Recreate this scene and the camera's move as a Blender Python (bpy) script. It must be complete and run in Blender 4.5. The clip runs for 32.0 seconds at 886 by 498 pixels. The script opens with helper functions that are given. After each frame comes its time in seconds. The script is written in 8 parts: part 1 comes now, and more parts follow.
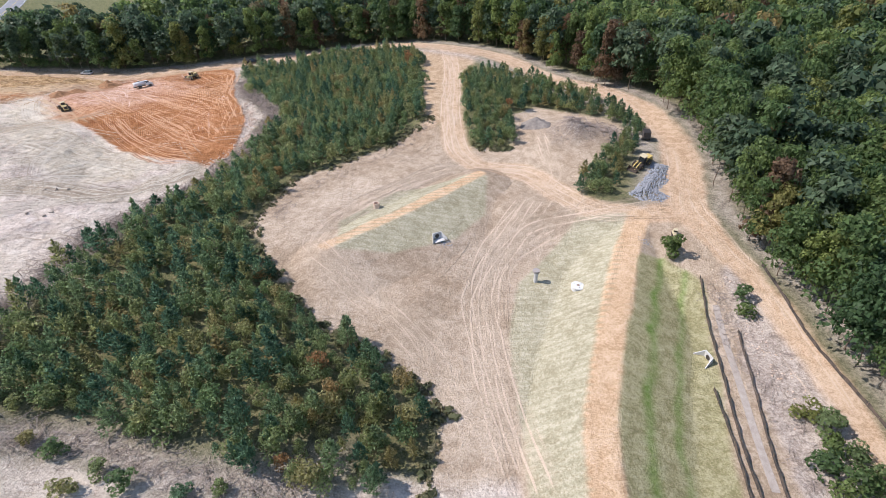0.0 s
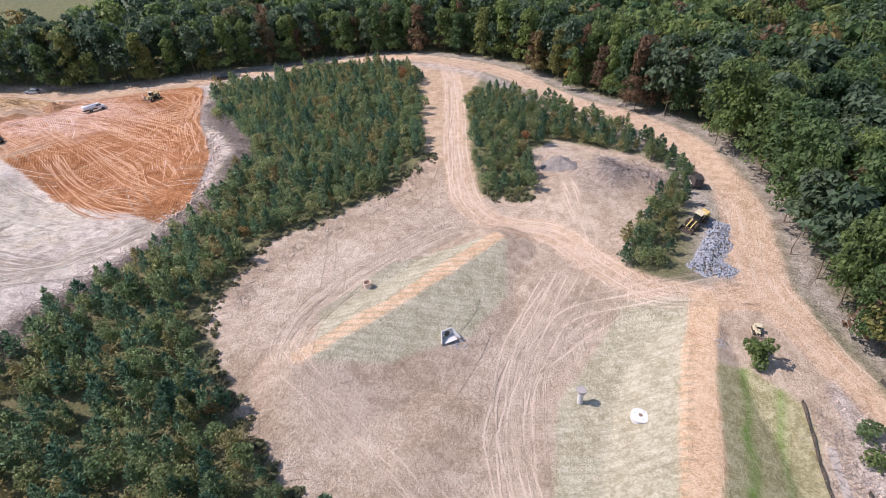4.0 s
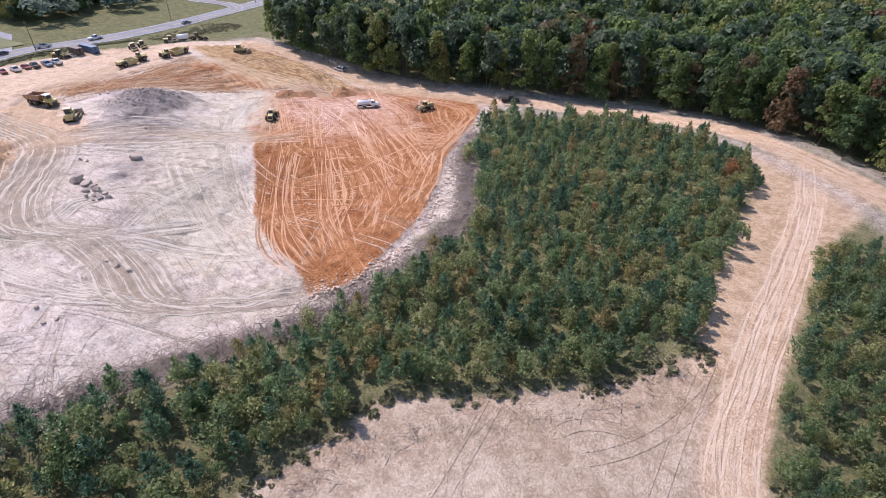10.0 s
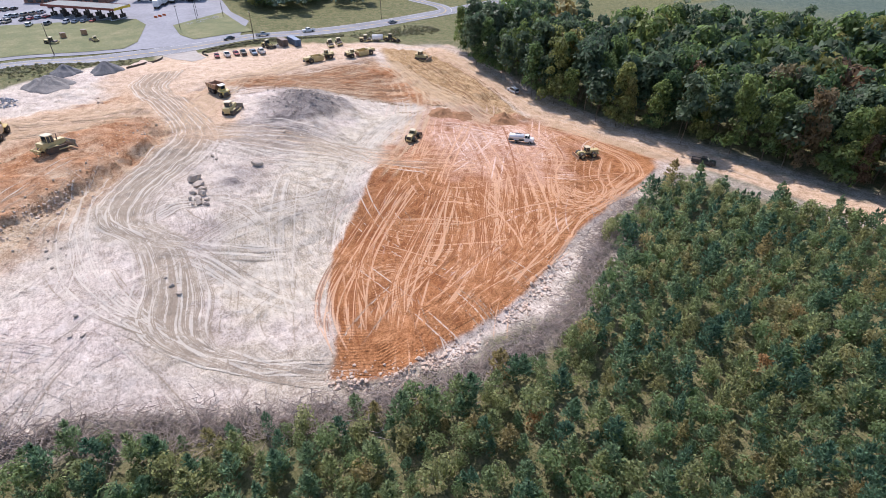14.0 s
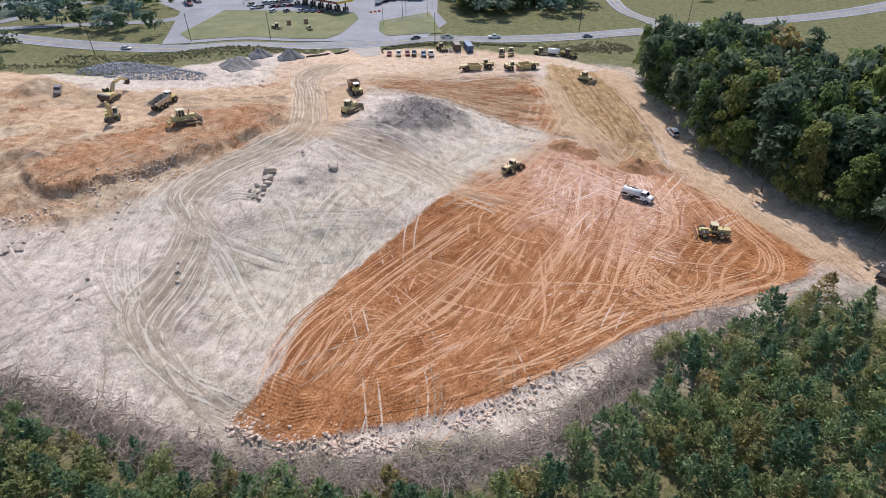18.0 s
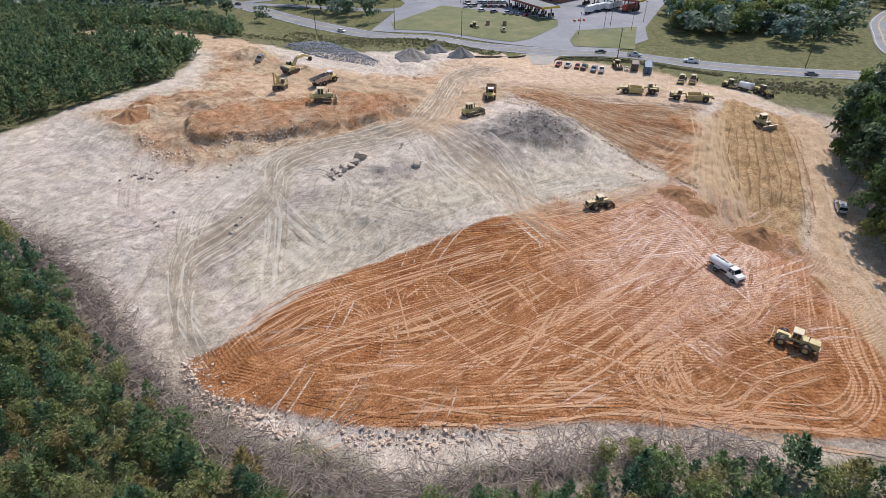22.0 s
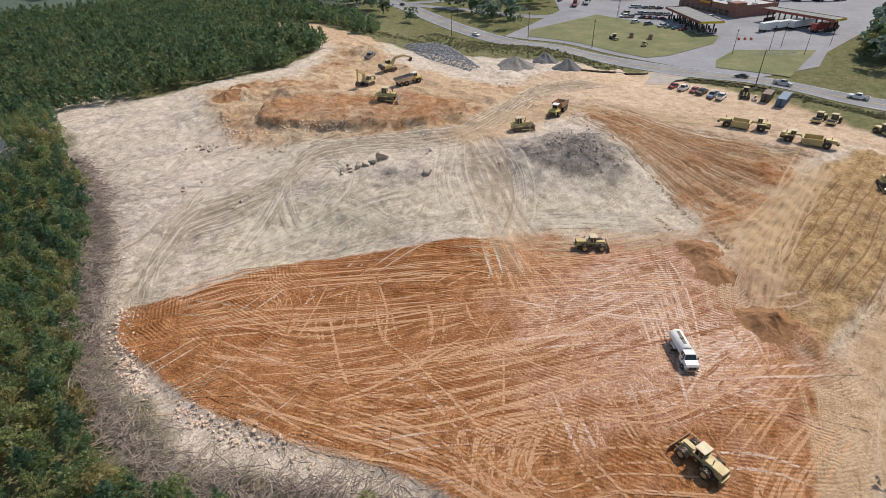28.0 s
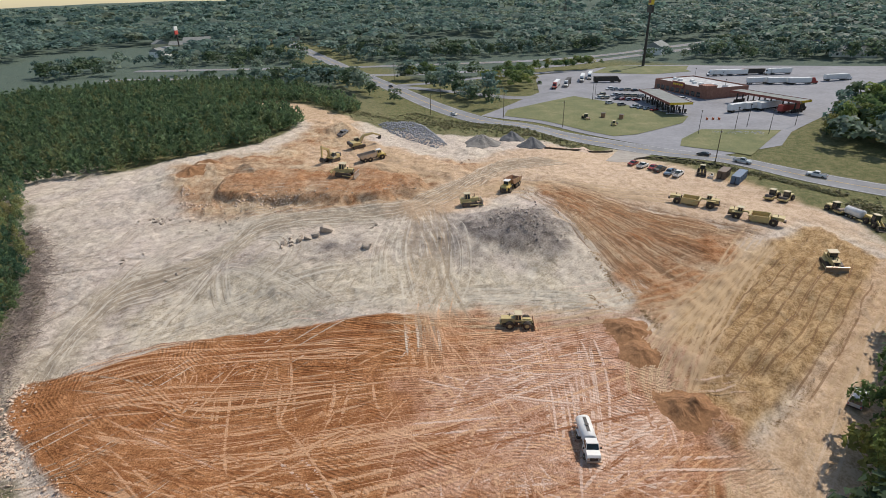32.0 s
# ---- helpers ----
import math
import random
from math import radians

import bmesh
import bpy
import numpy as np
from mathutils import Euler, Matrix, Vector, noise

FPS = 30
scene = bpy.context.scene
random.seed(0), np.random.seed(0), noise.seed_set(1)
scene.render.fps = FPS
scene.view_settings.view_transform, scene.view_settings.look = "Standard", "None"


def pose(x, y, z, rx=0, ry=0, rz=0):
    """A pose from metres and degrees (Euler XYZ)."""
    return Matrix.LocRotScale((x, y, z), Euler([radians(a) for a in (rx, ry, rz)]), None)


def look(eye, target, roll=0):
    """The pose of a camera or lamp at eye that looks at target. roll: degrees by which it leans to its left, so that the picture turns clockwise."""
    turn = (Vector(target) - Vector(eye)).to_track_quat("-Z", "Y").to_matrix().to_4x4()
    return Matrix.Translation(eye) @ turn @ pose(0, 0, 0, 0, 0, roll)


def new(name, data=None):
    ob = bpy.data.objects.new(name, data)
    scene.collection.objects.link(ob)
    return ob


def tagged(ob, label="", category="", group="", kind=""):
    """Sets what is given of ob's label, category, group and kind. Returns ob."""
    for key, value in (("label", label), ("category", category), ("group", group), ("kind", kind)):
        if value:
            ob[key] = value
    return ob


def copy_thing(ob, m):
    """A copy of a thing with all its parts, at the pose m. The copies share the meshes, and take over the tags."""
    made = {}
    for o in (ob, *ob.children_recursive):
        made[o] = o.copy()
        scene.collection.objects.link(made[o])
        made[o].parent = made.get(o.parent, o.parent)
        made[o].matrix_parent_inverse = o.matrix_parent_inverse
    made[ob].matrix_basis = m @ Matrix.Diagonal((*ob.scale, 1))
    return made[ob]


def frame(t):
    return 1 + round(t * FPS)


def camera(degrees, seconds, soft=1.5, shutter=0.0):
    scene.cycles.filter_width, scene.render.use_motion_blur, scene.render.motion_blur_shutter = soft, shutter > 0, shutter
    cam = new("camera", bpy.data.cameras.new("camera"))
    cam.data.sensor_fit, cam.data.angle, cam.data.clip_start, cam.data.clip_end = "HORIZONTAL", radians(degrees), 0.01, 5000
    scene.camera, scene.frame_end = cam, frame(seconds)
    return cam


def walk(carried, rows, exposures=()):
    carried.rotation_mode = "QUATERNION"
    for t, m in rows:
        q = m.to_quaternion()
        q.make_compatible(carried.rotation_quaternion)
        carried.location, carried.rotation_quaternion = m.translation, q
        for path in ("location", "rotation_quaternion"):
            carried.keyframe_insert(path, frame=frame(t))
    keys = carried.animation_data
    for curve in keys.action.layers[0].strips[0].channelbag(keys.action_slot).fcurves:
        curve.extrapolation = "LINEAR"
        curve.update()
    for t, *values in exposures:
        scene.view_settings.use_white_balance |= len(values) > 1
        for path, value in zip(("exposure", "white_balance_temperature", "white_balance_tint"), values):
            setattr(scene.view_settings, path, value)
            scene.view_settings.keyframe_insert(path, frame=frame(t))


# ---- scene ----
cam = camera(80.3, 32.0, 0.7)
METRES, EYE, TILT, LEAN, TURN = 250.0, 55.0, 0.0, 0.0, 0.0
ROWS = [
    (0.0, 0.0, 0.0, 0.0, -1.18, -33.66, 1.77),
    (0.5, -0.0011, 0.0143, -0.0002, -1.51, -33.71, 1.84),
    (1.0, -0.0021, 0.029, -0.0002, -1.89, -33.78, 1.87),
    (1.5, -0.0031, 0.0442, -0.0006, -2.36, -33.85, 1.88),
    (2.0, -0.004, 0.0599, -0.0009, -2.03, -33.91, 1.85),
    (2.5, -0.0051, 0.0762, -0.0011, -1.19, -33.96, 1.74),
    (3.0, -0.0065, 0.0931, -0.0009, -0.94, -34.05, 1.64),
    (3.5, -0.0081, 0.1106, -0.0007, -1.43, -34.16, 1.66),
    (5.5, -0.0128, 0.183, 0.003, -3.3, -34.53, 1.66),
    (6.0, -0.0132, 0.2015, 0.0029, -3.3, -34.49, 1.59),
    (6.5, -0.0135, 0.2204, 0.0037, -3.32, -34.54, 1.54),
    (7.0, -0.0124, 0.2394, 0.0037, -3.21, -34.55, 1.55),
    (7.5, -0.0141, 0.2585, 0.0035, -1.51, -34.47, 1.2),
    (8.0, -0.0133, 0.2772, 0.0048, 4.58, -34.52, 0.77),
    (8.5, -0.0151, 0.2952, 0.0049, 13.09, -34.51, 0.01),
    (9.0, -0.0155, 0.3131, 0.0053, 22.23, -34.66, -0.63),
    (9.5, -0.0143, 0.3316, 0.0059, 29.86, -34.85, -0.82),
    (10.0, -0.0173, 0.3489, 0.0048, 34.5, -34.88, -1.15),
    (10.5, -0.0199, 0.3665, 0.0051, 38.03, -35.02, -1.2),
    (11.0, -0.0226, 0.3838, 0.005, 39.92, -35.02, -0.98),
    (11.5, -0.0266, 0.3999, 0.0047, 41.04, -34.97, -0.85),
    (12.0, -0.0307, 0.4157, 0.0043, 42.24, -34.96, -0.68),
    (12.5, -0.0352, 0.4311, 0.0039, 43.16, -34.93, -0.54),
    (13.0, -0.0388, 0.4468, 0.0035, 47.17, -34.96, -0.54),
    (13.5, -0.0424, 0.4628, 0.0033, 53.04, -35.03, -0.7),
    (14.0, -0.045, 0.48, 0.0027, 58.92, -35.08, -0.69),
    (14.5, -0.0473, 0.498, 0.0019, 64.0, -35.06, -0.59),
    (16.5, -0.0575, 0.5721, -0.0012, 76.82, -34.87, -0.01),
    (17.0, -0.061, 0.5915, -0.0018, 79.11, -34.82, 0.14),
    (17.5, -0.0648, 0.6109, -0.0027, 81.8, -34.74, 0.25),
    (18.0, -0.0691, 0.6303, -0.0029, 85.39, -34.7, 0.27),
    (18.5, -0.0736, 0.6494, -0.0033, 89.05, -34.64, 0.23),
    (19.0, -0.0783, 0.6681, -0.0036, 92.25, -34.58, 0.21),
    (19.5, -0.0832, 0.6857, -0.0039, 95.3, -34.47, 0.2),
    (20.0, -0.0877, 0.7019, -0.0038, 98.79, -34.42, 0.13),
    (20.5, -0.0922, 0.7167, -0.0035, 102.32, -34.37, 0.07),
    (21.0, -0.0964, 0.7303, -0.0034, 105.49, -34.33, 0.01),
    (21.5, -0.1001, 0.7426, -0.0035, 108.82, -34.3, -0.07),
    (22.0, -0.1038, 0.7547, -0.0035, 111.76, -34.25, -0.01),
    (22.5, -0.1072, 0.7653, -0.0036, 113.98, -34.2, 0.04),
    (23.0, -0.1108, 0.7754, -0.0037, 117.01, -34.15, 0.04),
    (23.5, -0.1153, 0.7853, -0.004, 120.89, -34.13, -0.02),
    (24.0, -0.1214, 0.7953, -0.0037, 124.22, -34.17, 0.01),
    (24.5, -0.129, 0.806, -0.0038, 126.12, -34.06, 0.21),
    (25.0, -0.1376, 0.8166, -0.0037, 127.04, -34.01, 0.41),
    (25.5, -0.1471, 0.8276, -0.0038, 127.7, -33.94, 0.65),
    (27.5, -0.1929, 0.8738, -0.0057, 133.2, -33.62, 1.16),
    (28.0, -0.2058, 0.8853, -0.0058, 133.71, -33.59, 1.26),
    (28.5, -0.2188, 0.8966, -0.0061, 134.11, -33.55, 1.32),
    (29.0, -0.2309, 0.9074, -0.0064, 134.43, -33.51, 1.34),
    (29.5, -0.2408, 0.9162, -0.0066, 134.55, -33.49, 1.31),
    (30.0, -0.2478, 0.922, -0.0069, 134.81, -33.48, 1.26),
    (30.5, -0.2522, 0.9253, -0.0073, 134.98, -33.49, 1.19),
    (31.0, -0.2548, 0.9261, -0.0071, 134.97, -31.94, 1.16),
    (31.5, -0.2557, 0.9263, -0.0072, 134.88, -28.76, 1.25),
    (32.0, -0.2561, 0.9265, -0.0078, 134.83, -25.81, 1.32),
]
walk(cam, [(t, pose(0, 0, EYE, TILT, LEAN, TURN) @ pose(METRES * x, METRES * y, METRES * z, 90 + pitch, roll, yaw)) for t, x, y, z, yaw, pitch, roll in ROWS],
     exposures=[(0, 0.34, 6450, 14), (3, 0.35, 6430, 18), (6, 0.34, 6430, 26), (8.5, 0.30, 6390, 26), (12, 0.40, 6350, 22), (14.5, 0.40, 6370, 18), (17, 0.19, 6480, 15), (20, 0.09, 6550, 12), (22, 0.01, 6650, 12), (24, 0.01, 6950, 12), (28, -0.06, 7350, 10), (30, -0.09, 7450, 9), (31, -0.16, 7350, 9), (32, -0.16, 7150, 9)])

# ---- light: clear late-summer midday sun, blue sky ----
SUN_EL, SUN_AZ = radians(50.0), radians(-84.0)     # azimuth from +y towards +x
world = bpy.data.worlds.new("sky")
scene.world = world
world.use_nodes = True
wn = world.node_tree.nodes
sky = wn.new("ShaderNodeTexSky")
sky.sky_type, sky.sun_disc, sky.sun_elevation, sky.sun_rotation = "NISHITA", False, SUN_EL, SUN_AZ
sky.air_density, sky.dust_density, sky.ozone_density = 1.0, 0.5, 1.0
wn["Background"].inputs["Strength"].default_value = 0.15
world.node_tree.links.new(sky.outputs[0], wn["Background"].inputs[0])
sun_to = Vector((math.cos(SUN_EL) * math.sin(SUN_AZ), math.cos(SUN_EL) * math.cos(SUN_AZ), math.sin(SUN_EL)))
sun = new("sun", bpy.data.lights.new("sun", "SUN"))
sun.data.energy, sun.data.angle, sun.data.color = 4.2, radians(0.53), (1.0, 0.95, 0.90)
sun.matrix_world = look(sun_to * 500, (0, 0, 0))
scene.view_settings.exposure = 0.0


# ---- materials ----
def mat(name, rough=0.8, metal=0.0):
    m = bpy.data.materials.new(name)
    m.use_nodes = True
    b = m.node_tree.nodes["Principled BSDF"]
    b.inputs["Roughness"].default_value, b.inputs["Metallic"].default_value = rough, metal
    return m, m.node_tree.nodes, m.node_tree.links, b


def noise_node(nodes, links, vec, scale, detail=4.0, rough=0.6, distort=0.0):
    n = nodes.new("ShaderNodeTexNoise")
    n.inputs["Scale"].default_value, n.inputs["Detail"].default_value = scale, detail
    n.inputs["Roughness"].default_value, n.inputs["Distortion"].default_value = rough, distort
    links.new(vec, n.inputs["Vector"])
    return n.outputs["Fac"]


def ramp(nodes, links, fac, stops):
    r = nodes.new("ShaderNodeValToRGB")
    e = r.color_ramp.elements
    while len(e) < len(stops):
        e.new(0.5)
    for k, (p, c) in enumerate(stops):
        e[k].position, e[k].color = p, (*c, 1)
    links.new(fac, r.inputs[0])
    return r.outputs[0]


def mixc(nodes, links, fac, a, b, how="MIX"):
    n = nodes.new("ShaderNodeMix")
    n.data_type, n.blend_type = "RGBA", how
    for sock, v in ((n.inputs[0], fac), (n.inputs[6], a), (n.inputs[7], b)):
        if isinstance(v, (int, float)):
            sock.default_value = v
        elif isinstance(v, tuple):
            sock.default_value = (*v, 1)
        else:
            links.new(v, sock)
    return n.outputs[2]


def mathn(nodes, links, op, a, b=0.0, clamp=False):
    n = nodes.new("ShaderNodeMath")
    n.operation, n.use_clamp = op, clamp
    for sock, v in ((n.inputs[0], a), (n.inputs[1], b)):
        if isinstance(v, (int, float)):
            sock.default_value = v
        else:
            links.new(v, sock)
    return n.outputs[0]


def bump(nodes, links, b, height, strength=0.5, distance=0.1):
    n = nodes.new("ShaderNodeBump")
    n.inputs["Strength"].default_value, n.inputs["Distance"].default_value = strength, distance
    links.new(height, n.inputs["Height"])
    links.new(n.outputs[0], b.inputs["Normal"])


def plain(name, col, rough=0.6, metal=0.0, dirt=(0.35, 0.22, 0.13), amount=0.25, scale=2.0, relief=0.0):
    """A coloured surface with mottling, and dust or dirt of another colour in patches."""
    m, n, l, b = mat(name, rough, metal)
    p = n.new("ShaderNodeTexCoord").outputs["Object"]
    big, fine = noise_node(n, l, p, scale, 5, 0.65), noise_node(n, l, p, scale * 9, 3)
    c = mixc(n, l, mathn(n, l, "MULTIPLY", fine, 0.35), col, tuple(v * 0.6 for v in col))
    f = mathn(n, l, "MULTIPLY", mathn(n, l, "SUBTRACT", big, 0.42, True), amount * 5, True)
    l.new(mixc(n, l, f, c, dirt), b.inputs["Base Color"])
    l.new(mathn(n, l, "ADD", mathn(n, l, "MULTIPLY", f, 0.3), rough, True), b.inputs["Roughness"])
    if relief:
        bump(n, l, b, fine, relief, 0.05)
    return m


def leaf_mat(name, stops, spread=0.5, thin=0.5):
    """Foliage: a tone for each tree, a lighter or darker tone for each leaf clump."""
    m, n, l, b = mat(name, 0.55)
    at = n.new("ShaderNodeAttribute")
    at.attribute_name = "tone"
    tone = mathn(n, l, "FRACT", mathn(n, l, "ADD", at.outputs["Fac"], n.new("ShaderNodeObjectInfo").outputs["Random"]))
    isl = n.new("ShaderNodeNewGeometry").outputs["Random Per Island"]
    c = ramp(n, l, tone, stops)
    v = mathn(n, l, "ADD", mathn(n, l, "MULTIPLY", isl, spread), 1.0 - spread * 0.5)
    comb = n.new("ShaderNodeCombineColor")
    for k in range(3):
        l.new(v, comb.inputs[k])
    l.new(mixc(n, l, 1.0, c, comb.outputs[0], "MULTIPLY"), b.inputs["Base Color"])
    b.inputs["Specular IOR Level"].default_value = 0.25
    tr, mx = n.new("ShaderNodeBsdfTranslucent"), n.new("ShaderNodeMixShader")
    l.new(b.inputs["Base Color"].links[0].from_socket, tr.inputs[0])
    mx.inputs[0].default_value = thin
    l.new(b.outputs[0], mx.inputs[1]), l.new(tr.outputs[0], mx.inputs[2])
    l.new(mx.outputs[0], n["Material Output"].inputs[0])
    return m


PINE = leaf_mat("young pine needles", [(0, (0.100, 0.185, 0.120)), (0.3, (0.165, 0.265, 0.155)), (0.6, (0.245, 0.325, 0.170)), (0.86, (0.330, 0.365, 0.170)), (0.99, (0.37, 0.31, 0.15))], 1.0, 0.70)
SHRUB = leaf_mat("shrub leaves", [(0, (0.177, 0.266, 0.124)), (0.4, (0.266, 0.331, 0.153)), (0.80, (0.342, 0.354, 0.165)), (0.97, (0.377, 0.318, 0.153)), (1.0, (0.472, 0.236, 0.118))], 0.9, 0.72)
OAK = leaf_mat("broadleaf foliage", [(0, (0.077, 0.134, 0.059)), (0.3, (0.120, 0.183, 0.067)), (0.6, (0.159, 0.217, 0.075)), (0.85, (0.207, 0.265, 0.082)), (0.99, (0.241, 0.231, 0.082))], 0.9, 0.58)
FALL = leaf_mat("autumn foliage", [(0, (0.17, 0.110, 0.068)), (0.4, (0.21, 0.130, 0.072)), (0.75, (0.19, 0.155, 0.078)), (1, (0.36, 0.27, 0.08))], 0.7)
TALLPINE = leaf_mat("tall pine needles", [(0, (0.075, 0.120, 0.068)), (0.5, (0.098, 0.145, 0.082)), (1, (0.118, 0.162, 0.090))], 0.8)
# lighter and bluer leaf colours: the haze of distance is painted in
HAZY_WOOD = leaf_mat("far woods, blue haze in the colour", [(0, (0.115, 0.185, 0.160)), (0.5, (0.150, 0.225, 0.190)), (0.85, (0.185, 0.250, 0.195)), (1, (0.22, 0.26, 0.185))], 0.7)
PINE_FAR = leaf_mat("pine plantation needles", [(0, (0.109, 0.176, 0.095)), (0.4, (0.138, 0.209, 0.106)), (0.75, (0.171, 0.233, 0.119)), (1, (0.209, 0.233, 0.109))], 0.9, 0.55)
WEED = leaf_mat("dry verge weeds", [(0, (0.15, 0.165, 0.085)), (0.5, (0.20, 0.20, 0.105)), (1, (0.27, 0.235, 0.14))], 0.6)
BARK = plain("bark", (0.16, 0.11, 0.08), 0.9, amount=0.2, scale=3, relief=0.5)


# ---- ground: one sheet, fine over the site, coarse out to the horizon ----
def axis(spans, far):
    """Grid lines: even steps over the spans (start, end, step), then ever wider ones outwards."""
    mid = np.concatenate([np.arange(a, b, s) for a, b, s in spans])
    out, d, p = [], spans[0][2], 0.0
    while p < far:
        d *= 1.14
        p += d
        out.append(p)
    out = np.array(out)
    return np.concatenate([mid[0] - out[::-1], mid, mid[-1] + out])


X0, X1, Y0, Y1 = -216.0, 62.0, 32.0, 244.0
gx = axis([(X0, -146, 0.56), (-146, -57, 0.4), (-57, X1, 0.56)], 4300)
gy = axis([(Y0, 130, 0.56), (130, 234, 0.4), (234, Y1, 0.5)], 4300)
GX, GY = np.meshgrid(gx, gy, indexing="ij")


def fbm(x, y, size, octaves=4, seed=0):
    """Smooth value noise, about -1 to 1."""
    out, amp = np.zeros_like(x, dtype=float), 1.0
    for o in range(octaves):
        u, v = x / size + seed * 17.3 + o * 7.7, y / size + seed * 5.9 + o * 3.1
        i, j = np.floor(u), np.floor(v)
        fu, fv = u - i, v - j
        fu, fv = fu * fu * (3 - 2 * fu), fv * fv * (3 - 2 * fv)

        def h(a, b):
            s = np.sin(a * 127.1 + b * 311.7 + seed * 74.7) * 43758.5453
            return (s - np.floor(s)) * 2 - 1
        out += amp * ((h(i, j) * (1 - fu) + h(i + 1, j) * fu) * (1 - fv) + (h(i, j + 1) * (1 - fu) + h(i + 1, j + 1) * fu) * fv)
        amp, size = amp * 0.5, size * 0.5
    return out / 1.6


def line_dist(x, y, pts):
    """Distance to a polyline, and how far along it (0 to 1) the nearest place is."""
    best, along = np.full(x.shape, 1e9), np.zeros(x.shape)
    n = len(pts) - 1
    for k in range(n):
        (ax, ay), (bx, by) = pts[k], pts[k + 1]
        dx, dy = bx - ax, by - ay
        t = np.clip(((x - ax) * dx + (y - ay) * dy) / (dx * dx + dy * dy), 0, 1)
        d = np.hypot(x - ax - t * dx, y - ay - t * dy)
        along = np.where(d < best, (k + t) / n, along)
        best = np.minimum(best, d)
    return best, along


lines_done = {}


def grid_dist(name, pts):
    """Distance from every place of the ground grid to a line, worked out once."""
    if name not in lines_done:
        lines_done[name] = line_dist(GX, GY, pts)[0]
    return lines_done[name]


def inside(x, y, poly):
    """Signed distance into a polygon: positive within."""
    d, _ = line_dist(x, y, list(poly) + [poly[0]])
    odd = np.zeros(x.shape, bool)
    n = len(poly)
    for k in range(n):
        (ax, ay), (bx, by) = poly[k], poly[(k + 1) % n]
        if ay != by:
            odd ^= ((ay > y) != (by > y)) & (x < (bx - ax) * (y - ay) / (by - ay) + ax)
    return np.where(odd, d, -d)


def soft(d, w):
    t = np.clip(d / w + 0.5, 0, 1)
    return t * t * (3 - 2 * t)


def bez(a, b, c, n=40):
    t = np.linspace(0, 1, n)[:, None]
    a, b, c = (np.array(p, float) for p in (a, b, c))
    return (1 - t) ** 2 * a + 2 * t * (1 - t) * b + t * t * c


def smooth_line(pts, n=8):
    """A Catmull-Rom curve through the points."""
    p = np.array([pts[0], *pts, pts[-1]], float)
    out = []
    for k in range(1, len(p) - 2):
        for t in np.linspace(0, 1, n, endpoint=False):
            a, b, c, d = p[k - 1:k + 3]
            out.append(0.5 * (2 * b + (c - a) * t + (2 * a - 5 * b + 4 * c - d) * t * t + (3 * b - a - 3 * c + d) * t ** 3))
    return [tuple(q) for q in out] + [tuple(p[-1])]


# lie of the land: heights at places of the plan
LAND_EAST = [(18, 84, -10), (6, 70, -10.2), (8, 45, -9.5), (-1, 99, -8), (-10, 80, -7.5), (-16, 112, -4.4), (-30, 100, -4.2), (51, 114, -4.2), (46, 63, -11.3), (46, 45, -11.5), (60, 80, -7), (56, 134, -1.2),
             (-36, 60, -5), (15, 118, -5.2), (36, 136, -2.2), (5, 166, 0.6), (-20, 138, -3.8), (10, 225, 2), (66, 165, 1), (62, 45, -9), (58, 105, -5)]
LAND_WEST = [(-56, 157, -3.2), (-74, 135, -3.6), (-60, 133, -4.2), (-59, 172, -2.4), (-97, 216, -2.6), (-130, 183, -2.4), (-128, 141, 1), (-122, 126, 1.8), (-95, 95, 0), (-90, 45, 1.5), (-135, 60, 4),
             (-149, 106, 1.9), (-166, 93, 2.6), (-158, 146, 2.2), (-176, 145, 2.6), (-231, 185, -1.2), (-204, 192, 0.4), (-216, 95, 1), (-270, 134, -3.8), (-85, 152, -3.8), (-131, 221, -3.6), (-150, 200, -1.2), (-268, 40, -3.5), (-268, 210, -3.5), (-180, 20, 4.5)]
BERM_A = [(-24, 90), (-10, 102), (10, 121)]
BERM_B = [(18, 30), (20.5, 45), (27, 63), (38, 89), (44, 101)]


def land(x, y):
    x, y = np.asarray(x, float), np.asarray(y, float)
    near = (np.abs(x + 60) < 520) & (np.abs(y - 100) < 520)
    num, den = np.full(x.shape, -2.0 * 2e-8), np.full(x.shape, 2e-8)
    for px, py, pz in LAND_EAST + LAND_WEST:
        w = 1.0 / ((x - px) ** 2 + (y - py) ** 2 + 110.0) ** 2
        num, den = num + w * pz, den + w
    h = num / den
    d, a = line_dist(x, y, smooth_line(BERM_B))
    h = np.maximum(h, -5.4 - 0.5 * np.maximum(0, d - 2.2))
    d, a = line_dist(x, y, BERM_A)
    h = np.maximum(h, -3.0 - 0.34 * np.maximum(0, d - 1.6))
    r = np.hypot(x + 60, y - 120)
    h = h + soft(r - 700, 700) * (12 + 30 * fbm(x, y, 900, 3, 5)) + soft(r - 1800, 1600) * 28
    return h


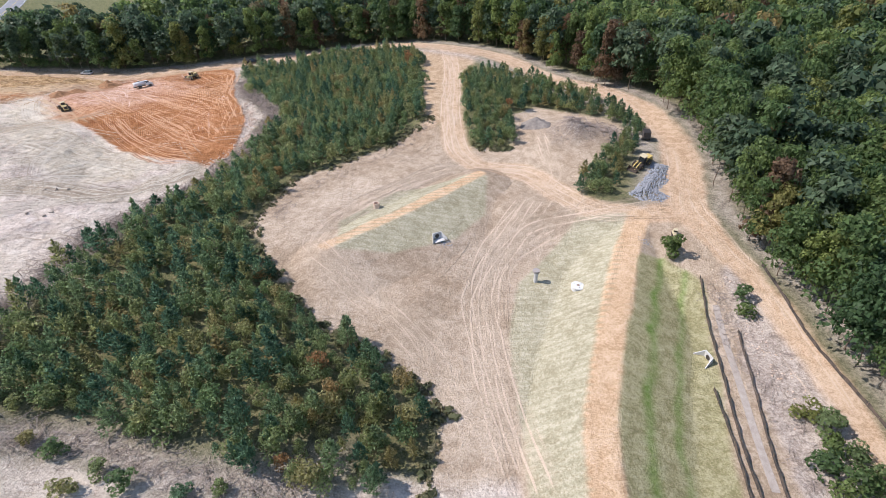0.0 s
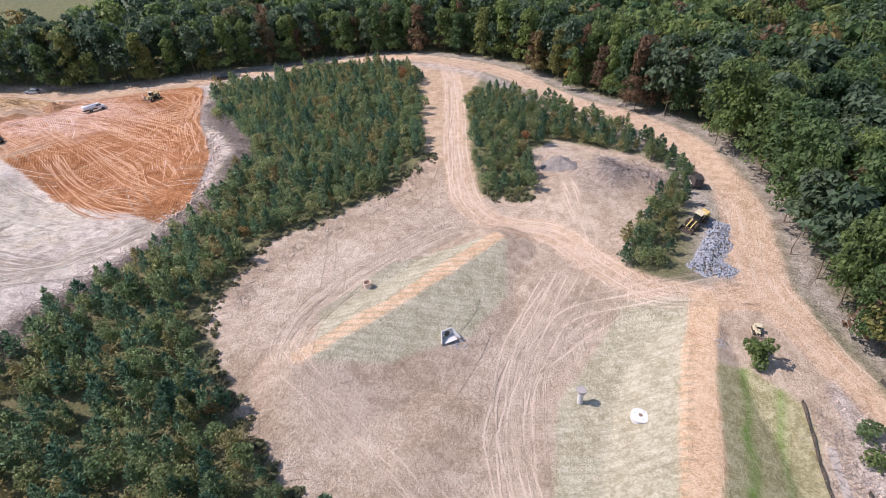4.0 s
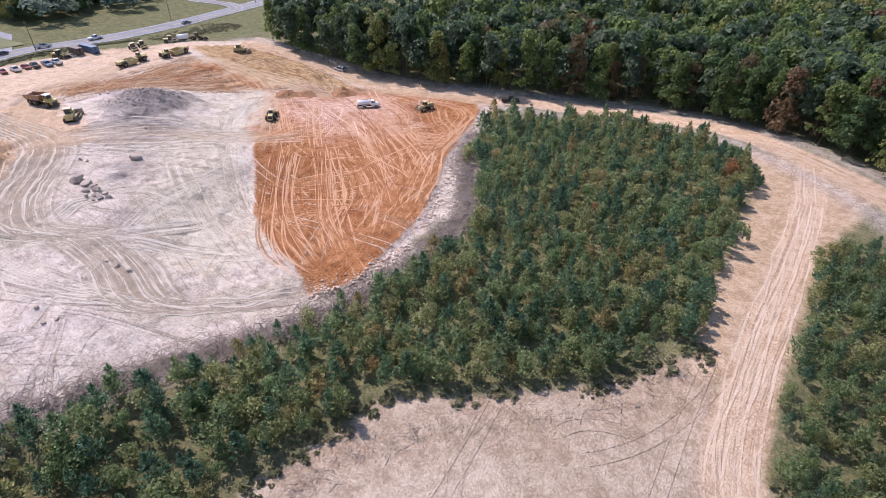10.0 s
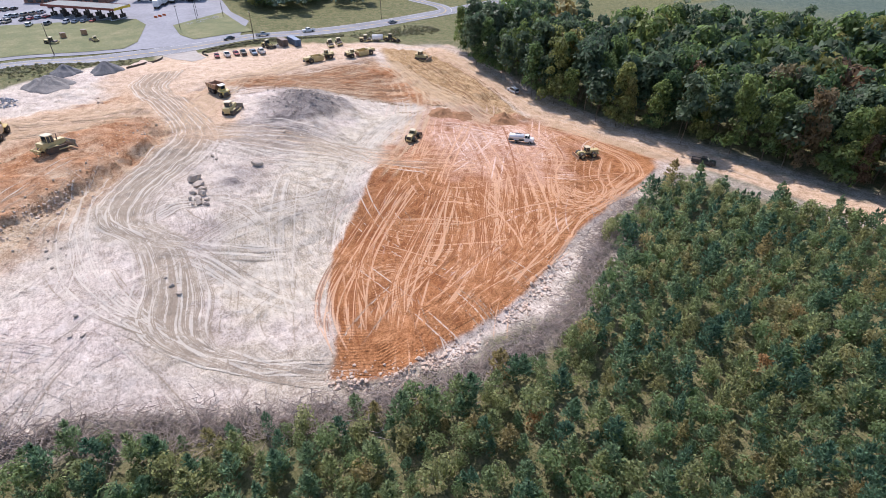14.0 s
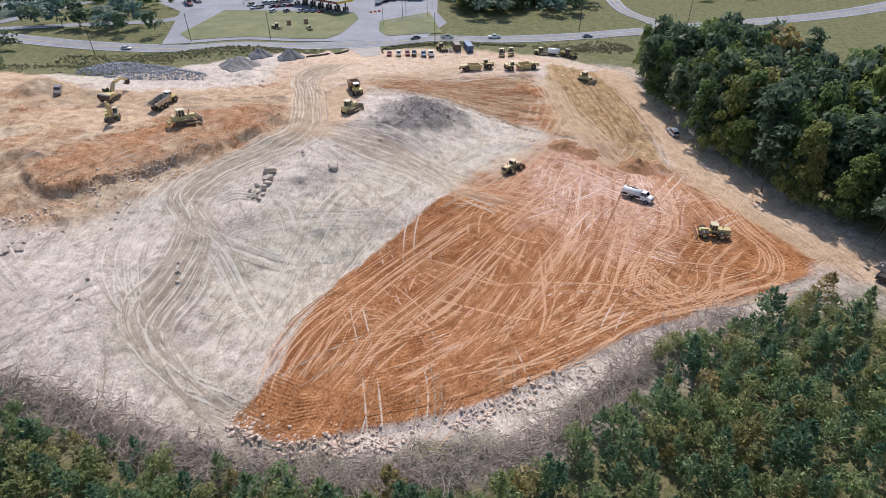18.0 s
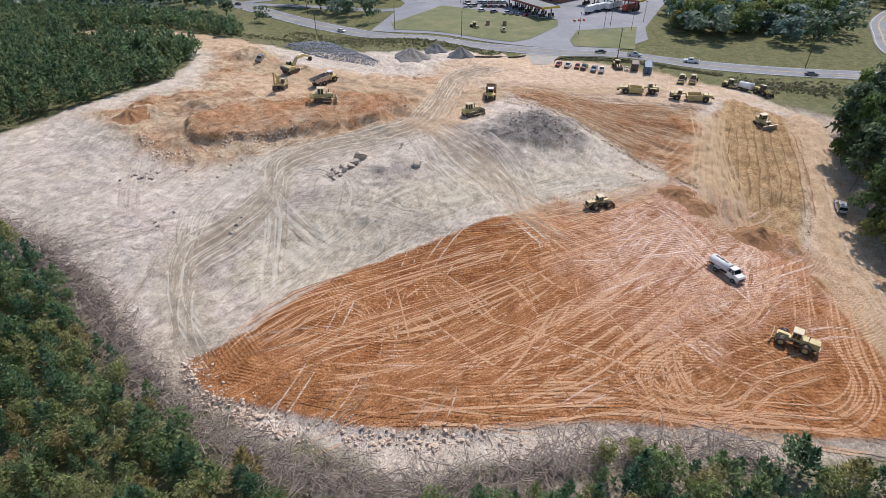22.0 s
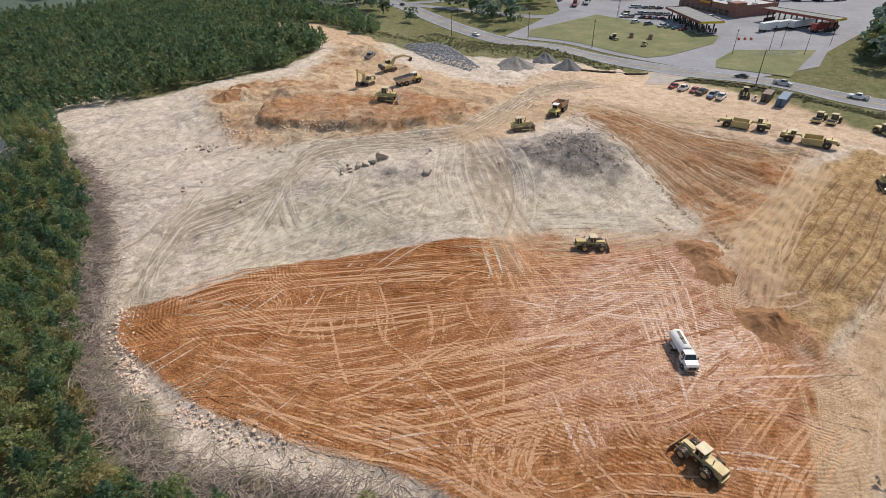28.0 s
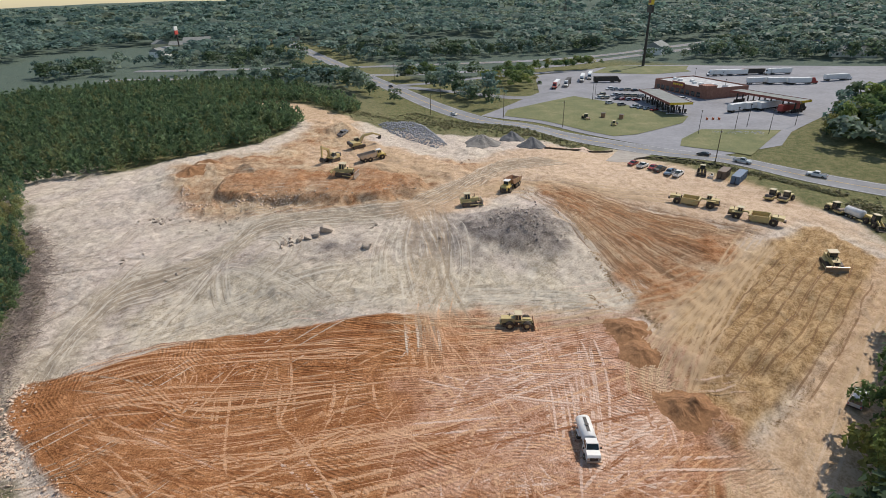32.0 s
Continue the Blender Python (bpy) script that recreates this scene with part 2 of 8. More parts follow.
SITE = [(-84, 24), (-104, 33), (-140, 41), (-166, 38), (-186, 20), (-200, 24), (-206, 60), (-228, 100), (-250, 138), (-236, 188), (-224, 216), (-205, 232), (-150, 235), (-87, 241), (-66, 190), (-56, 170), (-56, 150), (-60, 136), (-66, 120), (-73, 92)]
ORANGE = [(-63, 133), (-72, 138), (-82, 140), (-92, 145), (-100, 152), (-115, 164), (-124, 172), (-132, 179), (-140, 190), (-144, 200), (-134, 214), (-124, 228), (-88, 236), (-82, 220), (-78, 205), (-73, 190), (-67, 178), (-62, 165), (-60, 152), (-59, 140)]
RIDGED = [(-128, 222), (-165, 227), (-200, 229), (-212, 212), (-196, 207), (-160, 201), (-138, 207), (-132, 214)]
RUTTED = [(-190, 143), (-172, 166), (-161, 185), (-150, 197), (-144, 203), (-180, 205), (-196, 200), (-192, 160)]
CLEAR = [(-4, 20), (-3, 42), (-1, 52), (-9, 61), (-23, 70), (-36, 88), (-43, 103), (-38, 123), (-15, 142), (-3, 156), (8, 140), (20, 136), (23, 158), (31, 164), (43, 157), (53, 147), (52, 140), (46, 131), (36, 118), (34, 110), (46, 104), (60, 124), (60, 100), (60, 60), (60, 20)]
HAUL_E = smooth_line([(57, 10), (57, 39), (60, 60), (58, 87), (56, 103), (62, 122), (64, 147), (54, 173), (42, 190), (23, 220), (0, 239), (-21, 249), (-50, 249), (-86, 241), (-120, 231.5), (-200, 231)])
HAUL_IN = smooth_line([(4, 236), (6, 202), (4, 150), (9, 131), (22, 124), (29, 112), (38, 103), (54, 101)])
ACCESS = smooth_line([(-61, 141), (-67, 129), (-76, 119), (-84, 115), (-94, 117), (-106, 117), (-116, 112), (-127, 115), (-140, 125), (-152, 132), (-174, 130), (-199, 126), (-218, 133), (-262, 140)])
WORKS = [(-121, 45), (-150, 55), (-180, 35), (-192, 24), (-200, 34), (-180, 90), (-200, 120), (-184, 140), (-160, 132), (-130, 112), (-108, 90), (-112, 70)]
WORKS_ROAD = [(-165, 55), (-189, 78), (-188, 110), (-185, 145), (-162, 146), (-146, 140), (-142, 127), (-166, 128), (-174, 115), (-166, 96), (-151, 79)]
PIT = [(-119, 84), (-126, 77), (-140, 80), (-154, 96), (-168, 114), (-163, 123), (-148, 121), (-135, 107), (-125, 95)]
HIGHWAY = smooth_line([(-420, -390), (-345, -175), (-298, -55), (-268, 35), (-259, 85), (-263, 130), (-265, 180), (-265, 220), (-268, 260), (-275, 300), (-300, 400), (-380, 560)])
rng = np.random.default_rng(3)

# windows of the grid that are worked in detail
HZ = land(GX, GY)
fine = (GX > X0 - 60) & (GX < X1 + 30) & (GY > Y0 - 60) & (GY < Y1 + 30)
mound_dark = np.exp(-(((GX + 158) / 13) ** 2 + ((GY - 163) / 12) ** 2))
mound_pond = np.exp(-(((GX - 38) / 9) ** 2 + ((GY - 142) / 8) ** 2))
pit_d = inside(GX, GY, PIT) + 1.5 * fbm(GX, GY, 7, 3, 2)
orange_d = inside(GX, GY, ORANGE) + 0.5 * fbm(GX, GY, 3, 3, 1)
site_d = inside(GX, GY, SITE) + 3.0 * fbm(GX, GY, 12, 3, 4)
clear_d = inside(GX, GY, CLEAR) + 1.2 * fbm(GX, GY, 6, 3, 6)
rough_n, lump = fbm(GX, GY, 4.5, 4, 8), fbm(GX, GY, 26, 3, 9)
HZ += np.where(fine, 0, fbm(GX, GY, 60, 3, 3) * 1.0 * soft(np.hypot(GX + 60, GY - 120) - 400, 300))
HZ += 3.2 * mound_dark * (1 + 0.25 * rough_n) + 3.2 * mound_pond * (1 + 0.5 * rough_n)
HZ += 2.1 * soft(pit_d + 0.5, 2.8) * (1 + 0.12 * rough_n)
HZ += 0.35 * np.exp(-((pit_d + 0.5) / 2.6) ** 2) * (0.3 + 1.0 * rough_n)
NORTH = [(-126, 174), (-140, 190), (-144, 200), (-134, 214), (-124, 228), (-88, 236)]
open_side = soft(line_dist(GX, GY, NORTH)[0] - 7, 8)
HZ += open_side * (0.5 * soft(orange_d, 1.6) + 0.4 * np.exp(-((orange_d + 0.2) / 0.7) ** 2) * (0.5 + rough_n))
HZ += np.where(site_d > -3, 1, 0) * soft(-orange_d - 1, 3) * (0.34 * rough_n + 0.20 * fbm(GX, GY, 1.6, 2, 12) - 0.55 * np.clip(0.22 - np.abs(fbm(GX * 0.55 + GY * 0.25, GY - 0.4 * GX, 5.5, 3, 14)), 0, 1) * soft(fbm(GX, GY, 18, 2, 15), 0.5) * 2.0 + 0.6 * lump * soft(site_d - 4, 8))
works_d = inside(GX, GY, WORKS)
HZ += soft(works_d, 6) * 0.5 * rough_n * soft(-pit_d, 2)
for hx, hy, hr, hh in ((-126, 62, 6, 2.2), (-136, 72, 5, 1.8), (-112, 62, 8, 1.8), (-188, 48, 6, 2.4), (-205, 104, 5, 1.2)):
    HZ += hh * np.maximum(0, 1 - (np.hypot(GX - hx, GY - hy) / (hr * 1.35)) ** 2) ** 1.5 * (1 + 0.25 * rough_n)
# furrows of the ridged fill and deep ruts of the churned strip
ridged_d, rutted_d = inside(GX, GY, RIDGED) + 1.2 * rough_n, inside(GX, GY, RUTTED) + 2 * rough_n
HZ += soft(ridged_d, 2) * (0.30 * np.sin((GY - 0.02 * GX + 0.5 * rough_n) * 2.2) * (0.6 + 0.5 * rough_n) + 0.26 * rough_n + 0.3)
HZ += soft(rutted_d, 3) * (0.16 * rough_n + 0.2)
HZ += soft(clear_d, 2) * 0.05 * rough_n

# tyre and track marks, stamped on the fine window
stamp = {k: np.zeros(GX.shape) for k in ("pale", "dark", "road", "tan", "cream", "rut", "spray", "clay")}


trails = {k: [] for k in stamp}


def mark(kind, pts, width=0.45, gauge=1.9, strength=0.6, twin=True, wobble=0.0):
    pts = np.asarray(pts, float)
    seg = np.hypot(*np.diff(pts, axis=0).T)
    s = np.concatenate([[0], np.cumsum(seg)])
    u = np.arange(0, s[-1], 0.13)
    q = np.stack([np.interp(u, s, pts[:, 0]), np.interp(u, s, pts[:, 1])], 1)
    t = np.gradient(q, axis=0)
    t /= np.maximum(np.hypot(*t.T), 1e-9)[:, None]
    nrm = np.stack([-t[:, 1], t[:, 0]], 1)
    q = q + nrm * wobble * np.interp(u, np.arange(0, s[-1] + 12, 6), rng.normal(0, 1, len(np.arange(0, s[-1] + 12, 6))))[:, None]
    fade = strength * np.clip(np.minimum(u, s[-1] - u) / 8, 0, 1) * (0.8 + 0.2 * np.sin(u * 0.37 + rng.random() * 6))
    sparse = slice(None, None, 5)
    for off in ((-gauge / 2, gauge / 2) if twin else (0,)):
        trails[kind].append((q[sparse] + nrm[sparse] * off, nrm[sparse], fade[sparse], max(0.24, width), u[sparse]))
        for e in np.arange(-width / 2, width / 2 + 0.01, 0.15):
            p = q + nrm * (off + e)
            i, j = np.rint(np.interp(p[:, 0], gx, np.arange(len(gx)))).astype(int), np.rint(np.interp(p[:, 1], gy, np.arange(len(gy)))).astype(int)
            ok = (p[:, 0] > X0) & (p[:, 0] < X1) & (p[:, 1] > Y0) & (p[:, 1] < Y1)
            np.maximum.at(stamp[kind], (i[ok], j[ok]), fade[ok])


def pick(lo, hi):
    return lo + (hi - lo) * rng.random()


# tracks over the orange fill, each route driven a few times nearly alike
def passes(kind, a, c, b, times, spread, width, strength):
    for q in range(times):
        da, dc, db = ((pick(-spread, spread), pick(-spread, spread)) for _ in range(3))
        mark(kind, bez((a[0] + da[0], a[1] + da[1]), (c[0] + dc[0] * 2, c[1] + dc[1] * 2), (b[0] + db[0], b[1] + db[1])), width, pick(1.8, 2.3), strength * pick(0.6, 1.1))


def drive(kind, route, times, spread, width, lo, hi):
    """Passes along one winding route: each keeps its own line, shifted and eased a little."""
    for q in range(times):
        sx, sy = pick(-spread, spread), pick(-spread, spread)
        pts = smooth_line([(x + sx + pick(-0.3, 0.3) * spread, y + sy + pick(-0.3, 0.3) * spread) for x, y in route], 10)
        mark(kind, pts, width * pick(0.75, 1.15), pick(1.9, 2.4), pick(lo, hi))


# routes of the compactors: out of the tip along both edges, across, and round the turning places
TIP_ROUTES = [
    [(-65, 137), (-81, 141), (-110, 170)], [(-67, 140), (-82, 147), (-95, 157), (-108, 173)], [(-64, 143), (-73, 150), (-83, 159), (-94, 169), (-109, 181)],
    [(-66, 147), (-77, 152), (-87, 161), (-104, 178)], [(-68, 160), (-78, 170), (-90, 181), (-104, 190), (-115, 193)], [(-71, 167), (-83, 175), (-92, 181), (-105, 190)],
    [(-65, 153), (-68, 164), (-70, 175), (-73, 185)], [(-71, 175), (-77, 178), (-85, 183), (-94, 190), (-105, 200)], [(-65, 141), (-72, 143), (-82, 146), (-90, 149)]]
CROSS_ROUTES = [
    [(-96, 157), (-91, 166), (-86, 172), (-86, 177), (-85, 184), (-82, 199)], [(-102, 167), (-97, 175), (-90, 181), (-84, 184)], [(-75, 180), (-79, 191), (-78, 198)],
    [(-104, 175), (-99, 182), (-98, 189), (-101, 199), (-110, 207)], [(-106, 177), (-100, 186), (-100, 194), (-106, 203)], [(-106, 198), (-100, 205), (-94, 215)],
    [(-95, 163), (-88, 173), (-86, 181)], [(-99, 175), (-91, 179), (-88, 184)], [(-86, 156), (-78, 171), (-75, 179)], [(-97, 200), (-94, 205), (-88, 208)], [(-99, 203), (-95, 206), (-90, 209)]]
LONG_ROUTES = [
    [(-89, 183), (-108, 193), (-124, 198)], [(-87, 186), (-100, 194), (-118, 201), (-134, 207)], [(-83, 191), (-95, 200), (-102, 208), (-114, 213), (-126, 215)],
    [(-65, 144), (-74, 150), (-82, 163), (-95, 173), (-104, 181)], [(-67, 162), (-74, 166), (-83, 172), (-105, 183)], [(-66, 161), (-73, 168), (-80, 178), (-105, 199)],
    [(-72, 175), (-80, 179), (-88, 181), (-99, 183)], [(-71, 176), (-77, 182), (-84, 189), (-110, 203)], [(-64, 150), (-72, 163), (-82, 173), (-101, 182)], [(-90, 192), (-104, 200), (-127, 213)]]
LOOP_ROUTES = [
    [(-79, 196), (-83, 194), (-89, 196), (-93, 201), (-100, 205)], [(-96, 200), (-89, 195), (-84, 194), (-80, 197), (-80, 202), (-83, 208), (-89, 212), (-98, 223)],
    [(-97, 204), (-90, 200), (-83, 201), (-82, 206), (-87, 210)], [(-110, 225), (-101, 224), (-93, 225), (-86, 221), (-83, 214), (-79, 201), (-78, 190)], [(-78, 149), (-85, 146), (-92, 151)],
    [(-79, 149), (-79, 157), (-86, 160)], [(-104, 181), (-96, 184), (-96, 188), (-105, 190)], [(-114, 212), (-119, 216), (-126, 215), (-127, 211)], [(-80, 200), (-82, 197), (-88, 199), (-94, 206)], [(-80, 145), (-82, 151), (-78, 156)]]
EDGE_ROUTES = [
    [(-66, 166), (-72, 180), (-79, 194), (-82, 208), (-85, 225)], [(-66, 161), (-74, 179), (-80, 193)], [(-121, 226), (-104, 224), (-92, 224)], [(-129, 222), (-113, 221), (-100, 220)],
    [(-111, 173), (-126, 184), (-142, 197)], [(-103, 171), (-117, 184), (-135, 201)], [(-130, 164), (-120, 173), (-114, 184), (-107, 202)], [(-123, 164), (-116, 174), (-109, 186), (-107, 199)]]
SPRAY_ROUTES = [
    [(-107, 205), (-119, 210), (-132, 214)], [(-103, 212), (-113, 212), (-129, 213)], [(-101, 196), (-95, 203), (-91, 209)], [(-114, 200), (-106, 202), (-96, 204)], [(-118, 207), (-111, 211), (-104, 216)],
    [(-112, 185), (-118, 196), (-126, 204)], [(-106, 190), (-118, 194), (-132, 200)], [(-128, 190), (-120, 199), (-108, 208)], [(-134, 196), (-124, 204), (-110, 213)]]
for routes, times, spread, width, lo, hi in ((TIP_ROUTES, 4, 1.9, 0.34, 0.25, 0.75), (CROSS_ROUTES, 2, 1.0, 0.42, 0.3, 0.75), (LONG_ROUTES, 3, 2.0, 0.40, 0.3, 0.85), (LOOP_ROUTES, 4, 1.2, 0.26, 0.35, 0.85), (EDGE_ROUTES, 3, 2.4, 0.42, 0.25, 0.7)):
    for route in routes:
        drive("pale", route, times, spread, width, lo, hi)
for route in SPRAY_ROUTES:
    drive("spray", route, 4, 2.6, 0.45, 0.25, 0.75)
# shorter passes between them, thickest where the fill is driven most
for k in range(150):
    ax, ay = (-112 + 13 * rng.normal(), 196 + 12 * rng.normal()) if k % 3 else (pick(-100, -70), pick(145, 200))
    ang, L = (0.75 if k % 4 else 2.2) + 0.35 * rng.normal(), pick(10, 30)
    bx, by, bow = ax + L * math.cos(ang), ay - L * math.sin(ang) * (1 if k % 2 else -1), pick(-5, 5)
    mark("pale" if k % 4 else "spray", bez((ax, ay), ((ax + bx) / 2 + bow, (ay + by) / 2 + bow), (bx, by)), pick(0.2, 0.45), 2.1, pick(0.2, 0.6))
for k in range(40):
    a = (-118 + 10 * rng.normal(), 200 + 8 * rng.normal())
    ang, L = pick(0, 3.14), pick(6, 18)
    mark("spray", bez(a, (a[0] + L * 0.5 * math.cos(ang) + pick(-3, 3), a[1] + L * 0.5 * math.sin(ang) + pick(-3, 3)), (a[0] + L * math.cos(ang), a[1] + L * math.sin(ang))), pick(0.2, 0.5), 2.2, pick(0.25, 0.65))
# fresh darker passes that turned up damp clay
for k in range(26):
    r = (TIP_ROUTES + LONG_ROUTES)[k % 19]
    drive("clay", r, 2, 3.0, 0.6, 0.3, 0.7)
passes("tan", (-83, 235), (-100, 232), (-128, 222), 4, 2.0, 0.2, 0.6)


def lanes(kind, line, offsets, width, lo, hi, sx=0.7, sy=0.8):
    """Passes side by side along one route, each starting and ending at its own place."""
    n = len(line)
    for off in offsets:
        i, j = int(pick(0, n * 0.10)), n - int(pick(0, n * 0.10))
        mark(kind, [(x + off * sx, y + off * sy) for x, y in line[i:j]], width, 2.1, pick(lo, hi), True, 0.25)


# access track over the pale ground: many bands side by side, and trails that branch from it
lanes("dark", ACCESS, (-4.4, -3.3, -2.2, -1.4, -0.6, 0.2, 1.0, 1.8, 2.8, 4.0, 5.2), 0.5, 0.3, 0.85)
lanes("cream", ACCESS, (-5.2, -3.8, -1.8, 0.6, 2.3, 3.5, 4.8), 0.4, 0.3, 0.75)
for route in ([(-108, 114), (-101, 125), (-97, 135), (-96, 144)], [(-108, 115), (-99, 123), (-86, 131), (-78, 137)], [(-112, 112), (-118, 122), (-112, 132), (-100, 136)]):
    drive("cream", route, 4, 1.4, 0.4, 0.3, 0.65)
    drive("dark", route, 3, 1.6, 0.25, 0.25, 0.5)
# haul route down from the junction to the fill
for route in ([(-154, 132), (-136, 148), (-125, 163), (-119, 172), (-110, 182)], [(-152, 130), (-140, 150), (-130, 164), (-124, 176)], [(-156, 134), (-147, 146), (-132, 160), (-118, 168)]):
    drive("dark", route, 5, 1.8, 0.5, 0.3, 0.75)
    drive("tan", route, 3, 2.0, 0.4, 0.2, 0.45)
    drive("cream", route, 3, 3.4, 0.5, 0.3, 0.6)
for k in range(26):
    a, ang, L = (pick(-150, -76), pick(60, 175)), pick(-0.9, 0.6), pick(12, 44)
    mark("dark" if k % 3 == 0 else "cream", bez(a, (a[0] + L * 0.5 * math.cos(ang) + pick(-6, 6), a[1] + L * 0.5 * math.sin(ang) + pick(-6, 6)), (a[0] + L * math.cos(ang), a[1] + L * math.sin(ang))), 0.3, 2.0, pick(0.2, 0.5))
# grader and dozer passes: sets of fine parallel lines, gently bowed, and scrapes that end short
for k in range(64):
    a, ang, L, bow = (pick(-148, -74), pick(48, 172)), pick(-1.1, 0.6), pick(6, 30), pick(-6, 6)
    nx, ny = -math.sin(ang), math.cos(ang)
    for q in range(int(pick(2, 6))):
        o = q * pick(0.5, 1.1)
        p0 = (a[0] + nx * o + pick(-1, 1), a[1] + ny * o + pick(-1, 1))
        mark("cream" if (k + q) % 3 == 0 else "dark", bez(p0, (p0[0] + L * 0.5 * math.cos(ang) + nx * bow, p0[1] + L * 0.5 * math.sin(ang) + ny * bow), (p0[0] + L * math.cos(ang), p0[1] + L * math.sin(ang))), 0.05, 0, pick(0.2, 0.6), False)
# wheel prints of the loader at the foot of the grey mound
for k in range(7):
    mark("cream", bez((-150 - 2.3 * k, 187 + 0.6 * k), (-146 - 2.3 * k, 191), (-142 - 2.1 * k, 196 + 0.4 * k)), 0.8, 0, 0.7, False)
for k in range(5):
    o = -3 + 1.5 * k
    mark("tan", bez((-112 + pick(-4, 4), 162), (-140 + o, 196 + o), (-176 + o, 204 + o * 1.5)), 0.5, 2.4, pick(0.35, 0.75))
    mark("tan", bez((-126 + o, 214 + pick(-2, 2)), (-150 + o, 207 + o), (-200 + o, 204 + o)), 0.4, 2.3, pick(0.3, 0.75))
for k in range(11):
    o = -6 + 1.2 * k
    mark("tan", bez((-150 + pick(-4, 4), 128 + o * 0.6), (-190, 138 + o), (-215 + o, 190 + pick(-6, 6))), 0.4, 2.3, pick(0.25, 0.7), True, 0.3)
    mark("tan", bez((-188 + o * 0.7, 42 + pick(-4, 4)), (-176 + o, 80), (-172 + o * 1.6, 126 + pick(-5, 5))), 0.4, 2.3, pick(0.25, 0.6), True, 0.3)
for k in range(4):
    o = -2.2 + 1.3 * k
    mark("tan", smooth_line([(-127 + pick(-3, 3), 212 + o), (-136, 206 + o), (-156, 205 + o), (-194, 207 + o)]), 0.5, 2.2, pick(0.6, 0.9))
    mark("tan", smooth_line([(-128 + pick(-3, 3), 228 + o), (-150, 231.5 + o), (-200, 232 + o)]), 0.4, 2.2, pick(0.3, 0.6))
    mark("cream", bez((-128, 168 + o), (-143, 178 + o), (-150 + o, 200)), 0.5, 2.3, pick(0.5, 0.8))
# wandering passes over the sand, in families
for a, c, b in (((-76, 133), (-100, 134), (-128, 150)), ((-118, 160), (-128, 138), (-150, 133)), ((-88, 142), (-112, 152), (-140, 178)), ((-96, 112), (-112, 136), (-108, 158)), ((-80, 118), (-104, 92), (-140, 110)), ((-86, 100), (-96, 84), (-112, 76)), ((-124, 170), (-140, 165), (-152, 142))):
    passes("cream", a, c, b, 4, 2.4, 0.3, 0.55)
    passes("dark", a, c, b, 3, 2.6, 0.15, 0.42)
# long ruts side by side along the churned strip
for k in range(26):
    u = k / 25 + pick(-0.02, 0.02)
    a, c, b = ((-179 - 15 * u, 146 + 7 * u + pick(-3, 5)), (-167 - 29 * u, 173 + 10 * u), (-154 - 46 * u, 198 + 7 * u + pick(-6, 3)))
    mark("rut", smooth_line([a, c, b], 12), pick(0.4, 1.1), 2.2, pick(0.6, 1.0), k % 3 == 0, 0.12)
    mark("tan", smooth_line([(a[0] + 0.9, a[1]), (c[0] + 0.9, c[1]), (b[0] + 0.9, b[1])], 12), pick(0.3, 0.7), 2.2, pick(0.15, 0.55), k % 3 == 1, 0.12)
for k in range(9):
    o = 2.2 * k
    mark("rut", smooth_line([(-137 - pick(0, 8), 209 + o), (-165, 210 + o), (-200 + pick(0, 8), 211 + o * 0.92)]), pick(0.3, 0.6), 2.0, pick(0.35, 0.6), False, 0.25)
# haul roads and the trails round the basin
lanes("road", HAUL_E, (-2.8, -1.9, -0.5, 0.2, 1.5, 2.3), 0.4, 0.15, 0.55, 1.0, 0.3)
lanes("road", HAUL_IN, (-2.4, -1.3, -0.2, 0.9, 2.0), 0.4, 0.2, 0.65, 0.8, 0.5)
lanes("dark", HAUL_E, (-2.2, 0.9), 0.5, 0.1, 0.3, 1.0, 0.3)
lanes("dark", HAUL_IN, (-1.0, 1.2), 0.5, 0.1, 0.3, 0.8, 0.5)
CLEARING_LANES = [[(8, 58), (8, 66), (9, 82), (15, 96), (22, 102), (40, 104), (53, 106)], [(0, 58), (-2, 66), (-9, 75), (-22, 85), (-25, 90), (-23, 102), (-7, 120), (9, 131)],
                  [(6, 82), (9, 90), (22, 108), (28, 118), (27, 129), (27, 148)], [(8, 68), (11, 88), (20, 98), (30, 104), (30, 114)]]
for line in CLEARING_LANES:
    drive("road", line, 4, 2.4, 0.45, 0.15, 0.6)
    drive("dark", line, 2, 1.8, 0.3, 0.15, 0.35)
for k in range(5):
    o = -2.4 + 1.2 * k
    mark("road", smooth_line([(11 + o, 33 + pick(0, 4)), (8 + o, 60), (7 + o, 78), (12 + o, 96), (23 + o, 112 + pick(0, 5))]), 0.35, 2.0, pick(0.3, 0.75), True, 0.3)
    mark("road", smooth_line([(5 + o, 48), (-4 + o, 66), (-18 + o, 82), (-27 + o * 0.5, 94), (-22 - o * 0.3, 106 + o), (-2, 126 + o), (12, 128 + o)]), 0.25, 2.0, pick(0.2, 0.55), True, 0.3)
    mark("dark", smooth_line([(20 + o * 3, 92 + o), (30 + o * 2, 106 + o), (48 + o, 100 + o)]), 0.25, 2.0, pick(0.2, 0.45), True, 0.3)
for k in range(30):
    a, ang, L = (pick(-28, 26), pick(68, 138)), pick(0, 3.14), pick(8, 26)
    mark("dark" if k % 2 else "road", bez(a, (a[0] + L * 0.5 * math.cos(ang) + pick(-4, 4), a[1] + L * 0.5 * math.sin(ang) + pick(-4, 4)), (a[0] + L * math.cos(ang), a[1] + L * math.sin(ang))), 0.2, 1.9, pick(0.12, 0.35))

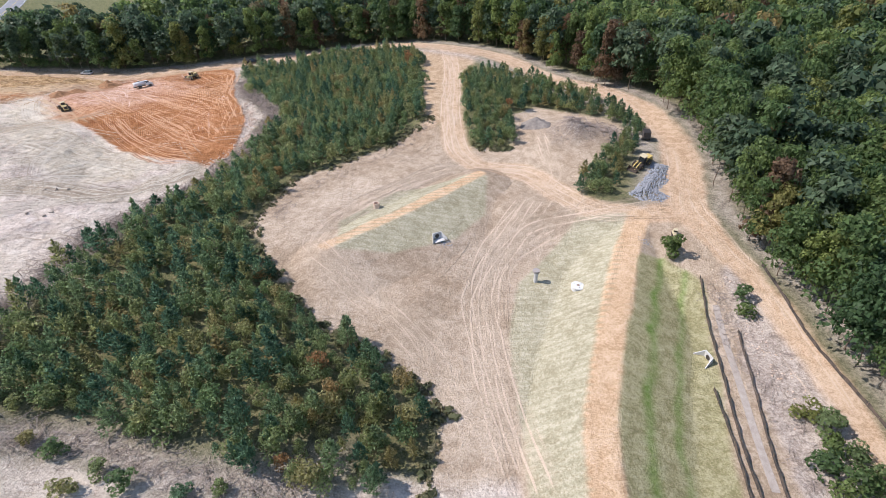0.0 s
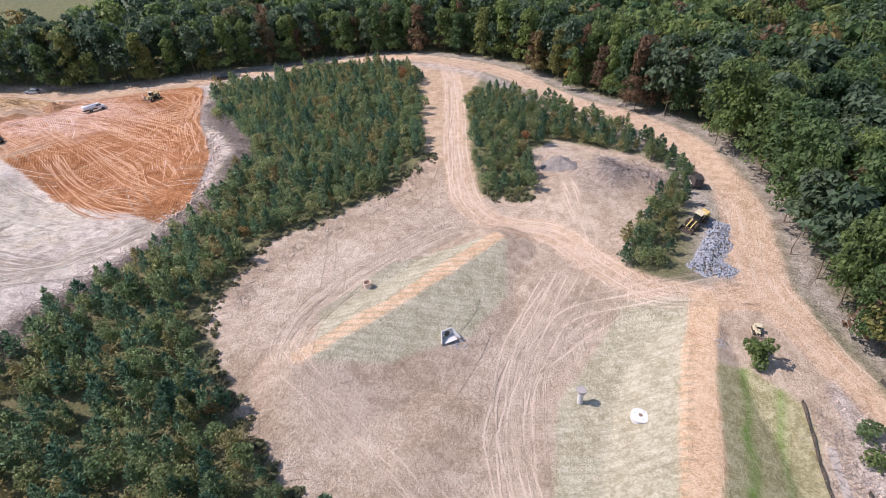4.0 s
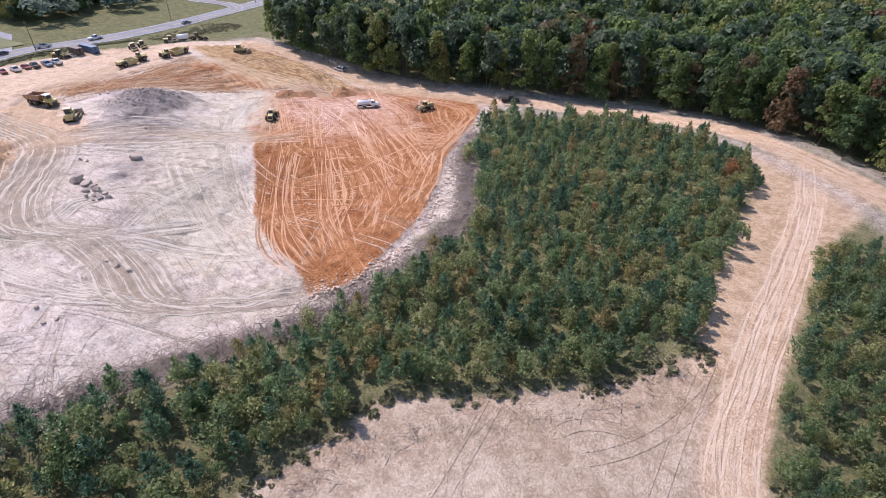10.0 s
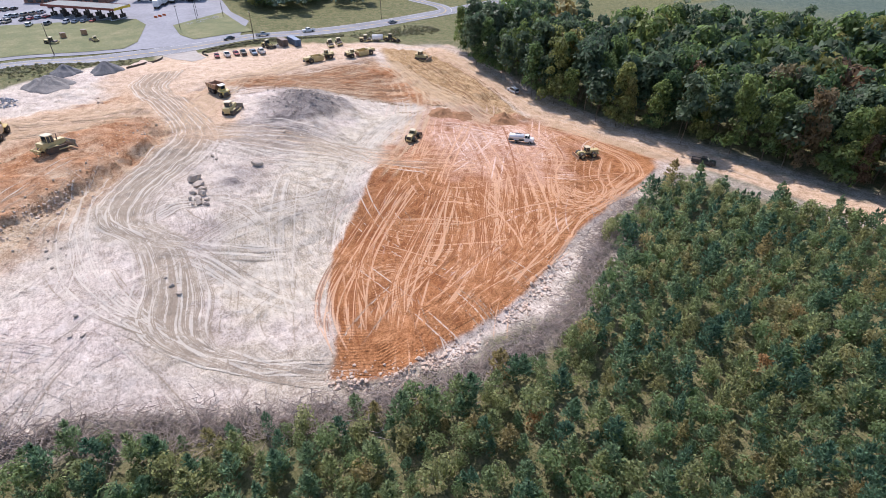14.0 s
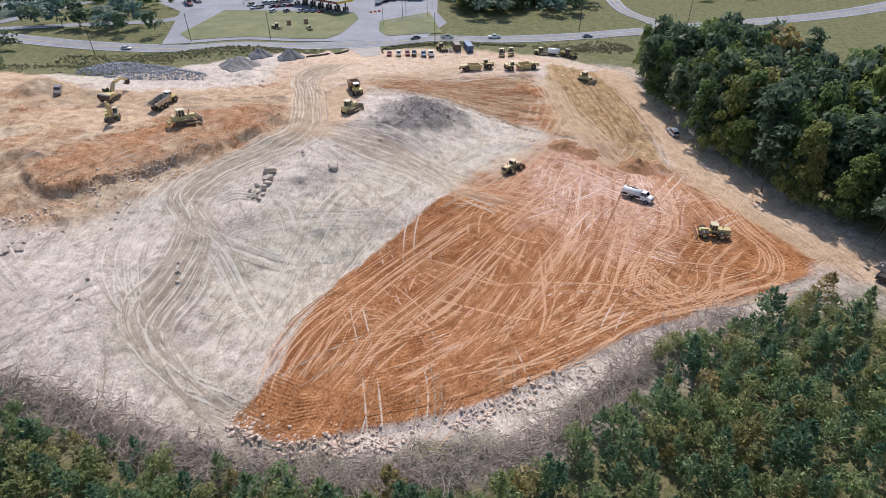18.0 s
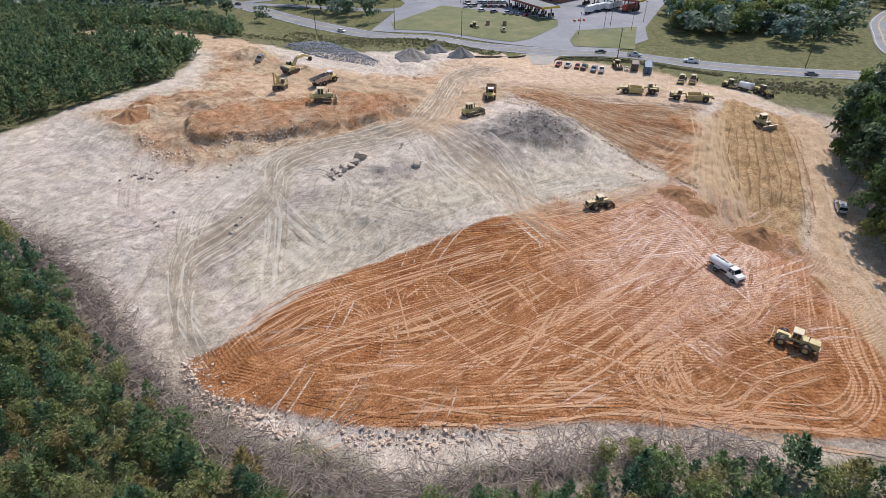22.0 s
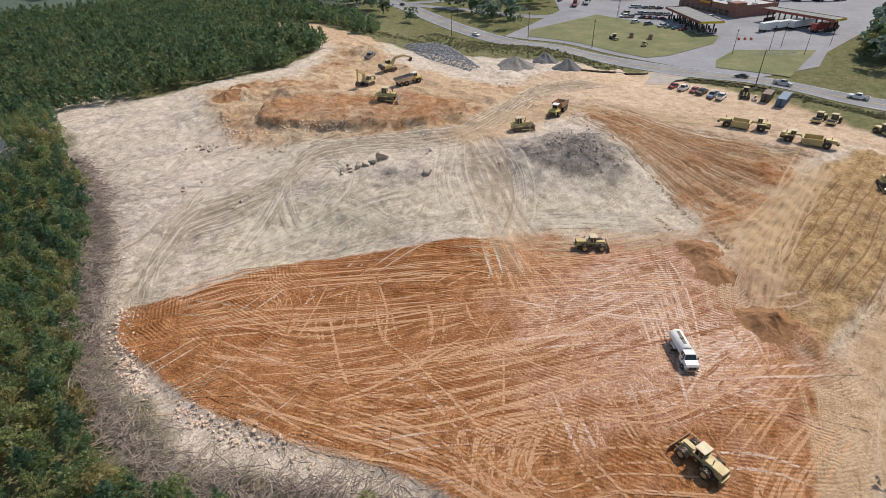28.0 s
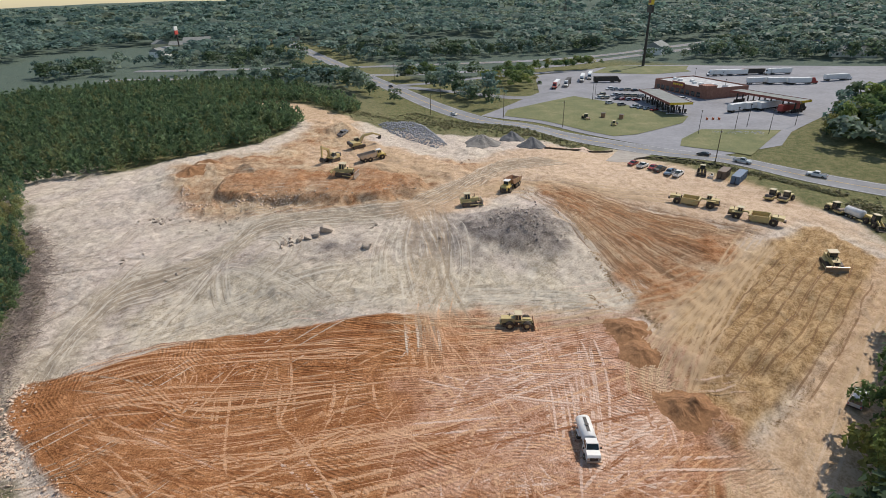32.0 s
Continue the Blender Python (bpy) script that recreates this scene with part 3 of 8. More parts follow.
full = {}
for k, a in stamp.items():
    b = (a + 0.2 * (np.roll(a, 1, 0) + np.roll(a, -1, 0) + np.roll(a, 1, 1) + np.roll(a, -1, 1))) / 1.5
    full[k] = np.clip(b * 1.2, 0, 1)
HZ -= 0.07 * (full["dark"] + full["road"]) + 0.03 * full["pale"] + 0.28 * full["rut"]

# what lies where: shares of each kind of soil and growth
SOUTH = [(-110, -40), (-95, 40), (-64, 42), (-50, 43), (-36, 37), (-22, 37), (-10, 42), (8, 40), (8, -40)]
site = np.maximum(soft(site_d, 3), soft(inside(GX, GY, SOUTH) + 2 * rough_n, 4))
orange = soft(orange_d + (1 - open_side) * 4 * rough_n, 0.9 + 9 * (1 - open_side))
haul_d = np.minimum(grid_dist("haul_east", HAUL_E) - 2.9 - 2.0 * soft(GY - 96, 16), grid_dist("haul_in", HAUL_IN) - 3.4) + 0.9 * rough_n
haul = np.maximum(soft(-haul_d, 1.8), 0.9 * soft(inside(GX, GY, [(-82, 234), (-122, 223), (-165, 227), (-204, 229), (-207, 241), (-120, 241), (-84, 249)]) + 1.2 * rough_n, 3))
haul = np.maximum(haul, 0.8 * soft(inside(GX, GY, [(-3, 152), (-5, 168), (-5, 198), (-4, 218), (-12, 236), (12, 234), (17, 222), (12, 200), (9, 190), (7, 150)]) + 1.5 * rough_n, 3))
TAN = [(-176, 128), (-200, 112), (-232, 118), (-250, 138), (-238, 190), (-224, 216), (-206, 230), (-212, 210), (-197, 204), (-192, 160), (-188, 142)]
haul = np.maximum(haul, 0.9 * soft(inside(GX, GY, [(-184, 40), (-187, 20), (-194, 0), (-182, -28), (-174, -48), (-206, -60), (-216, -28), (-208, 0), (-203, 40)]) + 3 * rough_n, 5))
haul = np.maximum(haul, 0.75 * soft(inside(GX, GY, TAN) + 3 * rough_n, 8))
haul = np.maximum(haul, 0.95 * soft(inside(GX, GY, WORKS_ROAD) + 2.5 * rough_n, 5))
clear = soft(clear_d, 2.0)
bermA, _ = line_dist(GX, GY, BERM_A)
bermB, _ = line_dist(GX, GY, smooth_line(BERM_B))
STRAW_A = [(-22, 89), (-10, 90), (3, 97), (10, 106), (12, 120), (6, 121), (-11, 116), (-23, 102)]
STRAW_B = [(9, 20), (10, 38), (11, 68), (15, 84), (31, 103), (42, 102), (33, 80), (25, 63), (18, 44), (16, 20)]
GRASS = [(20, 20), (21, 35), (23, 49), (36, 81), (38, 87), (45, 87), (50, 80), (45, 61), (40, 45), (37, 36), (36, 20)]
straw = np.maximum(soft(inside(GX, GY, STRAW_A) + 0.4 * rough_n, 1.0), soft(inside(GX, GY, STRAW_B) + 0.4 * rough_n, 1.0))
lawn = soft(inside(GX, GY, GRASS) + 0.5 * rough_n, 1.2)
crest = np.maximum(soft(1.5 - bermA + 0.5 * rough_n, 0.8), soft(2.5 - bermB + 0.5 * rough_n, 0.9))
pit = soft(pit_d + 1, 3)
orange = np.maximum(orange, 0.85 * soft(rutted_d, 4) * (0.6 + 0.9 * rough_n).clip(0, 1))
orange = np.maximum(orange, 0.8 * pit * (0.6 + 0.5 * rough_n).clip(0, 1))
works = np.clip(soft(works_d + 3 * rough_n, 9) + soft(pit_d + 2, 4) + soft(rutted_d, 3), 0, 1)
ridged = soft(ridged_d, 3)
verge = soft(26 - np.abs(line_dist(GX, GY, HIGHWAY)[0] - 0), 8) * soft(-site_d, 4)
field = np.clip(soft(inside(GX, GY, [(-500, -20), (-500, 460), (-225, 460), (-215, 245), (-226, 212), (-238, 188), (-246, 150), (-230, 100), (-212, 40), (-300, -40)]), 6), 0, 1)
grass = np.clip(np.maximum(np.maximum(lawn, verge * 0.9), field) * (1 - 0.9 * site), 0, 1)
debris_d = np.abs(inside(GX, GY, SITE) + 2.5 + 1.5 * rough_n)
BRUSH = [(54, 82), (52, 72), (49, 60), (46, 40), (44, 20), (55, 20), (56, 40), (58, 60), (56, 84)]
debris = np.exp(-(debris_d / 2.4) ** 2) * (0.62 + 0.6 * rough_n).clip(0, 1) * soft(-(GX + 52), 4) * soft(236 - GY, 4) * soft(GX + 100, 8)
debris = np.maximum(debris, 0.85 * soft(inside(GX, GY, BRUSH) + rough_n, 2))
debris = np.maximum(debris, 0.7 * np.exp(-((grid_dist("haul_east", HAUL_E) - 8) / 3.5) ** 2) * (1 - site) * (1 - clear))
debris = np.maximum(debris, 0.8 * np.exp(-((inside(GX, GY, SOUTH) + 3) / 3.5) ** 2) * soft(-GX - 14, 6))
STRIP = [(-180, 134), (-194, 146), (-199, 172), (-198, 200)]
greyd = np.clip(0.75 * soft(2.6 - line_dist(GX, GY, STRIP)[0] + 2.5 * rough_n, 2) + 0.8 * soft(mound_dark - 0.42 + 0.3 * rough_n, 0.5) + 0.8 * np.exp(-(((GX + 143) / 9) ** 2 + ((GY - 152) / 8) ** 2)) * (0.75 + 0.9 * rough_n) + 0.8 * np.exp(-(((GX + 122) / 10) ** 2 + ((GY - 136) / 7) ** 2)) * (0.75 + 1.0 * rough_n) + 0.8 * mound_pond * (0.8 + 0.6 * rough_n) + 0.12 * np.clip(lump, 0, 1) * site, 0, 1)
green_strip = (1.0 * np.exp(-((bermB - 6.6 + 0.9 * rough_n) / 0.8) ** 2) + 0.75 * np.exp(-((bermB - 11.5 + 0.9 * rough_n) / 0.7) ** 2)) * lawn * (0.75 + 0.4 * rough_n)

verts = np.stack([GX.ravel(), GY.ravel(), HZ.ravel()], 1).astype(np.float32)


def grid_mesh(name, verts, nu, nv):
    me = bpy.data.meshes.new(name)
    idx = np.arange(nu * nv).reshape(nu, nv)
    q = np.stack([idx[:-1, :-1], idx[1:, :-1], idx[1:, 1:], idx[:-1, 1:]], -1).reshape(-1, 4)
    me.vertices.add(len(verts)), me.loops.add(q.size), me.polygons.add(len(q))
    me.vertices.foreach_set("co", verts.ravel())
    me.loops.foreach_set("vertex_index", q.ravel().astype(np.int32))
    me.polygons.foreach_set("loop_start", np.arange(0, q.size, 4, dtype=np.int32))
    me.polygons.foreach_set("use_smooth", np.ones(len(q), bool))
    me.update(calc_edges=True)
    return me


ground_me = grid_mesh("ground", verts, *GX.shape)


soil_maps = {}


def put(me, name, *chan):
    soil_maps[name] = [np.broadcast_to(c, GX.shape) for c in chan]
    at = me.color_attributes.new(name, "FLOAT_COLOR", "POINT")
    at.data.foreach_set("color", np.stack([np.broadcast_to(c, GX.shape).ravel() for c in chan], 1).astype(np.float32).ravel())


put(ground_me, "soil_a", site, orange, works, greyd)
put(ground_me, "soil_b", clear, haul, straw, crest)
put(ground_me, "soil_c", grass, debris, green_strip, full["tan"])
put(ground_me, "marks", full["pale"], full["dark"], full["road"], soft(np.hypot((GX + 119) * 0.8, GY - 200) * -1 + 19 + 8 * rough_n, 16))


# third channel: far woodland, where canopy colour and painted haze take over
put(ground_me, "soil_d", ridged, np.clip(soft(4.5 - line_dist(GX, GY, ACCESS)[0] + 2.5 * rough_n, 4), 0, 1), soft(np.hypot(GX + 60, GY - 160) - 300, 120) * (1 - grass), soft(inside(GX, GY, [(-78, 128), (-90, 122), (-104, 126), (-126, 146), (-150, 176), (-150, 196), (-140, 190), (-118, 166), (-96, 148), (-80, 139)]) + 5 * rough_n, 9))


EDGE_S = [(-63, 133), (-59, 140), (-60, 152), (-62, 165), (-67, 178), (-73, 190), (-78, 205), (-82, 220), (-88, 236)]
EDGE_N = [(-63, 133), (-72, 138), (-82, 140), (-92, 145), (-100, 152), (-115, 164), (-124, 172), (-132, 179), (-140, 190)]
put(ground_me, "lay", line_dist(GX, GY, EDGE_S)[0], line_dist(GX, GY, EDGE_N)[0], full["spray"], full["clay"])


def ground_material():
    m, n, l, b = mat("soil, straw and grass", 0.95)
    b.inputs["Specular IOR Level"].default_value = 0.15
    p = n.new("ShaderNodeTexCoord").outputs["Object"]

    def chan(name):
        a = n.new("ShaderNodeAttribute")
        a.attribute_name = name
        s = n.new("ShaderNodeSeparateColor")
        l.new(a.outputs["Color"], s.inputs[0])
        return s.outputs[0], s.outputs[1], s.outputs[2], a.outputs["Alpha"]
    site, orange, works, grey = chan("soil_a")
    clear, haul, straw, crest = chan("soil_b")
    grass, debris, strip, tan = chan("soil_c")
    pale, dark, road, damp = chan("marks")
    ridged, trail, afar, cream = chan("soil_d")
    lay_s, lay_n, spray, damp_clay = chan("lay")
    n1, n2, n3 = noise_node(n, l, p, 0.035, 5, 0.6, 0.4), noise_node(n, l, p, 0.45, 7, 0.72, 0.5), noise_node(n, l, p, 2.6, 5, 0.75)
    n4 = noise_node(n, l, p, 9.0, 3, 0.7)
    mid = mathn(n, l, "ADD", mathn(n, l, "ADD", mathn(n, l, "MULTIPLY", n2, 0.38), mathn(n, l, "MULTIPLY", n3, 0.40)), mathn(n, l, "MULTIPLY", n4, 0.22))
    mid = mathn(n, l, "ADD", mathn(n, l, "MULTIPLY", mathn(n, l, "SUBTRACT", mid, 0.5), 3.9), 0.5, True)

    def tex(stops, fac=mid):
        return ramp(n, l, fac, stops)
    forest = tex([(0.3, (0.10, 0.105, 0.05)), (0.5, (0.165, 0.165, 0.08)), (0.7, (0.24, 0.205, 0.115))])
    green = tex([(0.26, (0.085, 0.098, 0.04)), (0.5, (0.145, 0.15, 0.066)), (0.74, (0.24, 0.205, 0.11))])
    sand = mixc(n, l, mathn(n, l, "MULTIPLY", mathn(n, l, "SUBTRACT", n1, 0.35, True), 3.0, True), tex([(0.22, (0.38, 0.305, 0.265)), (0.5, (0.645, 0.545, 0.48)), (0.76, (0.775, 0.68, 0.61))]), tex([(0.22, (0.42, 0.35, 0.275)), (0.5, (0.675, 0.59, 0.475)), (0.76, (0.79, 0.715, 0.605))]))
    clay = tex([(0.22, (0.22, 0.088, 0.032)), (0.5, (0.40, 0.172, 0.070)), (0.78, (0.57, 0.285, 0.135))])
    redder = mathn(n, l, "MULTIPLY", mathn(n, l, "SUBTRACT", noise_node(n, l, p, 0.055, 6, 0.65, 1.5), 0.48, True), 6.0, True)
    clay = mixc(n, l, mathn(n, l, "MULTIPLY", redder, 0.75), clay, tex([(0.22, (0.17, 0.058, 0.020)), (0.5, (0.32, 0.115, 0.040)), (0.78, (0.47, 0.195, 0.080))]))
    churn = mixc(n, l, mathn(n, l, "MULTIPLY", mathn(n, l, "SUBTRACT", noise_node(n, l, p, 0.07, 5, 0.7, 1.2), 0.38, True), 4.5, True), tex([(0.32, (0.24, 0.115, 0.058)), (0.5, (0.40, 0.215, 0.115)), (0.66, (0.52, 0.33, 0.19))]), tex([(0.34, (0.42, 0.29, 0.18)), (0.5, (0.57, 0.42, 0.28)), (0.66, (0.66, 0.53, 0.38))]))
    brown = mixc(n, l, mathn(n, l, "MULTIPLY", mathn(n, l, "SUBTRACT", n1, 0.40, True), 4.0, True), tex([(0.24, (0.29, 0.212, 0.145)), (0.5, (0.405, 0.305, 0.215)), (0.76, (0.53, 0.415, 0.31))]), tex([(0.24, (0.41, 0.315, 0.23)), (0.5, (0.555, 0.445, 0.34)), (0.76, (0.67, 0.56, 0.45))]))
    greyc = tex([(0.3, (0.105, 0.088, 0.082)), (0.5, (0.18, 0.155, 0.145)), (0.7, (0.29, 0.26, 0.24))])
    hay = tex([(0.24, (0.32, 0.28, 0.18)), (0.5, (0.465, 0.42, 0.295)), (0.76, (0.59, 0.54, 0.405))])
    roadc = tex([(0.26, (0.43, 0.285, 0.175)), (0.5, (0.60, 0.42, 0.28)), (0.74, (0.70, 0.53, 0.385))])
    crestc = tex([(0.24, (0.50, 0.315, 0.18)), (0.5, (0.66, 0.455, 0.285)), (0.76, (0.76, 0.565, 0.39))])
    twig = tex([(0.24, (0.24, 0.195, 0.17)), (0.5, (0.46, 0.39, 0.34)), (0.76, (0.63, 0.555, 0.495))])
    # far off, the floor takes a canopy colour with bluish haze put in
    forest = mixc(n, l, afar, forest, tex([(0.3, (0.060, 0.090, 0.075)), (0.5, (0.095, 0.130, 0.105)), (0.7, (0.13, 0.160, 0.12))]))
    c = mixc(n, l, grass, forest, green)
    c = mixc(n, l, clear, c, brown)
    c = mixc(n, l, site, c, sand)
    streak = n.new("ShaderNodeMapping")
    streak.inputs["Rotation"].default_value, streak.inputs["Scale"].default_value = (0, 0, 0.6), (0.12, 0.5, 1)
    l.new(p, streak.inputs["Vector"])
    sf = mathn(n, l, "MULTIPLY", mathn(n, l, "SUBTRACT", noise_node(n, l, streak.outputs[0], 1.2, 6, 0.7, 0.8), 0.46, True), 4.0, True)
    c = mixc(n, l, mathn(n, l, "MULTIPLY", mathn(n, l, "MULTIPLY", sf, site), 0.36), c, (0.38, 0.305, 0.25))
    c = mixc(n, l, mathn(n, l, "MULTIPLY", mathn(n, l, "MULTIPLY", cream, site), 0.75), c, tex([(0.26, (0.45, 0.375, 0.265)), (0.5, (0.66, 0.575, 0.44)), (0.74, (0.76, 0.69, 0.565))]))
    for turn, fine_scale, low in ((0.75, 2.4, 0.0), (-0.35, 3.2, 0.5), (1.7, 2.0, 0.25)):
        scr = n.new("ShaderNodeMapping")
        scr.inputs["Rotation"].default_value, scr.inputs["Scale"].default_value, scr.inputs["Location"].default_value = (0, 0, turn), (0.09, 1.0, 1), (low * 40, 0, 0)
        l.new(p, scr.inputs["Vector"])
        line = mathn(n, l, "MULTIPLY", mathn(n, l, "SUBTRACT", noise_node(n, l, scr.outputs[0], fine_scale, 4, 0.6, 0.25), 0.54, True), 9.0, True)
        where = mathn(n, l, "MULTIPLY", mathn(n, l, "SUBTRACT", noise_node(n, l, scr.outputs[0], 0.09, 3, 0.6), 0.46, True), 9.0, True)
        c = mixc(n, l, mathn(n, l, "MULTIPLY", mathn(n, l, "MULTIPLY", mathn(n, l, "MULTIPLY", line, where), site), 0.42), c, (0.33, 0.26, 0.205))
    buff = mathn(n, l, "MULTIPLY", mathn(n, l, "SUBTRACT", noise_node(n, l, p, 0.03, 6, 0.7, 1.0), 0.47, True), 6.0, True)
    c = mixc(n, l, mathn(n, l, "MULTIPLY", mathn(n, l, "MULTIPLY", buff, site), 0.25), c, tex([(0.3, (0.44, 0.37, 0.255)), (0.5, (0.60, 0.525, 0.385)), (0.7, (0.70, 0.63, 0.49))]))
    c = mixc(n, l, mathn(n, l, "MULTIPLY", works, site), c, churn)
    c = mixc(n, l, mathn(n, l, "MULTIPLY", trail, 0.9), c, tex([(0.26, (0.35, 0.285, 0.215)), (0.5, (0.52, 0.44, 0.34)), (0.74, (0.65, 0.57, 0.46))]))
    c = mixc(n, l, ridged, c, tex([(0.26, (0.25, 0.150, 0.070)), (0.5, (0.45, 0.290, 0.145)), (0.72, (0.60, 0.425, 0.245))]))
    c = mixc(n, l, grey, c, greyc)
    c = mixc(n, l, orange, c, clay)
    c = mixc(n, l, haul, c, roadc)
    c = mixc(n, l, straw, c, hay)
    c = mixc(n, l, mathn(n, l, "MULTIPLY", grass, clear), c, tex([(0.30, (0.27, 0.245, 0.12)), (0.5, (0.40, 0.36, 0.195)), (0.70, (0.52, 0.47, 0.29))]))
    c = mixc(n, l, strip, c, tex([(0.3, (0.13, 0.22, 0.04)), (0.7, (0.22, 0.32, 0.09))]))
    c = mixc(n, l, crest, c, crestc)
    # pink dust where the water has dried on the clay, then the wheel marks
    c = mixc(n, l, mathn(n, l, "MULTIPLY", mathn(n, l, "MULTIPLY", damp, n2), 1.45, True), c, tex([(0.26, (0.45, 0.225, 0.135)), (0.70, (0.70, 0.48, 0.38))]))
    cut = mathn(n, l, "ADD", mathn(n, l, "MULTIPLY", mathn(n, l, "SUBTRACT", n3, 0.5), 1.0), 0.0)

    def crisp(v, amount):
        return mathn(n, l, "MULTIPLY", mathn(n, l, "MULTIPLY", mathn(n, l, "SUBTRACT", mathn(n, l, "ADD", v, mathn(n, l, "MULTIPLY", cut, v)), 0.06, True), 1.25, True), amount)
    spray, damp_clay = crisp(spray, 0.16), crisp(damp_clay, 0.2)
    pale, tan, dark, road = crisp(pale, 0.14), crisp(tan, 0.45), crisp(dark, 0.3), crisp(road, 0.35)
    c = mixc(n, l, damp_clay, c, (0.30, 0.105, 0.036))
    c = mixc(n, l, pale, c, mixc(n, l, orange, (0.60, 0.53, 0.43), (0.64, 0.345, 0.185)))
    c = mixc(n, l, spray, c, (0.68, 0.46, 0.34))
    c = mixc(n, l, tan, c, (0.58, 0.42, 0.27))
    c = mixc(n, l, dark, c, (0.27, 0.215, 0.16))
    c = mixc(n, l, road, c, (0.62, 0.50, 0.38))
    c = mixc(n, l, debris, c, twig)
    # rows of blown straw lie across the slope; cleat prints on the clay
    wv = n.new("ShaderNodeTexWave")
    wv.bands_direction = "Y"
    wv.inputs["Scale"].default_value, wv.inputs["Distortion"].default_value, wv.inputs["Detail"].default_value = 0.21, 0.35, 1.0
    l.new(p, wv.inputs["Vector"])
    rows = mathn(n, l, "MULTIPLY", mathn(n, l, "MULTIPLY", mathn(n, l, "POWER", wv.outputs["Fac"], 3.0), mathn(n, l, "MAXIMUM", straw, mathn(n, l, "MULTIPLY", mathn(n, l, "MULTIPLY", grass, clear), 0.3))), 0.42)
    c = mixc(n, l, rows, c, (0.33, 0.305, 0.20))
    # rows of pad prints: grooves that follow the two edges of the fill, patch by patch
    sway = mathn(n, l, "MULTIPLY", mathn(n, l, "ADD", noise_node(n, l, p, 0.12, 3, 0.5), mathn(n, l, "MULTIPLY", n2, 0.5)), 14.0)

    def grooves(d, gap):
        w = mathn(n, l, "SINE", mathn(n, l, "ADD", mathn(n, l, "MULTIPLY", d, 6.283 / gap), sway))
        return mathn(n, l, "MULTIPLY", mathn(n, l, "ADD", w, 1.0), 0.5)
    choice = mathn(n, l, "MULTIPLY", mathn(n, l, "SUBTRACT", noise_node(n, l, p, 0.05, 3, 0.6, 0.6), 0.46, True), 30.0, True)
    gs, gn = grooves(lay_s, 0.62), grooves(lay_n, 0.58)
    pick_row = n.new("ShaderNodeMix")
    l.new(choice, pick_row.inputs[0]), l.new(gs, pick_row.inputs[2]), l.new(gn, pick_row.inputs[3])
    prints = mathn(n, l, "ADD", mathn(n, l, "MULTIPLY", mathn(n, l, "MULTIPLY", gs, gn), 0.55), mathn(n, l, "MULTIPLY", pick_row.outputs[0], 0.65))
    worn = mathn(n, l, "MULTIPLY", mathn(n, l, "SUBTRACT", noise_node(n, l, p, 0.16, 5, 0.7, 0.5), 0.42, True), 4.5, True)
    ribs = mathn(n, l, "MULTIPLY", mathn(n, l, "MULTIPLY", prints, mathn(n, l, "SUBTRACT", orange, works, True)), worn)
    hard = mathn(n, l, "MULTIPLY", mathn(n, l, "SUBTRACT", mathn(n, l, "ADD", ribs, mathn(n, l, "MULTIPLY", mathn(n, l, "SUBTRACT", n3, 0.5), 0.8)), 0.42, True), 3.0, True)
    c = mixc(n, l, mathn(n, l, "MULTIPLY", mathn(n, l, "MULTIPLY", hard, mathn(n, l, "SUBTRACT", 1.0, pale, True)), 0.30), c, (0.19, 0.062, 0.020))
    c = mixc(n, l, mathn(n, l, "MULTIPLY", mathn(n, l, "SUBTRACT", n3, 0.5, True), 0.8), c, (0.70, 0.62, 0.52), "SOFT_LIGHT")
    tr, al, pf = n.new("ShaderNodeAttribute"), n.new("ShaderNodeAttribute"), n.new("ShaderNodeAttribute")
    tr.attribute_name, al.attribute_name, pf.attribute_name = "print", "along", "print_depth"
    deep = pf.outputs["Fac"]
    grit = mathn(n, l, "ADD", mathn(n, l, "MULTIPLY", n3, 0.9), mathn(n, l, "MULTIPLY", noise_node(n, l, p, 0.22, 3, 0.6), 0.7))
    step = mathn(n, l, "MULTIPLY", mathn(n, l, "PINGPONG", al.outputs["Fac"], 0.2), 1.6)
    f = mathn(n, l, "SUBTRACT", mathn(n, l, "ADD", deep, mathn(n, l, "MULTIPLY", step, deep)), mathn(n, l, "SUBTRACT", grit, 0.25), True)
    f = mathn(n, l, "MULTIPLY", mathn(n, l, "MULTIPLY", f, 2.8, True), mathn(n, l, "GREATER_THAN", deep, 0.001))
    c = mixc(n, l, mathn(n, l, "MULTIPLY", f, 0.88), c, mixc(n, l, mathn(n, l, "MULTIPLY", n3, 0.5), tr.outputs["Color"], c))
    l.new(c, b.inputs["Base Color"])
    bump(n, l, b, mathn(n, l, "ADD", mathn(n, l, "ADD", mathn(n, l, "ADD", n3, n2), mathn(n, l, "MULTIPLY", n4, 0.25)), mathn(n, l, "MULTIPLY", ribs, -0.5)), 0.85, 0.4)
    return m


ground = tagged(new("ground", ground_me), "graded red clay and pale sand with wheel tracks, straw, grass and woodland floor", "ground", kind="structure")
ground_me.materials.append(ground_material())


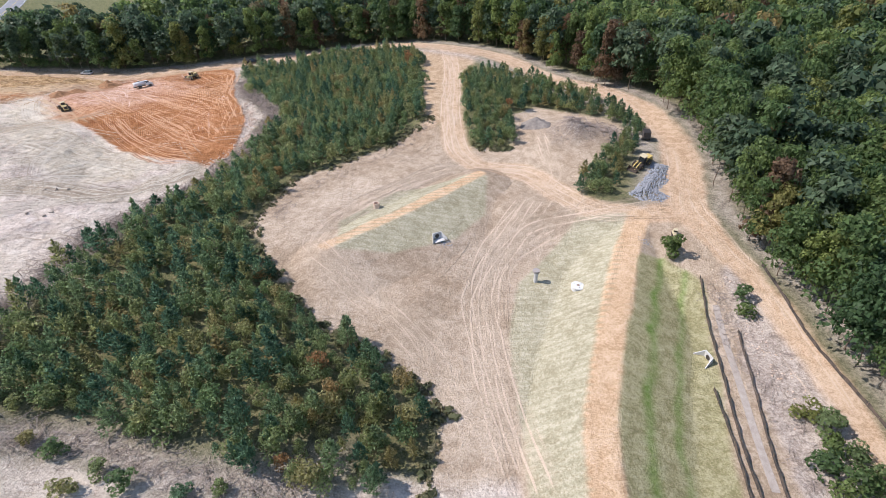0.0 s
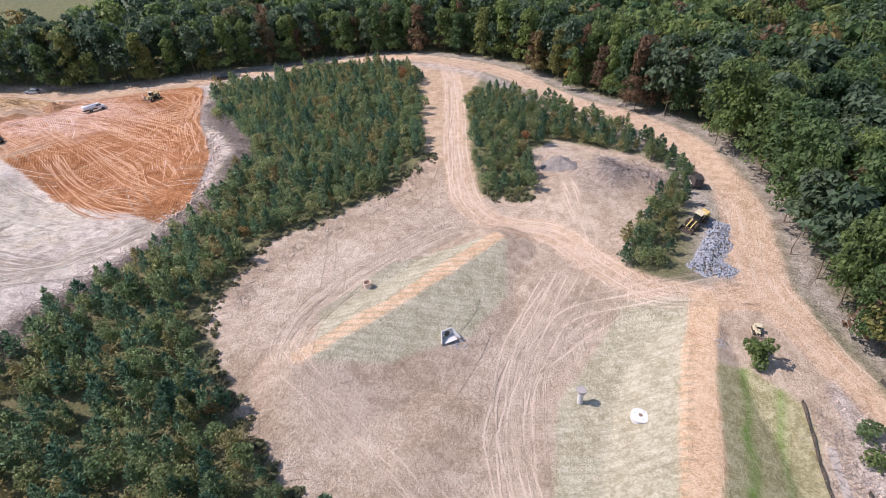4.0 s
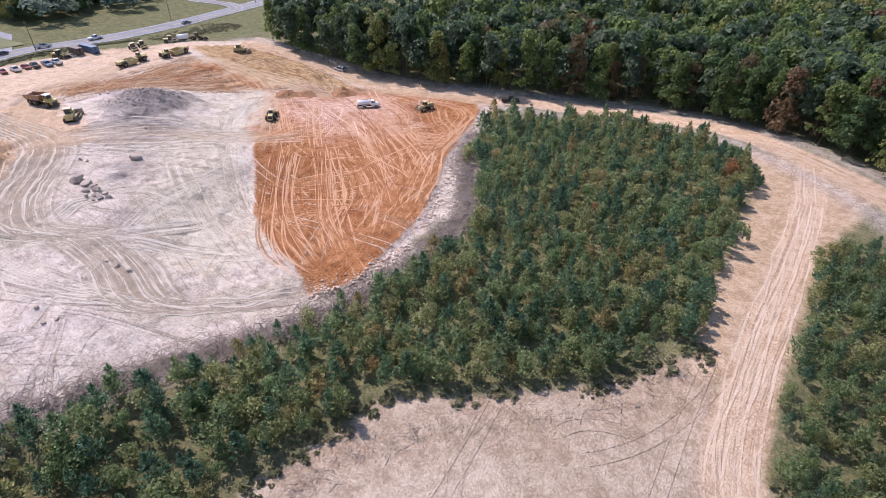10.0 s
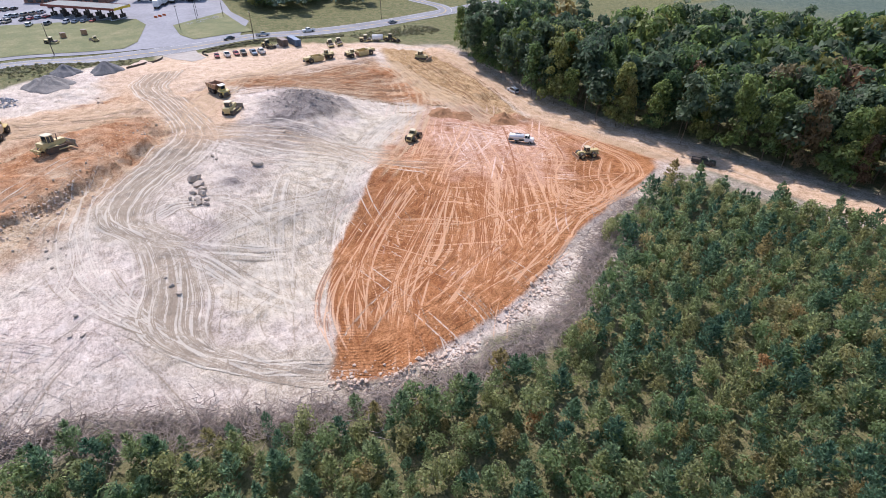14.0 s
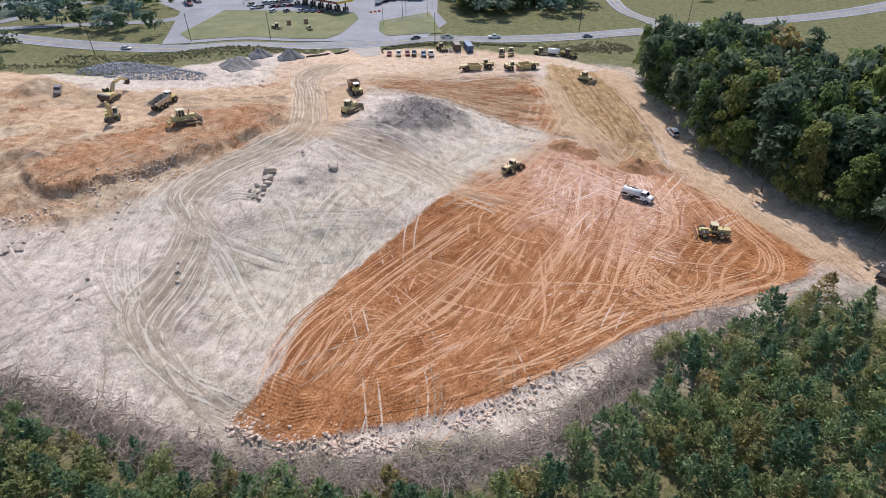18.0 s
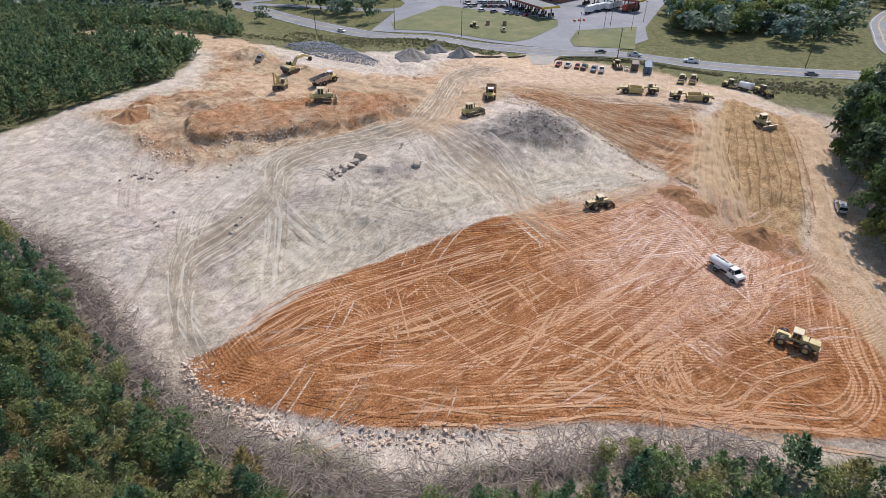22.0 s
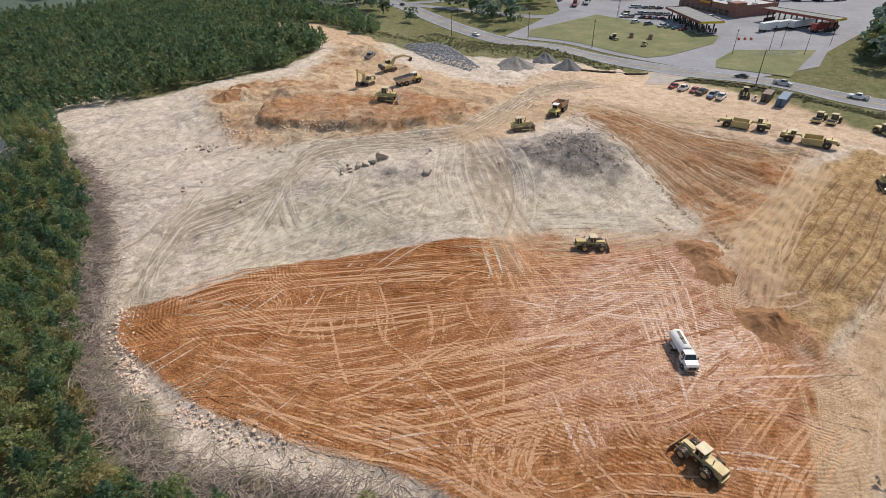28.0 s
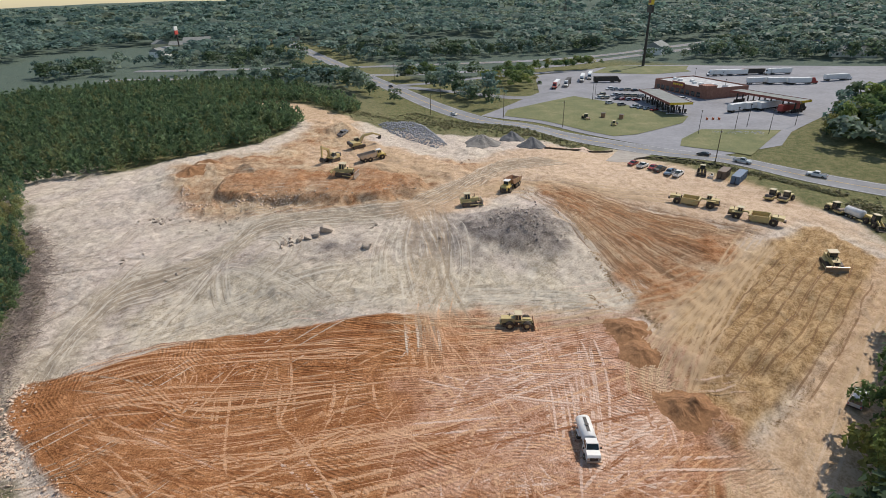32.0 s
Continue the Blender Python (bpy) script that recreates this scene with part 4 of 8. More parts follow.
def ground_z(x, y):
    """Height of the ground sheet, between its grid points."""
    x, y = np.atleast_1d(np.asarray(x, float)), np.atleast_1d(np.asarray(y, float))
    i = np.clip(np.searchsorted(gx, x) - 1, 0, len(gx) - 2)
    j = np.clip(np.searchsorted(gy, y) - 1, 0, len(gy) - 2)
    u, v = (x - gx[i]) / (gx[i + 1] - gx[i]), (y - gy[j]) / (gy[j + 1] - gy[j])
    return (HZ[i, j] * (1 - u) + HZ[i + 1, j] * u) * (1 - v) + (HZ[i, j + 1] * (1 - u) + HZ[i + 1, j + 1] * u) * v


def gz(x, y):
    return float(ground_z(x, y)[0])


# ---- wheel marks: thin pressed strips with cleat prints, laid just over the soil ----
def trail_mesh(kind, col, gain, label):
    """The strips of one kind: the soil under them shows through wherever the print is faint."""
    xy, fs, st, al, up, base = [], [], [], [], [], 0
    for q, nrm, fade, w, u in trails[kind]:
        n = len(q)
        i = np.arange(n - 1)
        ok = (q[:, 0] > X0) & (q[:, 0] < X1) & (q[:, 1] > Y0) & (q[:, 1] < Y1)
        i = i[ok[:-1] & ok[1:]] if n > 2 else []
        if not len(i):
            continue
        lift = 0.045 + 0.05 * rng.random()
        for lo, hi in ([(-w / 2, w / 2)] if w < 0.5 else [(-w / 2, -0.03), (0.03, w / 2)]):
            for o, share in ((lo, 0.72), ((lo + hi) / 2, 1.0), (hi, 0.72)):
                xy.append(q + nrm * o), st.append(fade * share), al.append(u), up.append(np.full(n, lift if share == 1.0 else lift - 0.012))
            for c in (0, n):
                fs.append(np.stack([i + c, i + c + n, i + c + n + 1, i + c + 1], 1)[:, ::-1] + base)
            base += 3 * n
    xy, f, st = np.concatenate(xy), np.concatenate(fs), np.concatenate(st)
    me = bpy.data.meshes.new("wheel_tracks")
    v = np.column_stack([xy, ground_z(xy[:, 0], xy[:, 1]) + np.concatenate(up)])
    me.vertices.add(len(v)), me.loops.add(f.size), me.polygons.add(len(f))
    me.vertices.foreach_set("co", v.astype(np.float32).ravel())
    me.loops.foreach_set("vertex_index", f.ravel().astype(np.int32))
    me.polygons.foreach_set("loop_start", np.arange(0, f.size, 4, dtype=np.int32))
    me.polygons.foreach_set("use_smooth", np.ones(len(f), bool))
    me.update(calc_edges=True)
    i, j = np.clip(np.searchsorted(gx, xy[:, 0]) - 1, 0, len(gx) - 2), np.clip(np.searchsorted(gy, xy[:, 1]) - 1, 0, len(gy) - 2)
    a, b = (xy[:, 0] - gx[i]) / (gx[i + 1] - gx[i]), (xy[:, 1] - gy[j]) / (gy[j + 1] - gy[j])
    for name, maps in soil_maps.items():
        cols = [(m[i, j] * (1 - a) + m[i + 1, j] * a) * (1 - b) + (m[i, j + 1] * (1 - a) + m[i + 1, j + 1] * a) * b for m in maps]
        me.color_attributes.new(name, "FLOAT_COLOR", "POINT").data.foreach_set("color", np.stack(cols, 1).astype(np.float32).ravel())
    tint = np.tile((*col, 1.0), (len(v), 1))
    me.attributes.new("print_depth", "FLOAT", "POINT").data.foreach_set("value", (st * gain).astype(np.float32))
    me.color_attributes.new("print", "FLOAT_COLOR", "POINT").data.foreach_set("color", tint.astype(np.float32).ravel())
    me.attributes.new("along", "FLOAT", "POINT").data.foreach_set("value", np.concatenate(al).astype(np.float32))
    me.materials.append(ground_me.materials[0])
    return tagged(new("wheel_tracks", me), label, "wheel tracks", kind="stuff")


trail_mesh("clay", (0.27, 0.098, 0.036), 2.1, "dark damp wheel tracks in the clay fill")
trail_mesh("pale", (0.70, 0.43, 0.265), 2.5, "pale dried wheel tracks crossing the clay fill")
trail_mesh("spray", (0.78, 0.60, 0.50), 2.6, "pink-white dusty wheel tracks where water has dried")
trail_mesh("dark", (0.36, 0.285, 0.21), 2.1, "dark pressed wheel tracks over the sand")
trail_mesh("tan", (0.60, 0.435, 0.280), 2.2, "dusty tan wheel tracks of the haul routes")
trail_mesh("road", (0.70, 0.555, 0.43), 1.8, "powdery wheel tracks along the dirt roads")
trail_mesh("cream", (0.70, 0.635, 0.535), 2.2, "pale powdery wheel and grader marks on the sand")
trail_mesh("rut", (0.22, 0.122, 0.066), 2.6, "dark brown ruts over the churned fill")


# ---- woods ----
def leaf_cards(centres, outward, size, rs, flat=0.4, long=1.0):
    """One pointed leaf clump at each centre, facing roughly outward."""
    n = len(centres)
    nrm = outward + rs.normal(0, flat, (n, 3))
    nrm /= np.linalg.norm(nrm, axis=1)[:, None] + 1e-9
    a = np.cross(nrm, rs.normal(0, 1, (n, 3)))
    a /= np.linalg.norm(a, axis=1)[:, None] + 1e-9
    b = np.cross(nrm, a)
    s = (np.asarray(size) * rs.uniform(0.65, 1.35, n))[:, None]
    a, b = a * s * long, b * s
    v = np.stack([centres - a - b * 0.5, centres + a - b * 0.5, centres + b * 1.1 + nrm * s * 0.3], 1).reshape(-1, 3)
    return v, np.arange(n * 3).reshape(n, 3)


def tufts(centres, outward, size, rs):
    """Needle tufts: one pointed blade at each place, tip outward and up."""
    n = len(centres)
    d = outward + rs.normal(0, 0.45, (n, 3))
    d /= np.linalg.norm(d, axis=1)[:, None]
    b = np.cross(d, rs.normal(0, 0.55, (n, 3)) + np.array([0, 0, 1.0]))
    b /= np.linalg.norm(b, axis=1)[:, None] + 1e-9
    s = (np.asarray(size) * rs.uniform(0.7, 1.4, n))[:, None]
    return np.stack([centres - b * s * 0.5, centres + b * s * 0.5, centres + d * s * 1.7], 1).reshape(-1, 3), np.arange(n * 3).reshape(n, 3)


def trunk_tube(h, r, rs, sides=5, rings=4, lean=0.03):
    v, f = [], []
    for k in range(rings + 1):
        t = k / rings
        cx, cy = lean * h * t * rs.normal(), lean * h * t * rs.normal()
        for s in range(sides):
            w = 2 * math.pi * s / sides
            rr = r * (1 - 0.8 * t)
            v.append((cx + rr * math.cos(w), cy + rr * math.sin(w), h * t - 0.3))
    for k in range(rings):
        for s in range(sides):
            a, b = k * sides + s, k * sides + (s + 1) % sides
            f.append((a, b, b + sides, a + sides))
    return np.array(v), np.array(f)


def young_pine(seed, cards, size):
    """A young pine, 1 m high and about 0.6 m wide: whorls of rising boughs, each a spray of tufts, and a pointed leader."""
    rs = np.random.default_rng(seed)
    boughs = 34
    bt = np.sort(rs.random(boughs) ** 0.85)
    bw = np.arange(boughs) * 2.4 + rs.normal(0, 0.35, boughs)
    reach = (0.30 * (1 - bt) ** 0.72 + 0.035) * rs.uniform(0.7, 1.25, boughs)
    k = rs.integers(0, boughs + 3, cards)
    top = k >= boughs
    k = np.minimum(k, boughs - 1)
    u = rs.random(cards) ** 0.6
    r = np.where(top, 0.02, reach[k] * u)
    w = bw[k] + rs.normal(0, 0.30, cards) * (1.1 - 0.5 * u)
    z = np.where(top, rs.uniform(0.86, 0.98, cards), 0.07 + 0.84 * bt[k] + 0.35 * r + rs.normal(0, 0.015, cards))
    c = np.stack([r * np.cos(w), r * np.sin(w), z], 1)
    o = np.stack([np.cos(w) * 0.75, np.sin(w) * 0.75, np.where(top, 1.6, 0.7)], 1)
    return tufts(c, o, size * (1.15 - 0.35 * bt[k]), rs)


def lobed_crown(seed, cards, size, lobes=9, low=0.30, wide=0.36, flat=0.75):
    """A broad crown, 1 m high in all: leaf clumps over several overlapping lobes."""
    rs = np.random.default_rng(seed)
    lc = np.stack([rs.normal(0, 0.5, lobes), rs.normal(0, 0.5, lobes), rs.random(lobes)], 1)
    lc[:, :2] *= (0.85 / np.maximum(0.85, np.hypot(lc[:, 0], lc[:, 1])))[:, None]
    lc[:, :2] *= wide * (1 - 0.55 * lc[:, 2:3])
    lc[:, 2] = low + 0.14 + (0.80 - low) * lc[:, 2]
    lr = wide * rs.uniform(0.38, 0.62, lobes) * min(1.0, (12.0 / lobes) ** 0.42)
    k = rs.integers(0, lobes, cards)
    d = rs.normal(0, 1, (cards, 3))
    d[:, 2] = np.abs(d[:, 2]) * 0.9 - 0.25
    d /= np.linalg.norm(d, axis=1)[:, None]
    c = lc[k] + d * (lr[k] * rs.uniform(0.8, 1.08, cards))[:, None] * np.array([1, 1, flat])
    c[:, 2] = np.minimum(c[:, 2], 1.0)
    return leaf_cards(c, d + np.array([0, 0, 0.35]), size, rs, 0.5, 1.15)


def tall_pine_crown(seed, cards, size):
    """A tall pine's open crown on the upper half of the stem: flat plates of needles with gaps."""
    rs = np.random.default_rng(seed)
    pl = 13
    pz = np.linspace(0.45, 0.97, pl) + rs.normal(0, 0.01, pl)
    pw = rs.uniform(0, 2 * np.pi, pl)
    pr = 0.20 * (1.15 - pz) ** 0.5 * rs.uniform(0.5, 1.0, pl)
    k = rs.integers(0, pl, cards)
    d = rs.normal(0, 1, (cards, 3)) * np.array([0.075, 0.075, 0.022])
    c = np.stack([pr[k] * np.cos(pw[k]), pr[k] * np.sin(pw[k]), pz[k]], 1) + d
    return leaf_cards(c, np.tile([0, 0, 0.9], (cards, 1)) + d * 5, size, rs, 0.5, 1.3)


def raw_mesh(name, v, f, material, tone=None):
    me = bpy.data.meshes.new(name)
    q = np.asarray(f)
    me.vertices.add(len(v)), me.loops.add(q.size), me.polygons.add(len(q))
    me.vertices.foreach_set("co", np.asarray(v, np.float32).ravel())
    me.loops.foreach_set("vertex_index", q.ravel().astype(np.int32))
    me.polygons.foreach_set("loop_start", np.arange(0, q.size, q.shape[1], dtype=np.int32))
    me.update(calc_edges=True)
    if tone is not None:
        me.attributes.new("tone", "FLOAT", "POINT").data.foreach_set("value", np.asarray(tone, np.float32))
    me.materials.append(material)
    return me


def joined(name, variants, places, material, label, category):
    """Many plants as one mesh. places: rows of x, y, z, height, width factor, turn, tone."""
    vs, fs, ts, base = [], [], [], 0
    for k, (x, y, z, h, w, turn, tone) in enumerate(places):
        v, f = variants[k % len(variants)]
        c, s = math.cos(turn), math.sin(turn)
        p = np.empty_like(v)
        p[:, 0], p[:, 1], p[:, 2] = x + (v[:, 0] * c - v[:, 1] * s) * h * w, y + (v[:, 0] * s + v[:, 1] * c) * h * w, z + v[:, 2] * h
        vs.append(p), fs.append(f + base), ts.append(np.full(len(v), tone))
        base += len(v)
    me = raw_mesh(name, np.concatenate(vs), np.concatenate(fs), material, np.concatenate(ts))
    return tagged(new(name, me), label, category, kind="stuff")


def scatter(poly, gap, seed, jitter=0.42, edge=0.0):
    """Jittered places on a slanted lattice inside a polygon."""
    rs = np.random.default_rng(seed)
    p = np.array(poly)
    xs, ys = np.meshgrid(np.arange(p[:, 0].min(), p[:, 0].max(), gap), np.arange(p[:, 1].min(), p[:, 1].max(), gap * 0.87), indexing="ij")
    xs = xs + gap * 0.5 * (np.arange(xs.shape[1]) % 2)[None, :]
    x, y = (xs + rs.uniform(-jitter, jitter, xs.shape) * gap).ravel(), (ys + rs.uniform(-jitter, jitter, ys.shape) * gap).ravel()
    ok = inside(x, y, poly) > edge
    return x[ok], y[ok]


PLANT_MID = [(-70, 193), (-80, 226), (-44, 241), (-23, 235), (-10, 228), (-4, 214), (-7, 198), (-4, 190), (-5, 169), (-3, 164), (-6, 156), (-16, 144), (-39, 125), (-45, 103), (-38, 88), (-25, 72), (-11, 63), (-3, 53), (-5, 43), (-13, 37), (-27, 41), (-37, 45), (-52, 49), (-63, 50), (-66, 44), (-66, 10), (-76, 10), (-82, 24), (-76, 60), (-71, 94), (-61, 119), (-56, 134), (-51, 149), (-51, 169), (-62, 188)]
PLANT_IN = [(9, 195), (20, 203), (37, 187), (49, 167), (58, 150), (57, 140), (54, 132), (47, 122), (42, 111), (36, 108), (32, 111), (36, 120), (46, 131), (52, 140), (53, 147), (43, 157), (31, 164), (23, 158), (21, 138), (11, 138), (8, 152)]
PLANT_FAR = [(-75, 14), (-84, 22), (-104, 31), (-128, 38), (-156, 43), (-183, 27), (-191, 0), (-178, -30), (-168, -50), (-207, -64), (-219, -28), (-211, 0), (-207, 20), (-218, 24), (-240, -30), (-250, -120), (-120, -330), (20, -260), (-20, -60), (-60, 5)]
TALL = [(62, 5), (63, 45), (65, 60), (63, 88), (64, 106), (68, 123), (73, 141), (64, 164), (50, 192), (25, 226), (0, 252), (-40, 260), (-84, 248), (-104, 239), (-120, 235), (-150, 234.5), (-196, 234.5), (-204, 258), (-176, 286), (-140, 330), (-60, 440), (60, 470), (250, 400), (300, 150), (230, 10), (110, -20)]

rs = np.random.default_rng(11)


def rows_for(x, y, h0, h1, w0=0.85, w1=1.25, sink=0.0):
    n = len(x)
    return np.stack([x, y, ground_z(x, y) - sink, rs.uniform(h0, h1, n), rs.uniform(w0, w1, n), rs.uniform(0, 6.28, n), rs.random(n)], 1)


pines = [young_pine(s, 560, 0.050) for s in range(6)]
bushes = [lobed_crown(20 + s, 460, 0.046, 12, 0.0, 0.52) for s in range(4)]
x, y = scatter(PLANT_MID, 2.6, 5)
mid = rows_for(x, y, 2.6, 6.8, 0.66, 1.02)
x, y = scatter(PLANT_IN, 2.5, 6)
mid_in = rows_for(x, y, 2.8, 6.0, 0.66, 1.02)
allp = np.concatenate([mid, mid_in])
kind = rs.random(len(allp))
isbush = kind < 0.32
near = (~isbush) & (line_dist(allp[:, 0], allp[:, 1], CLEAR + [CLEAR[0]])[0] < 7.5)
allp[isbush, 3] *= 0.72


def tree_thing(name, crown_mesh, trunk_mesh, row, label, category, group):
    x, y, z, h, w, turn, tone = row
    top = tagged(new(name), label, category, group)
    top.matrix_basis = pose(x, y, z, 0, 0, math.degrees(turn)) @ Matrix.Diagonal((h * w, h * w, h, 1))
    for part_name, me in (("trunk", trunk_mesh), ("crown", crown_mesh)):
        new(part_name, me).parent = top
    return top


pine_crowns = [raw_mesh("pine_crown", *young_pine(40 + s, 800, 0.046), PINE) for s in range(4)]
pine_trunk = raw_mesh("pine_trunk", *trunk_tube(0.9, 0.018, np.random.default_rng(1)), BARK)
chosen = np.flatnonzero(near)[:280]
for k, i in enumerate(chosen):
    tree_thing("young_pine", pine_crowns[k % 4], pine_trunk, allp[i], "bushy young pine with dense dark green needles at the clearing edge", "pine tree", "young pines round the clearing")
rest = np.ones(len(allp), bool)
rest[chosen] = False
joined("pine_plantation", pines, allp[rest & ~isbush], PINE, "dense plantation of young green pines", "pine trees")
joined("shrub_layer", bushes, allp[rest & isbush], SHRUB, "leafy shrubs and saplings among the young pines, some turning brown", "shrubs")

# the further plantation, and the tall mixed woods
lowp = [young_pine(60 + s, 96, 0.115) for s in range(4)]
x, y = scatter(PLANT_FAR, 3.9, 8)
keep = np.hypot(x + 50, y - 200) < 420
far = rows_for(x[keep], y[keep], 3.6, 8.2, 0.85, 1.2)
joined("far_pine_plantation", lowp, far, PINE_FAR, "broad plantation of young pines beyond the excavation", "pine trees")

oaks = [lobed_crown(80 + s, 1000, 0.027, 40, 0.15, 0.34) for s in range(4)]
oaks_fine = [lobed_crown(75 + s, 1900, 0.0210, 46, 0.10, 0.37) for s in range(4)]
oaks_edge = [lobed_crown(85 + s, 2300, 0.0200, 48, 0.0, 0.30, 0.95) for s in range(4)]
oaks_far = [lobed_crown(90 + s, 260, 0.046, 22, 0.45, 0.38) for s in range(4)]
tpine = [tall_pine_crown(100 + s, 700, 0.030) for s in range(3)]
tpine_far = [tall_pine_crown(105 + s, 170, 0.052) for s in range(3)]
stems = [trunk_tube(0.75, 0.011, np.random.default_rng(s)) for s in range(3)]
x, y = scatter(TALL, 5.6, 9)
deep = np.minimum(line_dist(x, y, HAUL_E)[0], line_dist(x, y, [(62, 10), (66, 100)])[0])
keep = (deep < 45) | ((rs.random(len(x)) < 0.48) & (deep < 210))
x, y = x[keep], y[keep]
tall = rows_for(x, y, 13, 21.5, 0.62, 0.95)
rim = inside(tall[:, 0], tall[:, 1], TALL)
path_d = np.minimum(line_dist(tall[:, 0], tall[:, 1], HAUL_E)[0], 999)
close = (path_d < 34) & (tall[:, 1] < 300)
kind = rs.random(len(tall))
autumn = (kind < 0.035) | ((kind < 0.26) & (path_d < 16) & (tall[:, 1] > 170) & (tall[:, 0] > -70))
fine_part = (tall[:, 0] > 58) & (tall[:, 1] < 172) & (tall[:, 1] > 20) & (path_d < 60)
pinek = (kind > np.where(tall[:, 0] < -60, 0.46, 0.66)) & ~autumn
for sel, v_near, v_far, material, name, label in ((~autumn & ~pinek, oaks, oaks_far, OAK, "broadleaf_wood", "dense green broadleaf wood"), (autumn, oaks, oaks_far, FALL, "autumn_trees", "broadleaf trees in rusty autumn colour along the wood edge"), (pinek, tpine, tpine_far, TALLPINE, "tall_pine_wood", "tall dark green pines in the wood")):
    if material is OAK:
        joined(name + "_by_the_road", oaks_fine, tall[sel & fine_part], material, label + " beside the dirt road", "trees")
        sel = sel & ~fine_part
    edge = (rim < 9) & close & (material is not TALLPINE)
    if edge.any():
        joined(name + "_edge", oaks_edge, tall[sel & edge], material, label + " with branches down to the ground", "trees")
    joined(name, v_near, tall[sel & close & ~edge], material, label, "trees")
    joined(name + "_beyond", v_far, tall[sel & ~close], material, label + ", further off", "trees")
joined("wood_stems", stems, tall[path_d < 25], BARK, "grey-brown tree stems along the wood edge", "tree trunks")


# ---- roads, and the truck stop beyond the highway ----
def grain_mat(name, stops, scale, rough=0.9, relief=0.3):
    m, n, l, b = mat(name, rough)
    p = n.new("ShaderNodeTexCoord").outputs["Object"]
    f = mathn(n, l, "ADD", mathn(n, l, "MULTIPLY", noise_node(n, l, p, scale, 5, 0.65), 0.6), mathn(n, l, "MULTIPLY", noise_node(n, l, p, scale * 12, 3), 0.4))
    l.new(ramp(n, l, f, stops), b.inputs["Base Color"])
    bump(n, l, b, f, relief, 0.05)
    return m


ASPHALT = grain_mat("worn grey asphalt", [(0.3, (0.14, 0.143, 0.155)), (0.5, (0.21, 0.215, 0.232)), (0.7, (0.28, 0.283, 0.295))], 0.12)
CONCRETE_LOT = grain_mat("sun-bleached lot paving", [(0.3, (0.165, 0.168, 0.185)), (0.5, (0.235, 0.238, 0.262)), (0.7, (0.30, 0.303, 0.325))], 0.05)
LAWN = grain_mat("mown dry grass", [(0.3, (0.085, 0.105, 0.04)), (0.5, (0.145, 0.155, 0.064)), (0.70, (0.26, 0.225, 0.12))], 0.12, 0.95, 0.6)
PAINT_W = plain("white road paint", (0.72, 0.72, 0.70), 0.6, amount=0.15, dirt=(0.3, 0.3, 0.3))
PAINT_Y = plain("yellow road paint", (0.68, 0.46, 0.06), 0.6, amount=0.15, dirt=(0.3, 0.28, 0.2))
CONCRETE = grain_mat("pale concrete", [(0.3, (0.42, 0.41, 0.39)), (0.5, (0.56, 0.55, 0.53)), (0.7, (0.66, 0.65, 0.63))], 0.9)


def ribbon(name, line, lo, hi, up, material, step=3.0, dash=None, thick=0.0):
    """A strip that lies on the ground between the side offsets lo and hi of a line."""
    pts = np.array(line, float)
    s = np.concatenate([[0], np.cumsum(np.hypot(*np.diff(pts, axis=0).T))])
    u = np.arange(0, s[-1], step)
    q = np.stack([np.interp(u, s, pts[:, 0]), np.interp(u, s, pts[:, 1])], 1)
    t = np.gradient(q, axis=0)
    t /= np.hypot(*t.T)[:, None]
    nrm = np.stack([-t[:, 1], t[:, 0]], 1)
    k = 2 if hi - lo < 1 else 5
    offs = np.linspace(lo, hi, k)
    v = np.concatenate([q + nrm * o for o in offs])
    z = ground_z(v[:, 0], v[:, 1]) + up
    n = len(q)
    v = np.column_stack([v, z])
    f = []
    for c in range(k - 1):
        for i in range(n - 1):
            if dash is None or (u[i] % dash) < dash * 0.3:
                f.append((c * n + i, c * n + i + 1, (c + 1) * n + i + 1, (c + 1) * n + i))
    return new(name, raw_mesh(name, v, np.array(f)[:, ::-1], material))


def drape(name, poly, cell, up, material):
    """Paving or turf that follows the ground inside an outline."""
    p = np.array(poly, float)
    bm = bmesh.new()
    bm.faces.new([bm.verts.new((x, y, 0)) for x, y in poly])
    for k in (0, 1):
        for c in np.arange(p[:, k].min() + cell, p[:, k].max(), cell):
            bmesh.ops.bisect_plane(bm, geom=bm.verts[:] + bm.edges[:] + bm.faces[:], plane_co=(c, c, 0), plane_no=(1 - k, k, 0))
    z = ground_z([v.co.x for v in bm.verts], [v.co.y for v in bm.verts]) + up
    for v, h in zip(bm.verts, z):
        v.co.z = h
    bmesh.ops.triangulate(bm, faces=bm.faces[:])
    bmesh.ops.recalc_face_normals(bm, faces=bm.faces[:])
    if sum(f.normal.z for f in bm.faces) < 0:
        bmesh.ops.reverse_faces(bm, faces=bm.faces[:])
    me = bpy.data.meshes.new(name)
    bm.to_mesh(me)
    bm.free()
    me.materials.append(material)
    return new(name, me)


def road(name, line, half, label, paint=True, up=0.14):
    ob = tagged(ribbon(name, line, -half, half, up, ASPHALT), label, "road", kind="structure")
    if paint:
        for lo, hi, m, dash in ((-0.28, -0.12, PAINT_Y, None), (0.12, 0.28, PAINT_Y, None), (half - 0.9, half - 0.72, PAINT_W, None), (-half + 0.72, -half + 0.9, PAINT_W, None)):
            r = ribbon("lane_marking", line, lo, hi, up + 0.03, m, 3.0, dash)
            r.parent = ob
    return ob


